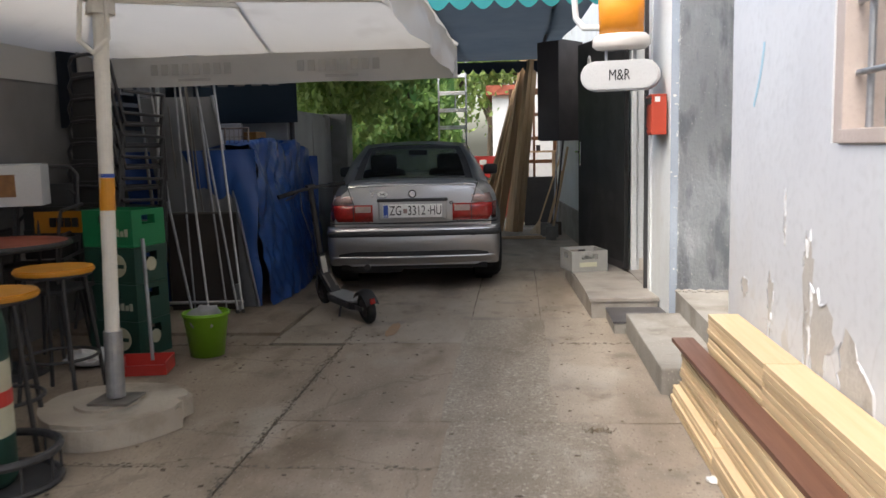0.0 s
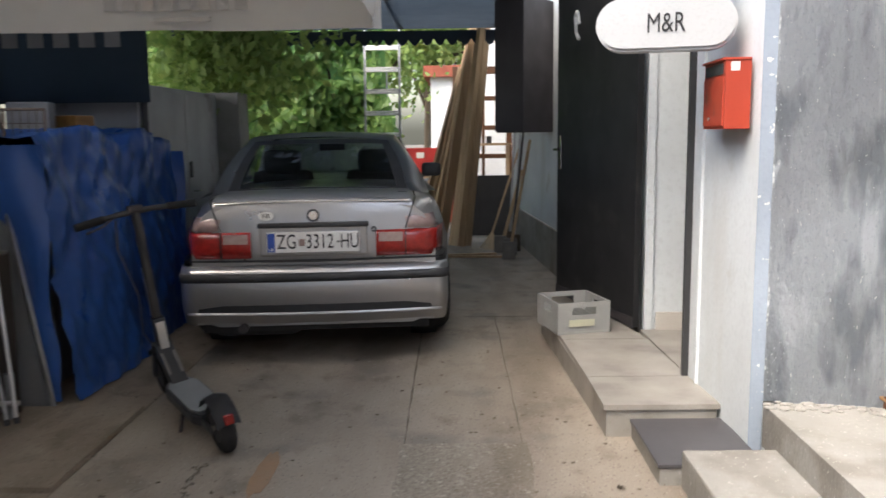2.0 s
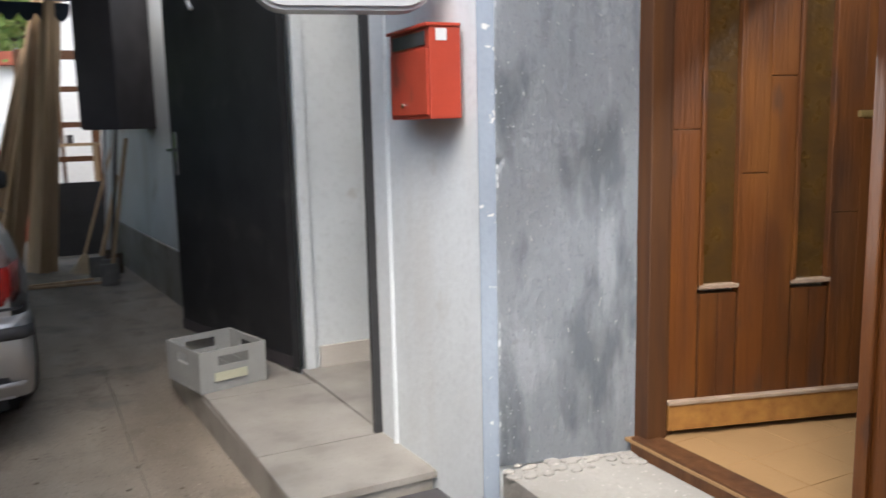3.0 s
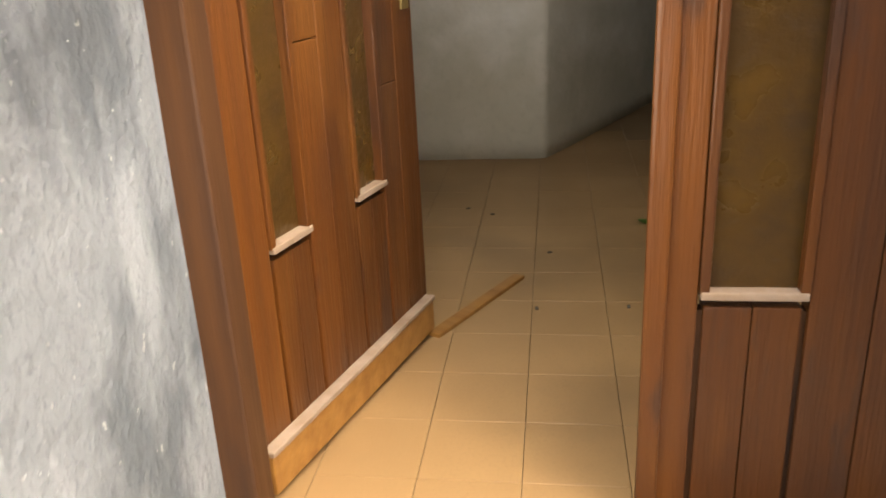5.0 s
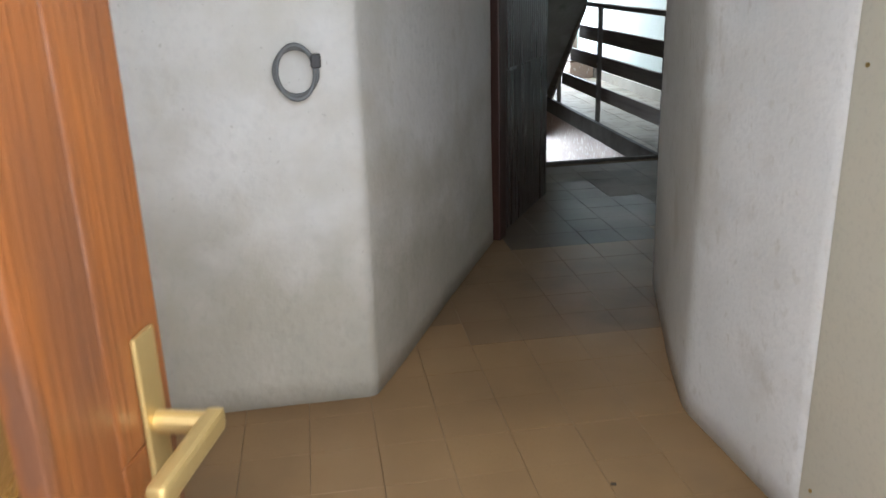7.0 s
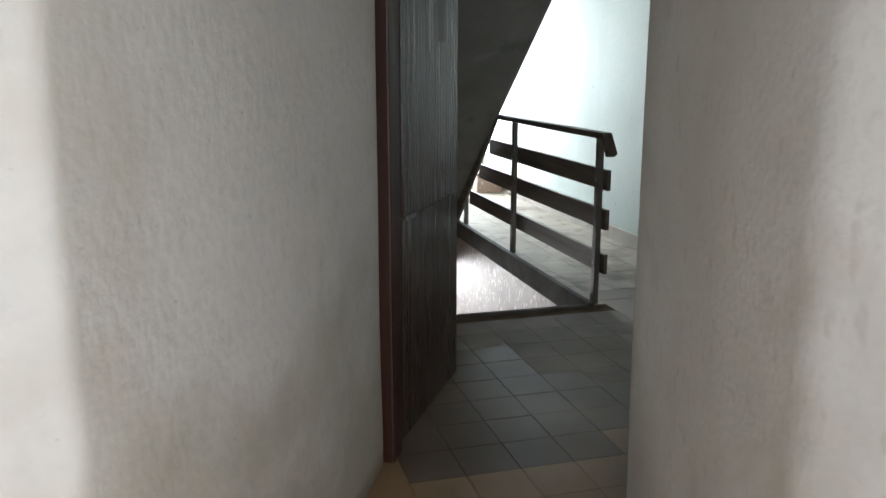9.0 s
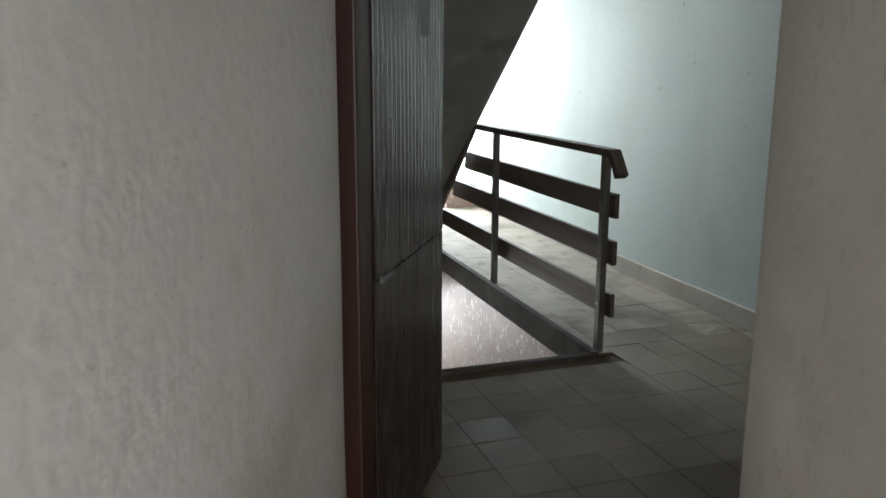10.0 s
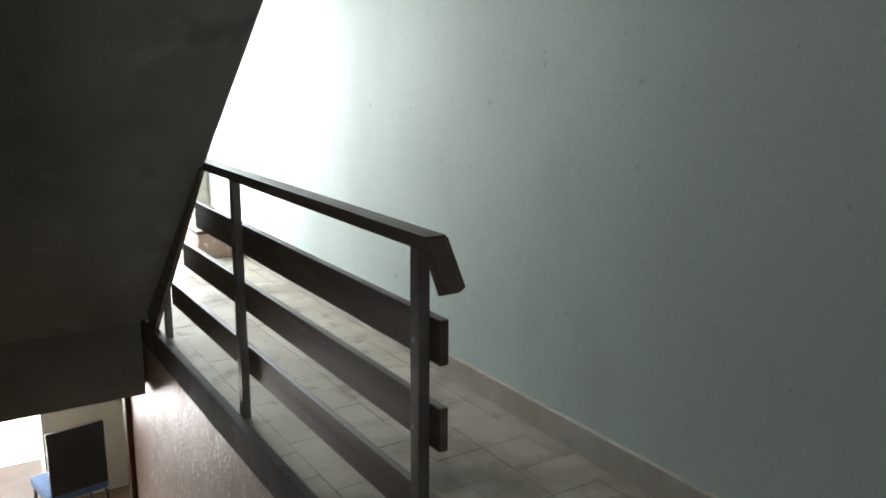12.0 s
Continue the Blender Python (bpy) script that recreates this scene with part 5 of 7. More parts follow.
part("side_stand", rod(B(), (-0.06, 0.40, 0.11), (-0.12, 0.36, -0.015), 0.009), M_DARKM, sc)

# parasol and its base
um = thing("parasol", pose(-1.80, 4.12, 0.13), "large white parasol with a cream pole and faint print", "parasol")
pl_ = part("pole", rod(B(), (0, 0, 0.28), (0.06, 0.05, 2.65), 0.034, 16), M_UMBP, um)
part("sleeve", rod(B(), (-0.003, 0, 0.02), (0.004, 0, 0.34), 0.043, 16), M_GALV, um, "galvanised steel sleeve")
part("label", rod(B(), (0.017, 0.013, 0.91), (0.021, 0.017, 1.06), 0.0352, 16), M_YELLOW, pl_, "yellow sticker")
part("label", rod(B(), (0.021, 0.017, 1.062), (0.0215, 0.0175, 1.08), 0.0352, 16), M_BLUE, pl_, "blue sticker")
part("base_flange", box(B(), (-0.10, -0.10, 0.0), (0.10, 0.10, 0.012), 0.004), M_STEEL, um)
part("hub", rod(B(), (0.043, 0.035, 1.80), (0.047, 0.04, 1.92), 0.06, 14), M_UMBP, um)
part("crank_loop", tube(B(), [(-0.02, -0.03, 1.86), (-0.028, -0.05, 1.68), (0.04, -0.06, 1.62), (0.11, -0.05, 1.68), (0.1, -0.03, 1.86)], 0.011), M_UMBP, um)
CX0, CX1, CY0, CY1, EZ, PZ = -1.5, 1.47, -2.75, 2.79, 1.92, 2.78
ax_, ay_ = 0.06, 0.05
for tx, ty in ((CX0, CY0), (CX1, CY0), (CX0, CY1), (CX1, CY1), (0, CY0), (0, CY1), (CX0, 0), (CX1, 0)):
    e = Vector((tx, ty, EZ + 0.02))
    t_ = Vector((ax_, ay_, PZ - 0.05))
    rb = part("rib", beam(B(), t_, e, 0.018, 0.024), M_UMBP, um)
    part("strut", beam(B(), (0.045 + 0.05 * (tx > 0) - 0.05 * (tx < 0), 0.04, 1.87), t_.lerp(e, 0.72), 0.034, 0.03), M_UMBP, rb)


def canopy(u, v):
    x, y = CX0 + (CX1 - CX0) * u, CY0 + (CY1 - CY0) * v
    k = max(abs(2 * u - 1), abs(2 * v - 1))
    sag = 0.07 * math.sin(math.pi * k) * (0.5 + 0.5 * abs(math.sin(math.atan2(2 * v - 1, 2 * u - 1) * 2)))
    return Vector((x, y, PZ + (EZ - PZ) * k - sag * 0.6 + 0.012 * noise.noise(Vector((x * 3, y * 3, 1)))))


part("canopy", sheet(B(), canopy, 28, 40), M_UMB, um, smooth=True)


def valance(p, q, drop, wave, seed):
    p, q = Vector(p), Vector(q)
    nrm = Vector((q.y - p.y, p.x - q.x, 0)).normalized()
    return sheet(B(), lambda u, v: p.lerp(q, u) + nrm * (0.015 + wave * v * math.sin(u * 23 + seed) * 0.5 + wave * noise.noise(Vector((u * 14, v * 2, seed)))) + Vector((0, 0, -drop * v * (1 + 0.10 * noise.noise(Vector((u * 4, 0, seed)))))), 60, 5)


for a, b_, w_, sd in (((CX0, CY1, EZ), (CX1, CY1, EZ), 0.012, 1), ((CX1, CY1, EZ), (CX1, CY0, EZ), 0.035, 2), ((CX1, CY0, EZ), (CX0, CY0, EZ), 0.012, 3), ((CX0, CY0, EZ), (CX0, CY1, EZ), 0.012, 4)):
    v_ = part("valance", valance(a, b_, 0.235, w_, sd), M_UMB, um, smooth=True)
    if sd == 1:
        vp = v_
for cx in (-0.62, 0.56):
    for i in range(8):
        part("print", box(B(), (cx - 0.34 + i * 0.085, CY1 - 0.035, EZ - 0.145), (cx - 0.285 + i * 0.085, CY1 - 0.031, EZ - 0.06)), M_PRINT, vp)
    part("print", box(B(), (cx - 0.12, CY1 - 0.035, EZ - 0.195), (cx + 0.14, CY1 - 0.031, EZ - 0.175)), M_PRINT, vp)
ub = thing("concrete_foot", pose(-1.80, 4.12, 0), "round weathered concrete foot carrying the parasol", "concrete foot")
b = B()
pts = []
for i in range(40):
    a = 2 * math.pi * i / 40
    k = 0.35 + 0.035 * math.cos(a - 2.6) + 0.02 * math.sin(3 * a)
    if 0.05 < a < 0.5:
        k -= 0.05
    pts.append((k * math.cos(a), k * math.sin(a)))
prism(b, pts, 0, 0.115)
bmesh.ops.bevel(b, geom=[e for e in b.edges if abs(e.verts[0].co.z - 0.115) < 1e-4 and abs(e.verts[1].co.z - 0.115) < 1e-4], offset=0.02, segments=2, affect="EDGES")
part("slab", b, M_FOOT, ub)
part("rim", prism(B(), [(x * 0.45 - 0.04, y * 0.45) for x, y in pts], 0.11, 0.129), M_FOOT, ub)


# bar stools, table, chairs
def stool(m):
    s = thing("bar_stool", m, "bar stool with a round yellow seat and thin black legs", "stool", "stools at the bar table")
    b = B()
    rod(b, (0, 0, 0.675), (0, 0, 0.705), 0.205, 28)
    bmesh.ops.bevel(b, geom=b.edges[:], offset=0.008, segments=2, affect="EDGES")
    part("seat", b, M_YELLOW, s, "round yellow seat")
    part("seat_ring", ring_shape(B(), (0, 0, 0.668), 0.18, 0.011, "z", 28, 8), M_BLACK, s)
    for i in range(4):
        a = math.pi / 4 + i * math.pi / 2
        part("leg", rod(B(), (0.15 * math.cos(a), 0.15 * math.sin(a), 0.668), (0.225 * math.cos(a), 0.225 * math.sin(a), 0), 0.0115), M_BLACK, s)
    part("foot_ring", ring_shape(B(), (0, 0, 0.22), 0.19, 0.009, "z", 28, 8), M_BLACK, s)
    return s


st1 = stool(pose(-2.36, 4.62, 0))
copy_thing(st1, pose(-2.22, 3.86, 0, 0, 0, 25))
tb = thing("bar_table", pose(-2.95, 5.02, 0.0), "round bar table with a red-brown top and black edge", "table")
part("tabletop", rod(B(), (0, 0, 0.775), (0, 0, 0.795), 0.40, 36), M_TABLE, tb)
part("table_edge", ring_shape(B(), (0, 0, 0.78), 0.405, 0.018, "z", 40, 8), M_BLACK, tb)
part("column", rod(B(), (0, 0, 0.03), (0, 0, 0.775), 0.035, 14), M_BLACK, tb)
part("foot", rod(B(), (0, 0, 0), (0, 0, 0.03), 0.24, 28, 0.2), M_BLACK, tb)
cb = thing("carton", pose(-3.04, 5.5, 0.985, 0, 0, 20), "white cardboard box lying tilted on the stacked chairs", "box")
part("body", box(B(), (-0.15, -0.13, 0), (0.13, 0.13, 0.26), 0.004), M_WHITEP, cb)
for s in (-1, 1):
    part("flap", loft(B(), [[(-0.15, s * 0.13, 0.261), (0.13, s * 0.13, 0.261)], [(-0.15, s * 0.04, 0.268), (0.13, s * 0.04, 0.268)]]), M_WHITEP, cb)
part("print", box(B(), (-0.15, -0.133, 0.06), (-0.02, -0.1305, 0.2)), M_DOORL, cb)
yc = thing("bar_chair", pose(-2.79, 5.30, 0), "black metal chair with a yellow printed backrest", "chair")
part("seat", box(B(), (-0.19, -0.19, 0.46), (0.19, 0.19, 0.49), 0.01), M_BLACK, yc)
for x in (-0.18, 0.18):
    for y in (-0.18, 0.18):
        part("leg", rod(B(), (x * 0.9, y * 0.9, 0.46), (x * 1.15, y * 1.15, 0), 0.011), M_BLACK, yc)
    part("upright", rod(B(), (x, 0.18, 0.46), (x, 0.22, 0.94), 0.011), M_BLACK, yc)
bk = part("backrest", sheet(B(), lambda u, v: Vector((-0.2 + 0.4 * u, 0.2 + 0.03 * math.sin(math.pi * u), 0.80 + 0.14 * v)), 10, 2, 0.012), M_YELLOW, yc, "yellow printed backrest")
for i in range(4):
    part("print", box(B(), (-0.09 + i * 0.05, 0.185, 0.84), (-0.055 + i * 0.05, 0.205, 0.90)), M_INK, bk)


def stack_chair(m, label):
    s = thing("stacking_chair", m, label, "chair", "stack of black chairs")
    for sx in (-1, 1):
        part("frame", tube(B(), [(sx * 0.22, -0.2, 0.0), (sx * 0.21, -0.2, 0.42), (sx * 0.21, 0.16, 0.42), (sx * 0.2, 0.26, 0.86), (sx * 0.15, 0.27, 0.91), (0, 0.275, 0.92)], 0.012), M_BLACK, s)
        part("leg", rod(B(), (sx * 0.2, 0.17, 0.43), (sx * 0.22, 0.27, 0.0), 0.012), M_BLACK, s)
        part("armrest", tube(B(), [(sx * 0.21, -0.18, 0.42), (sx * 0.25, -0.18, 0.64), (sx * 0.24, 0.2, 0.66)], 0.012), M_BLACK, s)
    part("seat", box(B(), (-0.2, -0.19, 0.42), (0.2, 0.17, 0.445), 0.008), M_BLACK, s)
    part("backrest", box(B(), (-0.17, 0.25, 0.60), (0.17, 0.27, 0.80), 0.006), M_BLACK, s)
    return s


sch = stack_chair(pose(-2.86, 6.35, 0, 0, 0, 160), "black metal stacking chair in a tall stack")
for i in range(1, 8):
    copy_thing(sch, pose(-2.86 + 0.006 * i, 6.35 + 0.012 * i, 0.155 * i, 0, 0, 160))
for i in range(3):
    copy_thing(sch, pose(-3.02, 5.52 + 0.012 * i, 0.155 * i, 0, 0, 8))


# beverage crates
def crate(name, m, mat_, label, print_=True, s=(0.40, 0.30, 0.235)):
    t = thing(name, m, label, "crate", "stacked drink crates" if print_ else "")
    w, d, h = s[0] / 2, s[1] / 2, s[2]
    k = 0.012
    part("base", box(B(), (-w, -d, 0), (w, d, 0.015), 0.003), mat_, t)
    for sx in (-1, 1):
        b = B()
        x0, x1 = sorted((sx * w, sx * (w - k)))
        box(b, (x0, -d, 0.015), (x1, d, h * 0.6))
        box(b, (x0, -d, h * 0.6), (x1, -0.06, h))
        box(b, (x0, 0.06, h * 0.6), (x1, d, h))
        box(b, (x0, -0.06, h * 0.85), (x1, 0.06, h))
        part("end_wall", b, mat_, t)
        y0, y1 = sorted((sx * d, sx * (d - k)))
        b = B()
        box(b, (-w + k, y0, 0.015), (w - k, y1, h * 0.6))
        box(b, (-w + k, y0, h * 0.6), (-0.075, y1, h))
        box(b, (0.075, y0, h * 0.6), (w - k, y1, h))
        box(b, (-0.075, y0, h * 0.85), (0.075, y1, h))
        part("side_wall", b, mat_, t)
    for i in range(3):
        part("divider", box(B(), (-w + k + (i + 1) * (2 * w - 2 * k) / 4 - 0.002, -d + k, 0.016), (-w + k + (i + 1) * (2 * w - 2 * k) / 4 + 0.002, d - k, h * 0.55)), mat_, t)
    return t


cz = pose(-2.43, 5.58, 0, 0, 0, -16)
for i, (mm, lb) in enumerate(((M_DGREEN, "dark green drink crate with a cream print"), (M_DGREEN, "dark green drink crate with small pale lettering"), (M_DGREEN, "dark green drink crate with a cream print"), (M_GREENC, "bright green drink crate on top of the stack"))):
    c_ = crate("drink_crate", cz @ pose(0, 0, 0.237 * i), mm, lb)
    if i in (0, 2):
        b = B()
        rod(b, (0.06, -0.152, 0.12), (0.06, -0.156, 0.12), 0.075, 24)
        part("print", b, M_CREAM, c_, "cream oval print")
        part("print", box(B(), (0.0, -0.1585, 0.105), (0.12, -0.1565, 0.13)), M_DGREEN, c_)
        part("print", rod(B(), (0.201, 0.0, 0.12), (0.204, 0.0, 0.12), 0.045, 16), M_CREAM, c_)
    else:
        for j in range(6):
            part("print", box(B(), (-0.03 + j * 0.034, -0.1545, 0.07), (-0.006 + j * 0.034, -0.151, 0.105 + 0.012 * (j % 2))), M_CREAM, c_)
lc = crate("bottle_crate", pose(0.71, 8.02, 0.1505, 0, 0, 14), M_CRATE, "empty pale grey plastic bottle crate on the step", False, (0.33, 0.36, 0.19))
part("print", box(B(), (-0.1, -0.193, 0.05), (0.06, -0.1905, 0.09)), M_CREAM, lc, "faded yellowish print")

dp = thing("dustpan", pose(-2.12, 5.10, 0, 0, 0, 10), "red plastic dustpan with an upright grey handle", "dustpan")
b = B()
box(b, (-0.15, -0.11, 0.0), (0.15, 0.11, 0.012))
box(b, (-0.15, 0.1, 0.0121), (0.15, 0.11, 0.085))
box(b, (-0.15, -0.11, 0.0122), (-0.14, 0.0995, 0.075))
box(b, (0.14, -0.11, 0.0122), (0.15, 0.0995, 0.075))
box(b, (-0.1395, -0.11, 0.0123), (0.1395, -0.10, 0.06))
part("pan", b, M_REDP, dp)
part("handle", rod(B(), (0.02, 0.1, 0.04), (-0.02, 0.2, 0.78), 0.012), M_GALV, dp, "grey handle tube")
bk_ = thing("bucket", pose(-1.885, 5.50, 0), "lime green plastic bucket with a rag in it", "bucket")
b = B()
rings = [[Vector((rr * math.cos(a), rr * math.sin(a), z)) for a in [2 * math.pi * i / 28 for i in range(28)]] for rr, z in ((0.001, 0.003), (0.105, 0.0), (0.143, 0.27), (0.150, 0.275), (0.150, 0.262), (0.143, 0.262), (0.135, 0.268), (0.10, 0.012), (0.001, 0.012))]
loft(b, rings, True)
part("body", b, M_LIME, bk_, smooth=True)
part("rim", ring_shape(B(), (0, 0, 0.278), 0.146, 0.006, "z", 30, 8), M_LIME, bk_)
rg = thing("rag", pose(-1.885, 5.50, 0.215), "dark grey cleaning rag stuffed in the bucket", "rag")
b = B()
bmesh.ops.create_icosphere(b, subdivisions=3, radius=0.12)
for v in b.verts:
    v.co *= 1 + 0.35 * noise.noise(v.co * 14)
    v.co.z *= 0.9
part("cloth", b, M_PANEL, rg, smooth=True)

# leaning tubes, mesh panels, board
for i, (x0, y0, x1, y1, z1, rr, mm) in enumerate(((-2.74, 6.86, -2.98, 7.0, 2.35, 0.012, M_GALV), (-2.76, 6.8, -2.77, 7.05, 2.4, 0.02, M_ALU), (-2.34, 6.72, -2.62, 7.0, 2.3, 0.012, M_ALU), (-2.42, 6.6, -2.66, 6.72, 1.16, 0.013, M_GALV),
                                                  (-2.10, 6.72, -2.52, 7.02, 2.3, 0.012, M_GALV), (-2.07, 6.75, -2.36, 7.05, 2.35, 0.012, M_ALU), (-2.5, 6.84, -2.66, 7.06, 2.1, 0.01, M_GALV), (-2.6, 6.9, -2.86, 7.05, 1.9, 0.01, M_ALU), (-2.24, 6.85, -2.5, 7.1, 2.0, 0.01, M_GALV), *[(-2.85 + 0.075 * k, 7.03 + 0.01 * (k % 3), -2.95 + 0.062 * k + 0.04 * (k % 2), 7.08, 1.3 + 0.37 * ((k * 7) % 4), 0.007 + 0.002 * (k % 3), M_STEEL) for k in range(9)])):
    tt = thing("metal_tube", pose(x0, y0, 0), "long metal tube leaning among the stored parts", "tube", "leaning metal tubes")
    part("tube", rod(B(), (0, 0, 0.005), (x1 - x0, y1 - y0, z1), rr * 0.8, 10), mm, tt)
    part("end_cap", rod(B(), (0, 0, 0.0), ((x1 - x0) * 0.02, (y1 - y0) * 0.02, z1 * 0.02), rr * 1.15, 10), M_BLACK, tt)
for x0, y0, a in ((-2.95, 7.15, 10), (-2.75, 7.2, 14)):
    wp = thing("wire_mesh_panel", pose(x0, y0, 0, -8, 0, a), "rusty wire mesh panel leaning on the pile", "mesh panel")
    b = B()
    for i in range(16):
        rod(b, (0.04 * i, 0, 0), (0.04 * i, 0, 1.5), 0.003, 5)
    for i in range(12):
        rod(b, (0, 0.004, 0.06 + 0.125 * i), (0.6, 0.004, 0.06 + 0.125 * i), 0.003, 5)
    part("wires", b, M_MESH, wp)
    part("frame", tube(B(), [(0, 0, 0), (0, 0, 1.51), (0.6, 0, 1.51), (0.6, 0, 0), (0, 0, 0.001)], 0.008), M_MESH, wp)
db = thing("dark_board", pose(-2.13, 6.9, 0), "dark brown board standing among the leaning tubes", "board")
b = B()
loft(b, [[(0, 0, 0.01), (-0.56, -0.05, 0.01)], [(-0.04, 0.09, 0.80), (-0.6, 0.04, 0.80)]])
bmesh.ops.solidify(b, geom=b.faces[:], thickness=0.018)
part("board", b, mat("dark brown panel", (0.075, 0.062, 0.055), (0.055, 0.046, 0.04), 4, rough=0.6, bump=0.08), db)
part("edge_strip", beam(B(), (0.0, -0.012, 0.81), (-0.6, -0.0, 0.81), 0.02, 0.015), M_STEEL, db, "grey metal edge")
gp = thing("grey_board", pose(-2.03, 7.02, 0), "dull grey board with a metal edge leaning on the pile", "board")
b = B()
loft(b, [[(0, 0, 0.01), (-0.62, -0.10, 0.01)], [(-0.36, 0.16, 1.75), (-0.95, 0.08, 1.75)]])
bmesh.ops.solidify(b, geom=b.faces[:], thickness=0.018)
part("board", b, M_PANEL, gp)
part("edge_strip", beam(B(), (0.006, -0.008, 0.0), (-0.354, 0.15, 1.76), 0.02, 0.02), M_ALU, gp, "aluminium edge strip")
part("foot_bar", rod(B(), (-0.75, -0.28, 0.1), (-0.05, -0.22, 0.1), 0.013), M_ALU, gp)
part("foot_post", rod(B(), (-0.1, -0.2, 0.0), (-0.1, -0.2, 0.24), 0.022), M_PANEL, gp)
tp = thing("tarpaulin", pose(-2.0, 7.15, 0), "crumpled blue tarpaulin draped over a stored pile", "tarpaulin")


def drape(u, v):
    """v runs from the back over the top and down the side, u along the pile."""
    y = -0.05 + 2.1 * u
    h = 1.30 + 0.1 * math.sin(3.2 * u + 0.4) - 0.12 * math.exp(-((u - 0.55) / 0.1) ** 2) + 0.05 * (u > 0.62)
    if v < 0.4:
        p = Vector((-1.15 + 1.05 * v / 0.4, y, h - 0.10 * (1 - v / 0.4)))
        nrm = Vector((0, 0, 1))
    else:
        k = (v - 0.4) / 0.6
        p = Vector((-0.10 + 0.17 * k + 0.04 * math.sin(u * 5) * k, y + 0.05 * k * math.sin(5 * u), h * (1 - k) + 0.01))
        nrm = Vector((1, 0, 0.2))
    f = 0.07 * noise.noise(Vector((u * 4, v * 3, 2))) + 0.055 * abs(noise.noise(Vector((u * 9 + 5 * v, v * 8 - 3 * u, 7)))) - 0.035 * abs(noise.noise(Vector((u * 16 - 6 * v, v * 17 + 7 * u, 1)))) + 0.015 * noise.noise(Vector((u * 34, v * 30, 4)))
    return p + nrm * f


part("sheet", sheet(B(), drape, 90, 50), M_TARP, tp, smooth=True)
part("end_sheet", sheet(B(), lambda u, v: Vector((-1.12 + 1.1 * u + 0.04 * noise.noise(Vector((u * 8, v * 4, 3))), -0.06 + 0.06 * noise.noise(Vector((u * 7, v * 3, 9))), 0.01 + (1.30) * v)), 30, 30), M_TARP, tp, smooth=True)
part("end_sheet", sheet(B(), lambda u, v: Vector((-1.12 + 1.1 * u, 2.05 + 0.04 * noise.noise(Vector((u * 7, v * 3, 9))), 0.01 + (1.22) * v)), 20, 20), M_TARP, tp, smooth=True)
part("stored_load", box(B(), (-1.1, 0.05, 0), (-0.2, 1.9, 1.1)), M_DARKC, tp)
pk = thing("paper_packets", pose(-2.62, 8.2, 1.36), "white and brown packets lying on the tarpaulin", "packet")
for x, y, z, a in ((0, 0, 0.2, 12), (0.15, 0.2, 0.12, -20), (-0.2, 0.4, 0.16, 5)):
    b = box(B(), (-0.12, -0.08, 0), (0.12, 0.08, z), 0.01)
    bmesh.ops.transform(b, matrix=pose(x, y, 0, 0, 0, a), verts=b.verts[:])
    part("packet", b, M_FADE if a > 0 else M_DOORL, pk)

# bottle display in a round wire stand
ws = thing("wire_stand", pose(-1.95, 3.42, 0), "round black wire floor stand", "stand")
for z, rr in ((0.015, 0.23), (0.14, 0.23)):
    part("ring", ring_shape(B(), (0, 0, z), rr, 0.018 if z > 0.1 else 0.014, "z", 32, 8), M_BLACK, ws)
for i in range(10):
    a = i * math.pi / 5
    part("wire", rod(B(), (0.23 * math.cos(a), 0.23 * math.sin(a), 0.015), (0.23 * math.cos(a), 0.23 * math.sin(a), 0.14), 0.006), M_BLACK, ws)
part("plate", rod(B(), (0, 0, 0.0), (0, 0, 0.012), 0.22, 28), M_BLACK, ws)
bt_ = thing("bottle_display", pose(-2.02, 3.40, 0.0135), "large green bottle-shaped display with a pale label", "display")
prof = ((0.001, 0), (0.13, 0.0), (0.145, 0.03), (0.145, 0.62), (0.12, 0.74), (0.06, 0.86), (0.05, 1.05), (0.055, 1.08), (0.001, 1.09))
part("body", loft(B(), [[Vector((rr * math.cos(a), rr * math.sin(a), z)) for a in [2 * math.pi * i / 28 for i in range(28)]] for rr, z in prof], True), M_DGREEN, bt_, smooth=True)
part("label", loft(B(), [[Vector((0.1462 * math.cos(a), 0.1462 * math.sin(a), z)) for a in [2 * math.pi * i / 28 for i in range(28)]] for z in (0.2, 0.5)], True), M_CREAM, bt_, "pale label")
part("label_band", loft(B(), [[Vector((0.1472 * math.cos(a), 0.1472 * math.sin(a), z)) for a in [2 * math.pi * i / 28 for i in range(28)]] for z in (0.32, 0.38)], True), M_REDP, bt_, "red band")
pp = thing("crumpled_bag", pose(-2.52, 5.2, 0), "crumpled white and red plastic bag", "bag")
b = B()
bmesh.ops.create_icosphere(b, subdivisions=3, radius=0.1)
for v in b.verts:
    v.co = Vector((v.co.x * 1.5, v.co.y, 0.06 + v.co.z * 0.55)) * (1 + 0.3 * noise.noise(v.co * 22))
    v.co.z = max(v.co.z, 0.002)
part("bag", b, M_WHITEP, pp)

# timber along the wall
rw = random.Random(21)


def board_pile(x0, x1, z0, n, t, y_far, cuts, group, x_jit=0.006):
    for i in range(n):
        ends = [y_far - rw.uniform(0, 0.012)] + [c + rw.uniform(-0.012, 0.012) for c in cuts] + [0.9]
        for ya, yb in zip(ends, ends[1:]):
            j = rw.uniform(-x_jit, x_jit)
            bd = thing("pine_board", pose(x0 + j, ya, z0 + i * t), "long pale planed pine board in a stack", "board", group)
            part("board", box(B(), (0, yb - ya + 0.008, 0.0007), (x1 - x0, 0, t - 0.0018), 0.0012), M_PINE, bd)


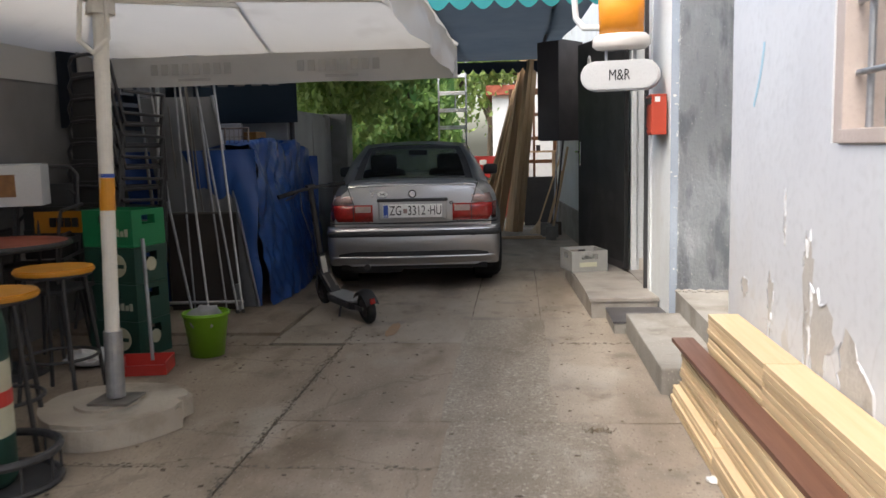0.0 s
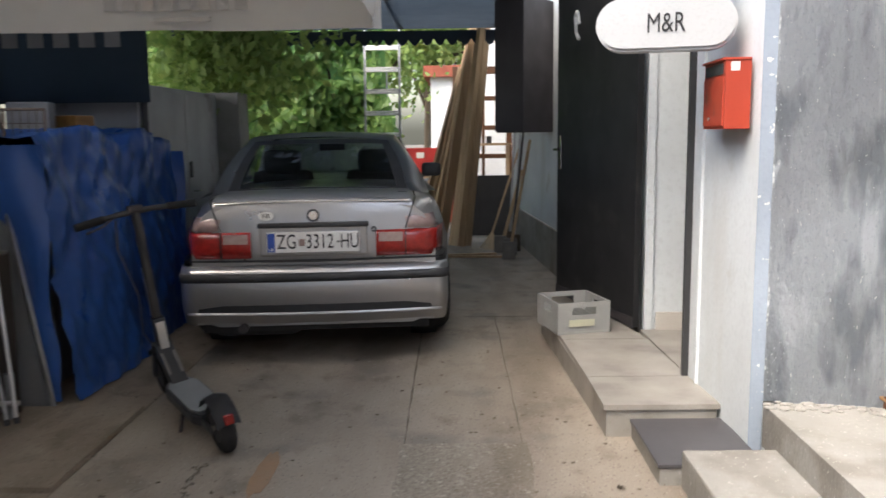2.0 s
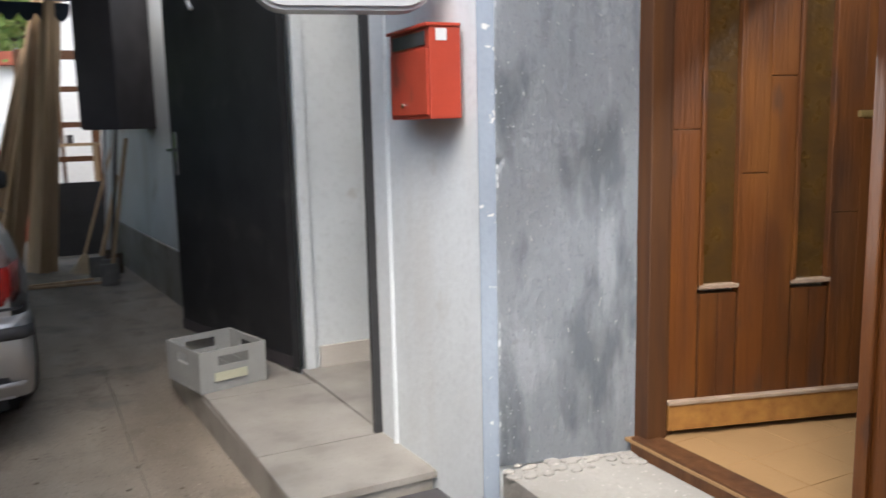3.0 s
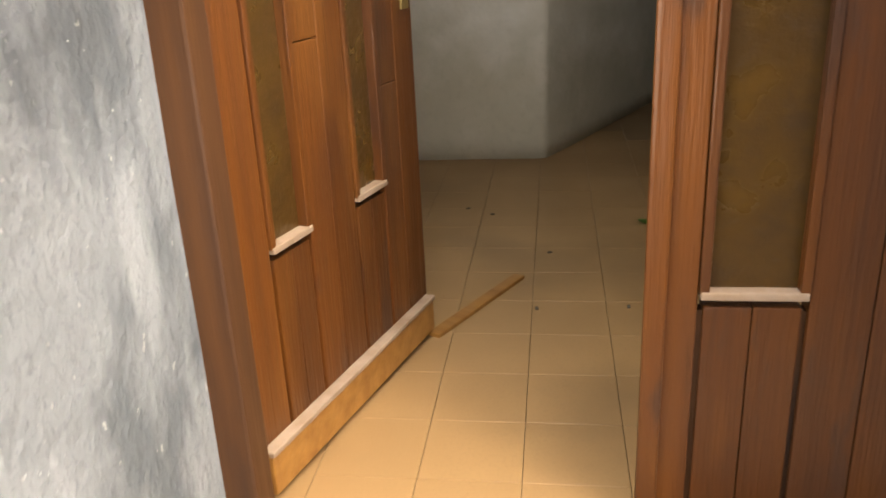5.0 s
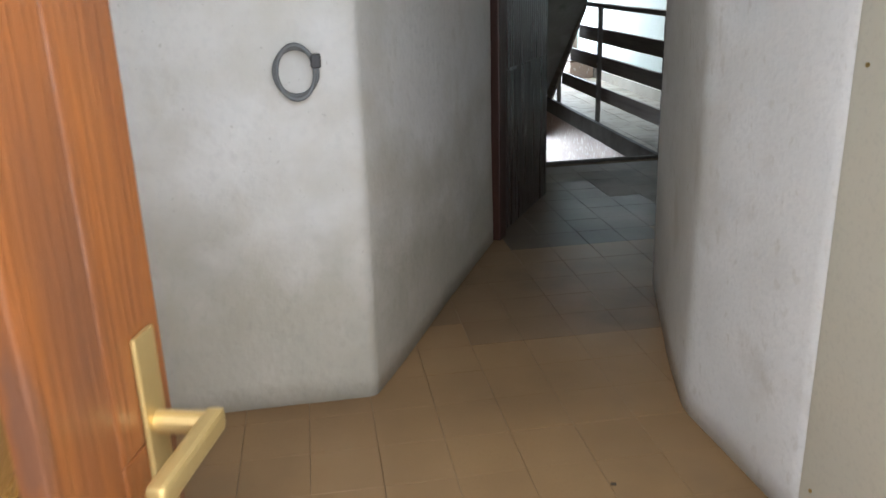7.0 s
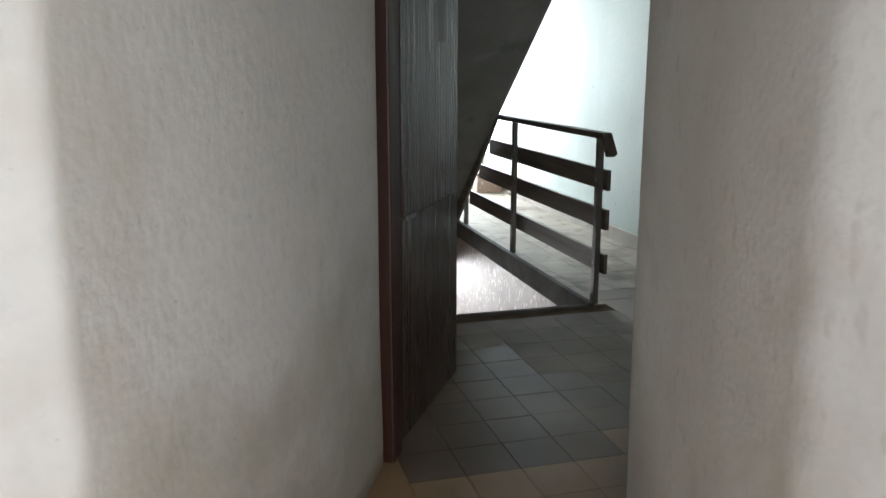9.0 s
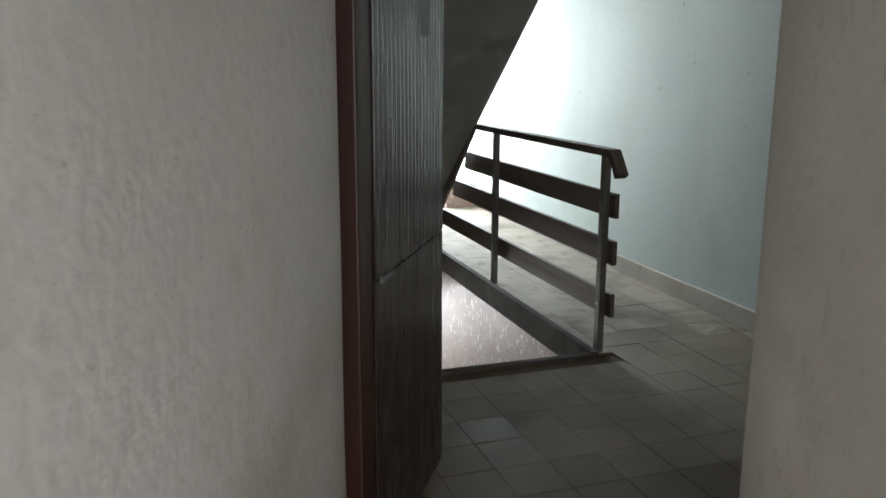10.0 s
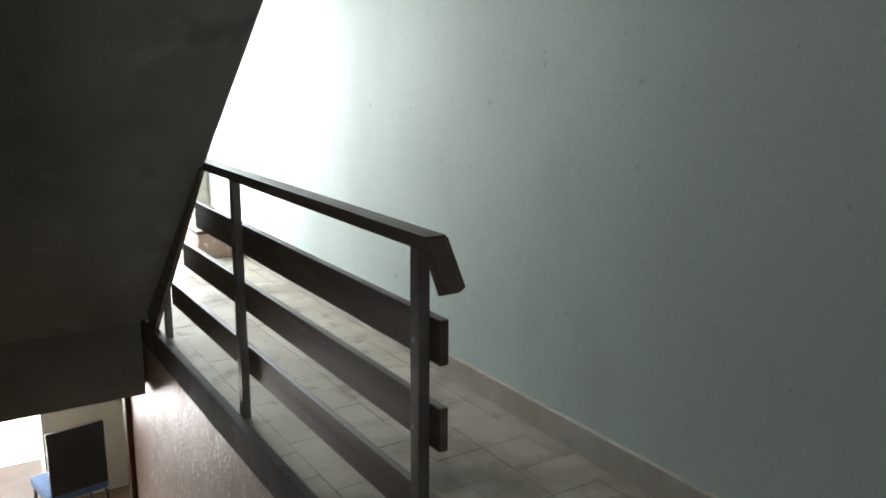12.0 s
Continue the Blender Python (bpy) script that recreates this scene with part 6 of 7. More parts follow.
board_pile(0.865, 0.955, 0.0, 5, 0.0225, 4.48, (3.62,), "low stack of pine boards")
board_pile(0.905, 1.0, 0.1127, 9, 0.0225, 4.47, (3.72,), "middle stack of pine boards")
board_pile(0.958, 1.0, 0.0, 5, 0.0225, 4.47, (3.72,), "middle stack of pine boards", 0.001)
board_pile(1.012, 1.15, 0.0, 21, 0.0231, 4.38, (3.48,), "tall stack of pine boards", 0.004)
bb = thing("brown_board", pose(0.87, 4.52, 0.3165, 0, 0, 0), "dark brown stained board laid on the pine stack", "board")
b = box(B(), (0, -3.4, 0.0), (0.105, 0, 0.02), 0.002)
bmesh.ops.transform(b, matrix=pose(0, 0, 0, 0, 0, 1.0), verts=b.verts[:])
part("board", b, M_BROWNB, bb)
bits = thing("paper_scrap", pose(0.86, 3.55, 0.005), "crumpled scrap of white paper", "paper")
b = B()
bmesh.ops.create_icosphere(b, subdivisions=2, radius=0.03)
for v in b.verts:
    v.co = Vector((v.co.x, v.co.y, abs(v.co.z) * 0.5)) * (1 + 0.6 * noise.noise(v.co * 60))
part("scrap", b, M_WHITEP, bits)

# sign with the mug, letter box
sg = thing("hanging_sign", pose(0.855, 6.50, 1.765, 0, 0, -14), "white oval light-box sign lettered M&R", "sign")
pts = [(0.17 * sx + 0.105 * math.cos(a), 0.105 * math.sin(a)) for sx, a0 in ((1, -90), (-1, 90)) for a in [radians(a0 + 15 * i) for i in range(13)]]
b = prism(B(), pts, -0.06, 0.06)
bmesh.ops.rotate(b, matrix=Matrix.Rotation(radians(90), 3, "X"), verts=b.verts[:])
bmesh.ops.bevel(b, geom=[e for e in b.edges if abs(e.verts[0].co.y - e.verts[1].co.y) < 1e-5], offset=0.012, segments=2, affect="EDGES")
part("box", b, M_SIGN, sg)
lettering("lettering", "M&R", 0.108, M_INK, sg, Matrix.Translation((0.0, -0.0625, -0.0)) @ up, 0.7)
for x in (-0.1, 0.1):
    part("hanger", rod(B(), (x, 0, 0.1), (x, 0, 0.18), 0.012), M_GALV, sg)
mg = thing("mug_sign", pose(0.86, 6.50, 1.945, 0, 0, -14), "amber plastic beer mug sign over the entrance", "sign")
sec = lambda rr, z: [Vector((rr * math.cos(a), 0.55 * rr * math.sin(a), z)) for a in [2 * math.pi * i / 32 for i in range(32)]]
part("foot", loft(B(), [sec(0.001, 0), sec(0.17, 0.0), sec(0.205, 0.03), sec(0.20, 0.085), sec(0.17, 0.11), sec(0.001, 0.11)], True), M_FOAM, mg, "clear ribbed foot", smooth=True)
part("glass", loft(B(), [sec(0.001, 0.1101), sec(0.155, 0.1101), sec(0.16, 0.3), sec(0.165, 0.62), sec(0.001, 0.62)], True), M_BEER, mg, "amber mug body", smooth=True)
part("foam", loft(B(), [sec(0.17, 0.6201), sec(0.185, 0.66), sec(0.16, 0.73), sec(0.001, 0.76)], True), M_WHITEP, mg, "white foam top", smooth=True)
part("handle", tube(B(), [(-0.16, 0, 0.52), (-0.3, 0, 0.5), (-0.335, 0, 0.42), (-0.32, 0, 0.24), (-0.27, 0, 0.17), (-0.15, 0, 0.16)], 0.022, 12), M_WHITEP, mg, "pale loop handle")
part("print", rod(B(), (0.03, -0.0875, 0.38), (0.03, -0.0925, 0.38), 0.05, 20), M_YELLOW, mg)
part("wall_arm", rod(B(), (0.0, 0.0, 0.6), (0.36, 0.12, 0.6), 0.018), M_DARKM, mg)
lb = thing("letter_box", pose(1.05, 6.335, 1.345, 0, 0, -3), "red metal letter box on the white pilaster", "letter box")
part("body", box(B(), (0.0, 0.0, 0.0), (0.10, 0.325, 0.27), 0.004), M_RED, lb)
part("front_flap", box(B(), (-0.006, 0.012, 0.012), (0.0005, 0.313, 0.205), 0.003), M_RED, lb)
part("lid", box(B(), (-0.012, -0.004, 0.265), (0.10, 0.329, 0.276), 0.003), M_RED, lb)
part("slot", box(B(), (-0.004, 0.03, 0.215), (0.001, 0.295, 0.255)), M_BLACK, lb, "dark letter slot")
part("lock", rod(B(), (-0.012, 0.20, 0.042), (0, 0.20, 0.042), 0.008, 12), M_CHROME, lb)
part("sticker", box(B(), (0.02, -0.0015, 0.225), (0.055, 0.0, 0.26)), M_WHITEP, lb, "small white sticker")

# far end of the passage
ld = thing("step_ladder", pose(-0.87, 13.05, 0), "aluminium ladder with pale treads standing behind the car", "ladder")
for x in (-0.21, 0.21):
    part("rail", beam(B(), (x, 0, 0), (x, 0.35, 3.0), 0.025, 0.05), M_GALV, ld)
for i in range(11):
    z = 0.24 + 0.262 * i
    part("tread", box(B(), (-0.195, 0.35 * z / 3 - 0.04, z), (0.195, 0.35 * z / 3 + 0.04, z + 0.03), 0.004), M_PLATE, ld)
    part("tread_lip", box(B(), (-0.195, 0.35 * z / 3 - 0.034, z + 0.036), (0.195, 0.35 * z / 3 + 0.04, z + 0.056), 0.003), M_PLATE, ld)
for i, (x0, y0, x1, z1) in enumerate(((-0.40, 12.9, 0.22, 2.6), (-0.30, 12.85, 0.28, 2.7), (-0.18, 12.8, 0.30, 2.9), (-0.06, 12.72, 0.33, 2.8), (0.0, 12.66, 0.36, 3.0), (0.05, 12.6, 0.38, 2.9), (0.10, 12.62, 0.40, 3.0), (0.14, 12.66, 0.42, 2.8), (-0.46, 12.9, 0.12, 2.1), (-0.34, 12.76, 0.2, 2.3))):
    tb_ = thing("timber", pose(x0, y0, 0), "rough brown timber leaning at the end of the passage", "timber", "leaning timbers")
    part("board", beam(B(), (0, 0, 0.02), (x1 - x0, 0.35, z1), 0.05, 0.028 + 0.05 * (i % 3)), M_PINED, tb_)
fd = thing("old_glazed_door", pose(-0.02, 14.3, 0), "old brown glazed door frame leaning at the end wall", "door")
for x in (0, 0.72):
    part("stile", box(B(), (x, 0, 0), (x + 0.1, 0.045, 2.2), 0.004), M_FRAME, fd)
for z in (0, 0.62, 0.98, 1.36, 1.75, 2.1):
    part("crossbar", box(B(), (0.1, 0.004, z), (0.72, 0.041, z + (0.1 if z in (0, 2.1) else 0.06)), 0.004), M_FRAME, fd)
part("mullion", box(B(), (0.39, 0.006, 0.1), (0.43, 0.039, 2.1)), M_FRAME, fd)
bp2 = thing("black_panel", pose(0.22, 13.75, 0), "black sheet leaning against the old door", "panel")
part("panel", box(B(), (0, 0, 0), (0.5, 0.03, 0.78), 0.004), M_BLACK, bp2)
tr_ = thing("trestle_shelf", pose(0.25, 13.85, 0), "rough wooden trestle with a cup on it", "trestle")
part("shelf", box(B(), (-0.05, 0, 1.16), (0.5, 0.2, 1.19)), M_PINED, tr_)
for x in (0.0, 0.42):
    part("leg", box(B(), (x, 0.08, 0), (x + 0.05, 0.13, 1.16)), M_PINED, tr_)
part("cup", rod(B(), (0.2, 0.1, 1.19), (0.2, 0.1, 1.28), 0.035), M_DARKM, tr_)
structure("wall_end", box(B(), (0.3, 15.2, -0.05), (3.0, 15.4, 3.2)), M_HOUSE, "white wall at the end of the passage")
br = thing("broom", pose(0.42, 12.5, 0), "straw broom leaning against the black sheet", "broom")
part("stick", rod(B(), (0, 0, 0.18), (0.42, 0.5, 1.35), 0.013), M_PINED, br)
b = B()
for i in range(90):
    a, k = rw.uniform(0, 6.28), rw.uniform(0, 1)
    rod(b, (0, 0, 0.2), (0.16 * math.cos(a) * k, 0.16 * math.sin(a) * k, 0.004), 0.004, 4)
part("bristles", b, M_PINE, br, "worn straw bristles")
for i, (x0, y0, dx, dy, z1, rr, mm) in enumerate(((0.60, 12.0, 0.18, 0.3, 1.5, 0.014, M_DARKM), (0.66, 12.3, 0.12, 0.3, 1.9, 0.012, M_GALV), (0.56, 11.7, 0.24, 0.2, 1.25, 0.016, M_PINED), (0.62, 12.6, 0.12, 0.2, 2.0, 0.012, M_GALV), (0.5, 12.2, 0.26, 0.3, 0.9, 0.02, M_PINED))):
    tl = thing("tool", pose(x0, y0, 0), "long-handled tool leaning on the side wall", "tool", "leaning tools")
    part("shaft", rod(B(), (0, 0, 0.02), (dx, dy, z1), rr), mm, tl)
    part("blade", box(B(), (-0.07, -0.02, 0), (0.07, 0.012, 0.19), 0.01), M_STEEL if i % 2 == 0 else M_BARK, tl)
for x0, y0, a in ((0.1, 12.0, 8), (0.25, 11.85, -6)):
    lt = thing("lath", pose(x0, y0, 0.003, 0, 0, a), "thin wooden lath lying on the concrete", "lath", "laths on the ground")
    part("lath", box(B(), (-0.35, -0.02, 0), (0.35, 0.02, 0.02), 0.002), M_PINED, lt)
wt = thing("garden_table", pose(-0.75, 16.5, 0), "low worktable with sacks behind the passage", "table")
part("tabletop", box(B(), (-0.6, -0.4, 0.62), (1.3, 0.4, 0.66)), M_PINED, wt)
for x in (-0.5, 1.2):
    for y in (-0.35, 0.3):
        part("leg", box(B(), (x, y, 0), (x + 0.06, y + 0.06, 0.62)), M_PINED, wt)
rc = crate("red_crate", pose(-0.55, 16.5, 0.665), M_REDP, "red plastic crate on the worktable", False, (0.6, 0.4, 0.42))
for i, (x, y) in enumerate(((0.0, 16.35), (0.35, 16.45), (0.15, 16.7))):
    sk = thing("sack", pose(x, y, 0.665), "pale filled plastic sack on the worktable", "sack", "sacks on the worktable")
    b = B()
    bmesh.ops.create_icosphere(b, subdivisions=3, radius=0.26)
    for v in b.verts:
        v.co = Vector((v.co.x * 1.1, v.co.y * 0.7, v.co.z * 0.5)) * (1 + 0.2 * noise.noise(v.co * 9)) + Vector((0, 0, 0.14))
        v.co.z = max(v.co.z, 0)
    part("sack", b, M_WHITEP, sk, smooth=True)
ob_ = thing("orange_box", pose(-0.25, 15.6, 0), "orange-brown box on the ground", "box")
part("body", box(B(), (-0.35, -0.2, 0), (0.35, 0.2, 0.55), 0.01), M_ROOF, ob_)
part("lid", box(B(), (-0.36, -0.21, 0.55), (0.36, 0.21, 0.58), 0.005), M_ROOF, ob_)

# ---- the hall and stair landing ----
TOP = 3.0
bm = B()
box(bm, (1.692, 4.53, -0.2), (1.82, 4.60, 4.4))
box(bm, (1.69, 4.60, 2.42), (1.82, 6.15, 2.47))
box(bm, (1.69, 4.60, 2.92), (1.82, 6.15, 4.4))
box(bm, (1.69, 4.60, 2.47), (1.82, 4.72, 2.92))
box(bm, (1.69, 6.04, 2.47), (1.82, 6.15, 2.92))
structure("wall_entrance", bm, M_PILL, "white wall round the entrance doors")
bm = B()
box(bm, (1.75, 6.48, 0.0), (4.4, 6.7, TOP))
box(bm, (1.75, 6.15, 0.0), (1.84, 6.5, TOP))
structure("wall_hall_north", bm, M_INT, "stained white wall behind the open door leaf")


def rounded(pts, r=0.05, n=5):
    """Rounds the corners of an outline."""
    out = []
    k = len(pts)
    for i in range(k):
        a, b, c = Vector(pts[i - 1]), Vector(pts[i]), Vector(pts[(i + 1) % k])
        p, q = b + (a - b).normalized() * r, b + (c - b).normalized() * r
        for j in range(n + 1):
            u = j / n
            out.append(tuple((1 - u) ** 2 * p + 2 * u * (1 - u) * b + u * u * q))
    return out


def plaster_block(name, pts, z0, z1, m, label, r=0.05, uneven=0.008):
    rows = []
    out = rounded(pts, r)
    dense = []
    for i, p in enumerate(out):
        q = out[(i + 1) % len(out)]
        d = math.dist(p, q)
        n = max(1, int(d / 0.12))
        dense += [(p[0] + (q[0] - p[0]) * j / n, p[1] + (q[1] - p[1]) * j / n) for j in range(n)]
    for k in range(25):
        z = z0 + (z1 - z0) * k / 24
        rows.append([Vector((x + uneven * noise.noise(Vector((x * 2.2, y * 2.2, z * 1.5))), y + uneven * noise.noise(Vector((x * 2.2 + 9, y * 2.2, z * 1.5))), z)) for x, y in dense])
    return structure(name, loft(B(), rows, True, True), m, label, True)


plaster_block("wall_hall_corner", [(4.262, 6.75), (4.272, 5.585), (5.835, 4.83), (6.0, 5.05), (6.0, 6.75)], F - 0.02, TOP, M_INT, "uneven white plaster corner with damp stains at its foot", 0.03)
plaster_block("wall_hall_south", [(3.352, 4.578), (3.97, 4.612), (4.30, 4.512), (5.12, 4.245), (5.0, 2.2), (3.352, 2.2)], F - 0.02, TOP, M_INTC, "combed white plaster wall curving into the corridor", 0.05)
structure("wall_panel", box(B(), (1.83, 4.50, F - 0.02), (3.346, 4.592, TOP), 0.003), M_BEIGE, "smooth beige painted panel beside the entrance")
for x, z in ((3.3, 0.42), (3.3, 0.47), (3.18, 0.40), (3.3, 1.5), (3.05, 1.5)):
    part("screw", rod(B(), (x, 4.592, z), (x, 4.596, z), 0.005, 8), M_BRASS, None, "small screw head", kind="structure")
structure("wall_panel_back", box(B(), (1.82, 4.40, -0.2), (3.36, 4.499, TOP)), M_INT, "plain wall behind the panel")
# unseen fanlight, added as an opening for the hall's fill lamp
w3 = tagged(new("window_3"), "glazed fanlight added unseen over the entrance doors", "window", kind="structure")
for y0, y1, z0, z1 in ((4.72, 4.77, 2.47, 2.92), (5.99, 6.04, 2.47, 2.92), (4.77, 5.99, 2.47, 2.51), (4.77, 5.99, 2.88, 2.92)):
    part("window_frame", box(B(), (1.74, y0, z0), (1.79, y1, z1), 0.004), M_FRAME, w3)
pane3 = part("pane", box(B(), (1.76, 4.77, 2.51), (1.766, 5.99, 2.88)), M_PANE, w3)
pane3.visible_shadow = False
# floors
fl = B()
prism(fl, [(1.69, 4.5), (3.5, 4.5), (3.5, 2.1), (7.49, 2.1), (7.49, 4.45), (6.0, 5.2), (6.0, 6.6), (1.69, 6.6)], 0.1, F - 0.012)
box(fl, (7.49, 2.1, 0.05), (12.8, 3.185, F - 0.012))
box(fl, (10.72, 3.185, -0.12), (12.8, 4.4, F - 0.012))
floor = structure("floor", fl, M_GROUT, "terrazzo tile floor of the hall and landing")
structure("wall_landing_south", box(B(), (6.77, 2.02, -2.0), (12.8, 2.172, TOP + 0.2)), M_GREEN, "pale green painted wall along the landing")
part("baseboard", box(B(), (6.74, 2.173, F), (12.6, 2.197, F + 0.112), 0.004), M_SKIRT, None, "pale dusty stone skirting of the landing", kind="structure")
bw = structure("wall_block", box(B(), (4.9, 2.0, 0.1), (6.765, 2.13, TOP)), M_GROUT, "bare grey block wall left unplastered")
for r_ in range(11):
    x = 4.95 - (0.3 if r_ % 2 else 0)
    while x < 6.74:
        x0, x1 = max(x, 4.92), min(x + 0.6, 6.745 - 0.02 * (r_ % 3))
        if x1 - x0 > 0.06:
            part("block", box(B(), (x0 + 0.004, 2.10, F + r_ * 0.25 + 0.004), (x1 - 0.004, 2.16, F + r_ * 0.25 + 0.246), 0.006), M_BLOCK, bw)
        x += 0.6
bm = B()
rr_ = random.Random(31)
for i in range(90):
    z = F + 0.02 + 2.6 * i / 90
    made = bmesh.ops.create_icosphere(bm, subdivisions=1, radius=rr_.uniform(0.012, 0.028))["verts"]
    bmesh.ops.transform(bm, matrix=Matrix.Translation((6.76 + rr_.uniform(-0.012, 0.014), 2.158, z)) @ Matrix.Diagonal((0.7, 0.6, 1.3, 1)), verts=made)
tagged(part("broken_plaster_edge", bm, M_BLOCK), "ragged broken edge of the green plaster", "plaster edge", kind="stuff")
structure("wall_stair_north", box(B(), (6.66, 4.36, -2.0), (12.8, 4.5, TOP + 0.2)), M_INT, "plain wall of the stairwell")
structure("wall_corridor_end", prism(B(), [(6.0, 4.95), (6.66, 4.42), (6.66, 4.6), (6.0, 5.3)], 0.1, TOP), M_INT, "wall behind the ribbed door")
bm = B()
for y0, y1, z0, z1 in ((2.1, 4.5, -0.12, 0.34), (2.1, 2.28, 0.34, TOP + 0.2), (3.14, 4.5, 0.34, TOP + 0.2), (2.28, 3.14, 2.85, TOP + 0.2), (2.1, 3.62, -2.0, -0.12), (4.3, 4.5, -2.0, -0.12)):
    box(bm, (12.68, y0, z0), (12.85, y1, z1))
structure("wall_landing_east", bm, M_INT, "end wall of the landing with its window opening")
w2 = tagged(new("window_2"), "tall bright window at the end of the landing", "window", kind="structure")
for y0, y1, z0, z1 in ((2.28, 2.35, 0.34, 2.85), (3.07, 3.14, 0.34, 2.85), (2.35, 3.07, 0.34, 0.41), (2.35, 3.07, 2.78, 2.85), (2.35, 3.07, 1.25, 1.3)):
    part("window_frame", box(B(), (12.65, y0, z0), (12.70, y1, z1), 0.006), M_WHITEP, w2)
bm = B()
box(bm, (1.69, 4.4, TOP), (6.0, 6.7, TOP + 0.12))
box(bm, (3.3, 2.0, TOP), (7.4, 5.2, TOP + 0.121))
box(bm, (7.4, 2.0, TOP + 0.18), (12.9, 4.5, TOP + 0.3))
structure("ceiling", bm, M_CEIL, "plain painted ceiling")
structure("roof", box(B(), (1.69, -6, 4.4), (13, 9, 4.6)), M_STEP, "flat roof of the house")

# entrance doors
ef = tagged(new("door_frame_1"), "dark brown wooden frame of the double entrance door", "door frame", kind="structure")
for a, b_ in (((1.655, 6.075, 0.272), (1.735, 6.148, 2.42)), ((1.70, 4.602, 0.30), (1.80, 4.66, 2.42)), ((1.70, 4.66, 2.345), (1.80, 6.075, 2.42))):
    part("jamb", box(B(), a, b_, 0.006), M_FRAME, ef)
part("jamb_step", box(B(), (1.735, 6.09, 0.30), (1.775, 6.148, 2.42), 0.004), M_FRAME, ef)
part("threshold", box(B(), (1.625, 4.61, 0.272), (1.71, 6.12, 0.328), 0.005), M_FRAME, ef, "worn wooden threshold")


def entrance_leaf(m, width, panes, low, label, name):
    """Leaf along x from its hinge, outside face towards -y, of upright boards round narrow amber panes."""
    t = thing(name, m, label, "door")
    h0, h1, th = 0.012, 2.0, 0.045
    edges = sorted({0.0, width, *[e for p in panes for e in p]})
    for a, b_ in zip(edges, edges[1:]):
        inside = any(abs(a - p[0]) < 1e-6 for p in panes)
        if inside:
            n = max(1, round((b_ - a) / 0.062))
            for i in range(n):
                x0, x1 = a + (b_ - a) * i / n, a + (b_ - a) * (i + 1) / n
                part("board", box(B(), (x0 + 0.0007, -th / 2, h0), (x1 - 0.0007, th / 2, low - 0.02), 0.003), M_DOORW, t)
            part("pane", box(B(), (a + 0.002, -0.006, low), (b_ - 0.002, 0.002, h1 - 0.12)), M_AMBER, t, "amber rolled glass pane")
            part("rail", box(B(), (a, -th / 2, h1 - 0.12), (b_, th / 2, h1), 0.003), M_DOORW, t)
            part("ledge", box(B(), (a - 0.006, -th / 2 - 0.009, low - 0.005), (b_ + 0.006, th / 2, low + 0.009), 0.003), M_DUST, t, "dusty wooden ledge under the pane")
            for x in (a, b_):
                part("bead", box(B(), (x - 0.008, -th / 2 - 0.006, low + 0.004), (x + 0.008, th / 2 + 0.004, h1 - 0.12), 0.003), M_DOORW, t)
        else:
            n = max(1, round((b_ - a) / 0.11))
            for i in range(n):
                x0, x1 = a + (b_ - a) * i / n, a + (b_ - a) * (i + 1) / n
                g0 = 0.009 if i == 0 and a > 0 else 0.0007
                g1 = 0.009 if i == n - 1 and b_ < width else 0.0007
                z = h0 + rr_.uniform(0.5, 1.3)
                part("board", box(B(), (x0 + g0, -th / 2, h0), (x1 - g1, th / 2, z - 0.0008), 0.003), M_DOORW, t)
                part("board", box(B(), (x0 + g0, -th / 2, z + 0.0008), (x1 - g1, th / 2, h1), 0.003), M_DOORW, t)
    part("core", box(B(), (0.004, -0.012, h0 + 0.004), (width - 0.004, 0.012, low - 0.03)), M_FRAME, t)
    return t


el = entrance_leaf(pose(1.735, 6.118, F, 0, 0, -15.9), 0.775, ((0.125, 0.25), (0.45, 0.575)), 0.478, "varnished wooden door leaf with amber panes standing open inwards", "door_leaf")
kb = part("kick_board", box(B(), (0.015, -0.045, 0.02), (0.765, -0.0225, 0.105), 0.004), M_DOORL, el, "worn lighter kick board")
part("kick_ledge", box(B(), (0.013, -0.05, 0.1055), (0.767, -0.0225, 0.118), 0.003), M_DUST, kb, "dusty top edge")
ht = part("handle_plate", box(B(), (0.715, -0.0285, 0.85), (0.752, -0.0228, 1.1), 0.002), M_BRASS, el, "long brass handle plate")
part("handle_neck", rod(B(), (0.733, -0.028, 1.011), (0.733, -0.075, 1.011), 0.011), M_BRASS, ht)
part("handle_lever", box(B(), (0.615, -0.09, 1.0), (0.745, -0.072, 1.022), 0.005), M_BRASS, ht, "brass lever")
ht2 = part("handle_plate", box(B(), (0.715, 0.0228, 0.85), (0.752, 0.0285, 1.1), 0.002), M_BRASS, el, "long brass handle plate")
part("handle_lever", tube(B(), [(0.733, 0.03, 0.985), (0.733, 0.075, 0.985), (0.61, 0.08, 0.985)], 0.011), M_BRASS, ht2)
part("edge_plate", box(B(), (0.7752, -0.012, 0.95), (0.7775, 0.012, 1.17)), M_GALV, el, "steel lock edge")
er = entrance_leaf(pose(1.765, 5.40, F, 0, 0, -90), 0.735, ((0.09, 0.245), (0.46, 0.615)), 0.445, "varnished wooden door leaf with amber panes standing closed", "door_leaf")
part("meeting_strip", box(B(), (-0.006, -0.04, 0.012), (0.03, -0.023, 2.0), 0.006), M_DOORW, er, "worn meeting strip")

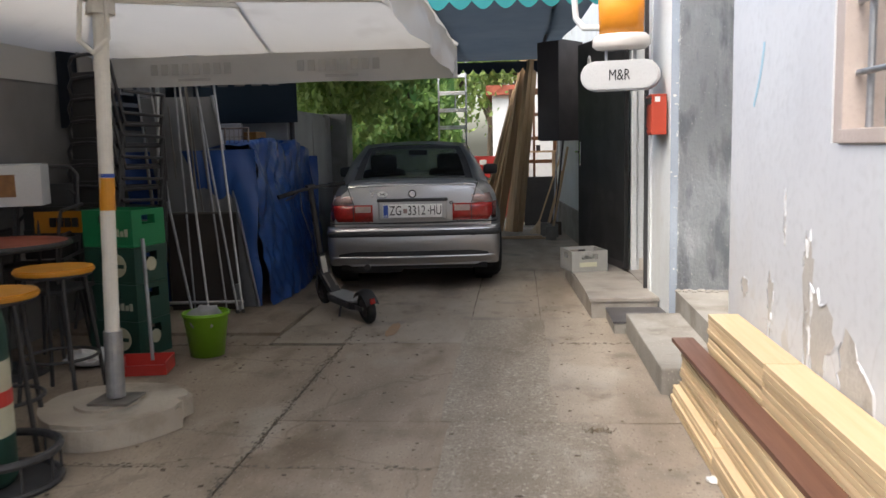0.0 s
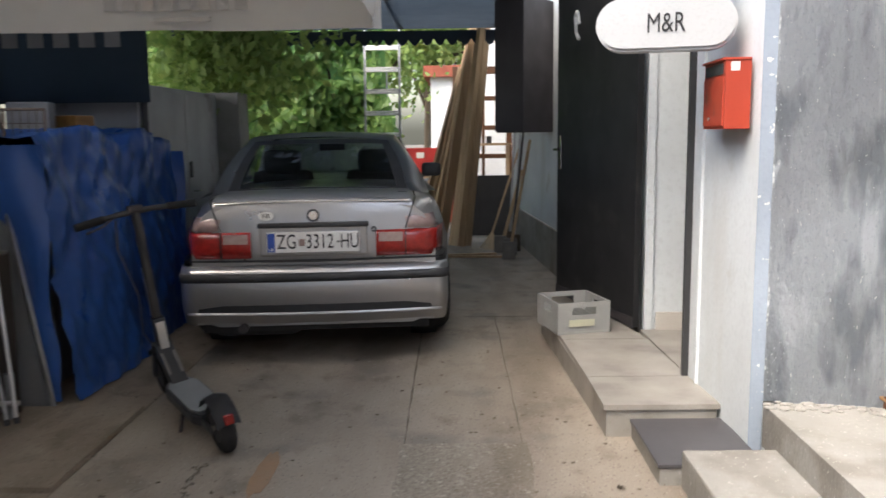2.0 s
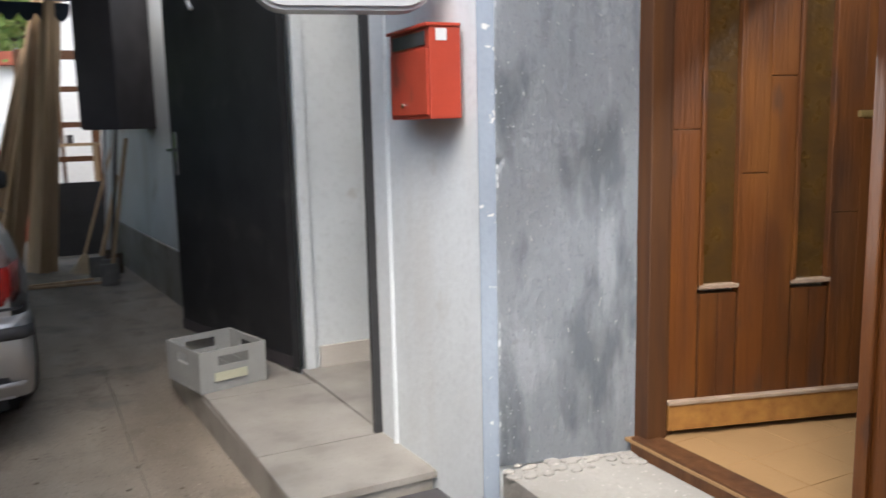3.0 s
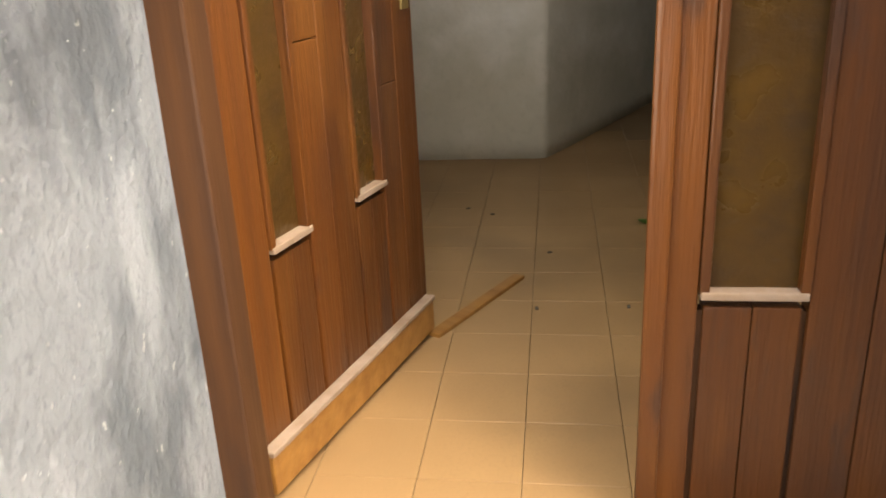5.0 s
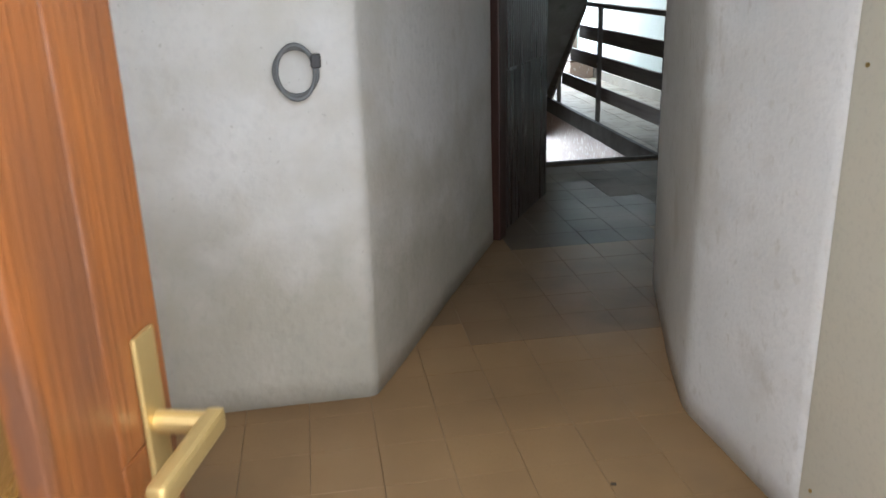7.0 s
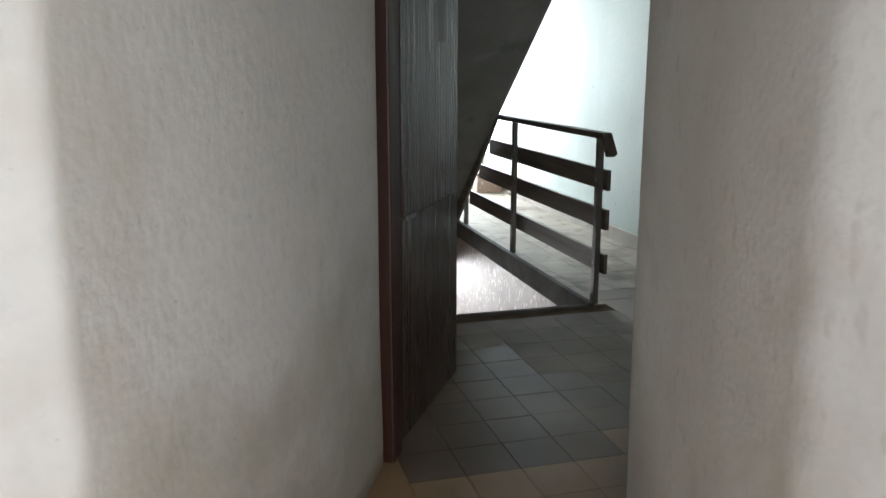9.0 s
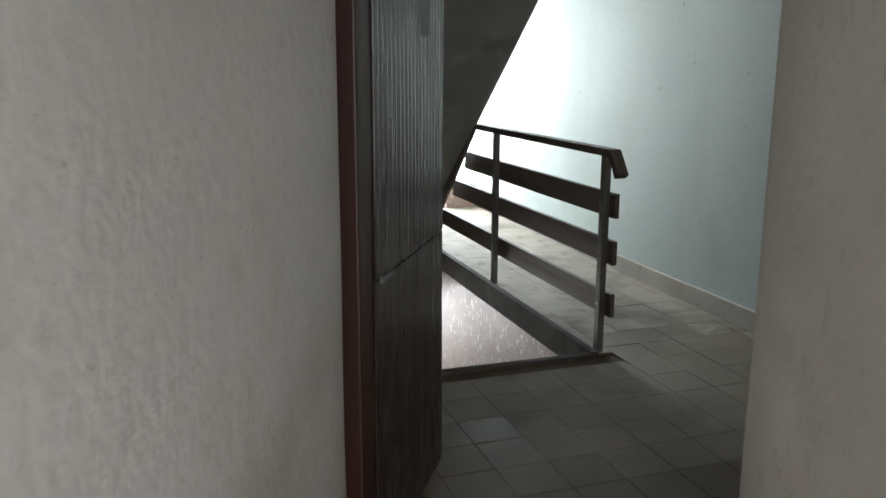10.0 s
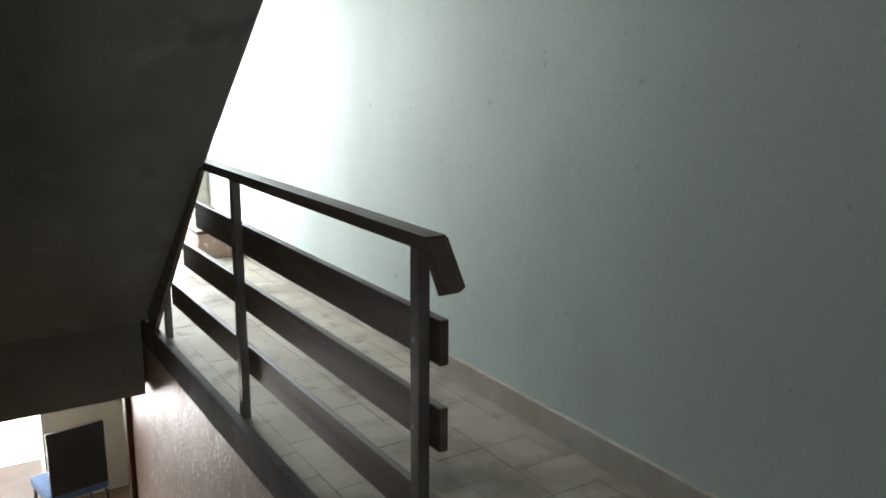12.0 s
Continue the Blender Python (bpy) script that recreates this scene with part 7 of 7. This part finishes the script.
# ribbed door at the corridor end
rd = thing("ribbed_door", Matrix.Translation((5.868, 4.812, F)) @ pose(0, 0, 0, 0, 0, math.degrees(math.atan2(4.326 - 4.812, 6.647 - 5.868))), "dark stained wooden door with narrow upright ribs", "door")
Ld = math.hypot(6.647 - 5.868, 4.326 - 4.812)
part("leaf", box(B(), (0.06, -0.01, 0.01), (Ld, 0.03, 2.05), 0.002), M_DKDOOR, rd)
n = 19
for i in range(n):
    x0 = 0.16 + i * (Ld - 0.17) / n
    part("rib", box(B(), (x0 + 0.002, -0.019, 0.88), (x0 + (Ld - 0.17) / n - 0.002, -0.0095, 2.04), 0.003), M_DKDOOR, rd)
part("lower_panel", box(B(), (0.16, -0.016, 0.012), (Ld - 0.004, -0.0095, 0.872), 0.003), M_DKDOOR, rd)
part("jamb", box(B(), (-0.035, -0.04, 0.0), (0.058, 0.05, 2.12), 0.006), M_JAMB, rd, "dark red-brown jamb")
part("sticker", box(B(), (0.60, -0.0215, 1.52), (0.70, -0.0195, 1.72)), M_CRATE, rd, "pale paper notice")
part("lock", box(B(), (0.20, -0.023, 0.865), (0.30, -0.0155, 0.88)), M_PANEL, rd, "small metal bolt")

# cable coil, leaf, lath on the hall floor
cc = thing("cable_coil", pose(4.252, 5.768, 1.435, 0, 0, 0), "coil of grey cable hanging on the plaster wall", "cable")
for k, (ry_, rz_) in enumerate(((0.058, 0.074), (0.063, 0.069), (0.055, 0.078))):
    lp = ring_shape(B(), (-0.012 - 0.008 * k, 0, 0), 0.065, 0.0065, "x", 32, 8)
    bmesh.ops.scale(lp, vec=(1, ry_ / 0.065, rz_ / 0.065), verts=lp.verts[:])
    part("loop", lp, M_CABLE, cc, smooth=True)
part("tie", box(B(), (-0.04, -0.075, 0.01), (-0.002, -0.045, 0.05), 0.006), M_BLACK, cc)
part("nail", rod(B(), (0.02, 0.0, 0.075), (-0.03, 0.0, 0.08), 0.003, 6), M_GALV, cc)
lf = thing("fallen_leaf", pose(3.366, 5.23, F + 0.002, 0, 0, 30), "small green leaf lying on the tiles", "leaf")
part("leaf", sheet(B(), lambda u, v: Vector((-0.03 + 0.06 * u, (v - 0.5) * 0.035 * math.sin(math.pi * (0.08 + 0.84 * u)), 0.006 * math.sin(3 * u) + 0.004 * abs(v - 0.5))), 6, 4, 0.001), M_IVY, lf)
la = thing("wooden_lath", Matrix.Translation((2.66, 5.76, F)) @ pose(0, 0, 0, 0, 0, -27.4), "orange-brown wooden lath lying on the hall floor", "lath")
part("lath", box(B(), (-0.24, -0.022, 0), (0.22, 0.014, 0.012), 0.002), M_DOORL, la)
for i in range(12):
    x, y = 1.9 + rr_.random() * 3, 4.75 + rr_.random() * 1.2
    cr = thing("crumb", pose(x, y, F + 0.001, 0, 0, rr_.uniform(0, 180)), "small dark crumb on the tiles", "crumb", "crumbs on the floor")
    part("crumb", box(B(), (-0.008, -0.005, 0), (0.008, 0.005, 0.005), 0.0015), M_BARK, cr)

# ---- railing round the stairwell ----
rl = thing("stair_railing", pose(7.537, 3.165, F), "dark weathered wooden railing with steel posts along the stairwell", "railing")
for x in (0.0, 1.428, 2.65):
    z1 = 1.005 if x < 2 else 0.42
    p_ = part("post", box(B(), (x - 0.022, -0.017, -0.12), (x + 0.022, 0.017, z1), 0.003), M_STEEL, rl, "flat steel post")
    for z in (0.255, 0.52, 0.76):
        if z < z1:
            part("bolt", rod(B(), (x, 0.017, z), (x, 0.022, z), 0.007, 8), M_GALV, p_)
part("handrail", beam(B(), (-0.075, 0, 1.024), (1.9, 0, 1.024), 0.06, 0.036), M_RAILW, rl)
part("handrail_end", beam(B(), (-0.07, 0, 1.028), (-0.15, 0, 0.92), 0.058, 0.036), M_RAILW, rl)
for z0, x1 in ((0.70, 2.08), (0.463, 2.34), (0.193, 2.62)):
    part("rail_board", box(B(), (-0.068, -0.045, z0), (x1, -0.019, z0 + 0.122), 0.004), M_RAILW, rl)
part("stringer_board", beam(B(), (2.92, 0.03, 0.0), (1.80, 0.03, 1.06), 0.022, 0.15), M_RAILW, rl)
sw = structure("trim", box(B(), (7.49, 3.184, 0.185), (10.70, 3.225, F + 0.012), 0.004), M_SLAB, "dark stained edge board of the stairwell")
structure("trim", box(B(), (7.478, 3.226, 0.25), (7.515, 4.355, F + 0.006), 0.004), M_SLAB, "dark nosing at the head of the stairs")
part("trim", box(B(), (7.516, 3.19, 0.06), (7.60, 3.26, 0.246), 0.008), M_SLAB, None, "dark wooden end block", kind="structure")
structure("wall_stair_south", box(B(), (7.52, 3.06, -2.0), (11.22, 3.2, 0.184)), M_PINK, "pinkish flecked paint on the stairwell side")
structure("beam", box(B(), (10.6, 3.226, -0.14), (10.72, 4.36, 0.33)), M_SOFFIT, "concrete beam at the foot of the upper flight")


def flight(name, x0, z0, dx, dz, n, y0, y1, m, label):
    t = structure(name, B(), m, label)
    for i in range(n):
        z = z0 + dz * i
        part("step", box(B(), (min(x0 + dx * i, x0 + dx * (i + 1)), y0, min(z, z + dz) - 0.06), (max(x0 + dx * i, x0 + dx * (i + 1)), y1, z), 0.003), m, t)
    return t


flight("stairs_down", 7.516, F - 0.17, 0.27, -0.17, 12, 3.201, 4.359, M_TILEB, "stone steps leading down")
up_ = B()
poly = [(10.60, 0.30), (10.75, 0.36), (7.3, 3.19), (7.0, 3.19), (7.0, 3.16)]
lo = [up_.verts.new((x, 3.19, z)) for x, z in poly]
hi = [up_.verts.new((x, 4.358, z)) for x, z in poly]
up_.faces.new(lo)
up_.faces.new(hi[::-1])
for i in range(len(poly)):
    up_.faces.new((lo[i], lo[(i + 1) % 5], hi[(i + 1) % 5], hi[i]))
structure("stairs_up", up_, M_SOFFIT, "bare concrete underside of the upper stair flight")
flight("stairs_up_steps", 10.78, 0.49, -0.207, 0.17, 15, 3.21, 4.357, M_TILEB, "stone steps of the upper flight")

# lower level seen under the beam
structure("floor_lower", box(B(), (9.5, 2.1, -2.0), (16, 6, -1.75)), M_TILEC, "tile floor of the lower level")
structure("wall_lower", box(B(), (12.9, 2.0, -2.0), (13.0, 3.62, -0.1)), M_HOUSE, "beige wall of the lower level")
structure("ceiling_lower", box(B(), (11.3, 2.1, -0.2), (13.0, 4.5, -0.125)), M_CEIL, "ceiling of the lower level")
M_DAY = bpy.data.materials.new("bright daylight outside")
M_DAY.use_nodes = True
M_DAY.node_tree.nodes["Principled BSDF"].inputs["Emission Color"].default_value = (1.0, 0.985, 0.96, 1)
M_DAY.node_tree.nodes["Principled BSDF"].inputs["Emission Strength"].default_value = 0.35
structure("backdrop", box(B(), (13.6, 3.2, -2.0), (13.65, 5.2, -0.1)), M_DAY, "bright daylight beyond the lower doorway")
lfm = tagged(new("door_frame_2"), "red-brown door frame on the lower level", "door frame", kind="structure")
part("jamb", box(B(), (11.23, 3.06, -1.75), (11.33, 3.235, -0.14), 0.005), M_FRAME, lfm)
ch = thing("office_chair", pose(12.05, 3.52, -1.75, 0, 0, 100), "chair with a black backrest and pale blue seat", "chair")
part("seat", box(B(), (-0.22, -0.22, 0.42), (0.22, 0.2, 0.5), 0.03), M_CHAIRB, ch, "pale blue upholstered seat")
part("backrest", box(B(), (-0.2, 0.2, 0.5), (0.2, 0.24, 0.98), 0.01), M_BLACK, ch, "black backrest")
for x in (-0.19, 0.19):
    for y in (-0.19, 0.2):
        part("leg", rod(B(), (x, y, 0.42), (x * 1.1, y * 1.1, 0), 0.013), M_BLACK, ch)
pb = thing("planter_box", pose(12.2, 2.36, F), "reddish brown box below the landing window", "box")
part("body", box(B(), (-0.32, -0.15, 0), (0.3, 0.15, 0.2), 0.006), M_PINK, pb)
part("rim", box(B(), (-0.33, -0.16, 0.2), (0.31, 0.16, 0.225), 0.005), M_FRAME, pb)

# ---- floor tiles ----
tile_data = {}


def tile_mesh(m, s, s2):
    if (m.name, s) not in tile_data:
        b = B()
        box(b, (-s / 2, -s2 / 2, -0.01), (s / 2, s2 / 2, 0.0))
        bmesh.ops.bevel(b, geom=[e for e in b.edges if e.verts[0].co.z > -0.001 and e.verts[1].co.z > -0.001], offset=0.0006, segments=1, affect="EDGES")
        me = bpy.data.meshes.new("tile")
        b.to_mesh(me)
        b.free()
        me.materials.append(m)
        tile_data[(m.name, s)] = me
    return tile_data[(m.name, s)]


px, py = 0.2125, 0.2085
cells = []
for i in range(-9, 45):
    for j in range(-18, 5):
        x, y = 3.534 + px * (i + 0.5), 5.61 + py * (j + 0.5)
        line = 5.72 - 0.485 * (x - 4.2)
        room = 1.62 < x < 7.42 and 2.1 < y < 6.5 and not (x > 4.4 and y > line + 0.2) and not (x < 4.0 and y < 4.45) and not (4.0 < x < 4.9 and y < 4.3 - 0.36 * (x - 4.3))
        far = 7.42 < x < 12.6 and 2.08 < y < 3.12
        if room or far:
            cells.append((x, y))
cells.sort(key=lambda c: max(0.0, c[0] - 4) + abs(c[1] - (5.4 if c[0] < 4.2 else 3.4)) * 0.3)
tr3 = random.Random(77)
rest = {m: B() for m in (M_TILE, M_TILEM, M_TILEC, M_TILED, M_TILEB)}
for k, (x, y) in enumerate(cells):
    # tile colour steps down into the corridor and up again, painting its shade
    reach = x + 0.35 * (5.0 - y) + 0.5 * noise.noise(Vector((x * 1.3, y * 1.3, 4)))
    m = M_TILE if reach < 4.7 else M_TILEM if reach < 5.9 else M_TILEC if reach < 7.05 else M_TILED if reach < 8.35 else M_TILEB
    gap = 0.0012 if x < 5.55 else 0.0022
    s, s2 = round(px - gap, 4), round(py - gap, 4)
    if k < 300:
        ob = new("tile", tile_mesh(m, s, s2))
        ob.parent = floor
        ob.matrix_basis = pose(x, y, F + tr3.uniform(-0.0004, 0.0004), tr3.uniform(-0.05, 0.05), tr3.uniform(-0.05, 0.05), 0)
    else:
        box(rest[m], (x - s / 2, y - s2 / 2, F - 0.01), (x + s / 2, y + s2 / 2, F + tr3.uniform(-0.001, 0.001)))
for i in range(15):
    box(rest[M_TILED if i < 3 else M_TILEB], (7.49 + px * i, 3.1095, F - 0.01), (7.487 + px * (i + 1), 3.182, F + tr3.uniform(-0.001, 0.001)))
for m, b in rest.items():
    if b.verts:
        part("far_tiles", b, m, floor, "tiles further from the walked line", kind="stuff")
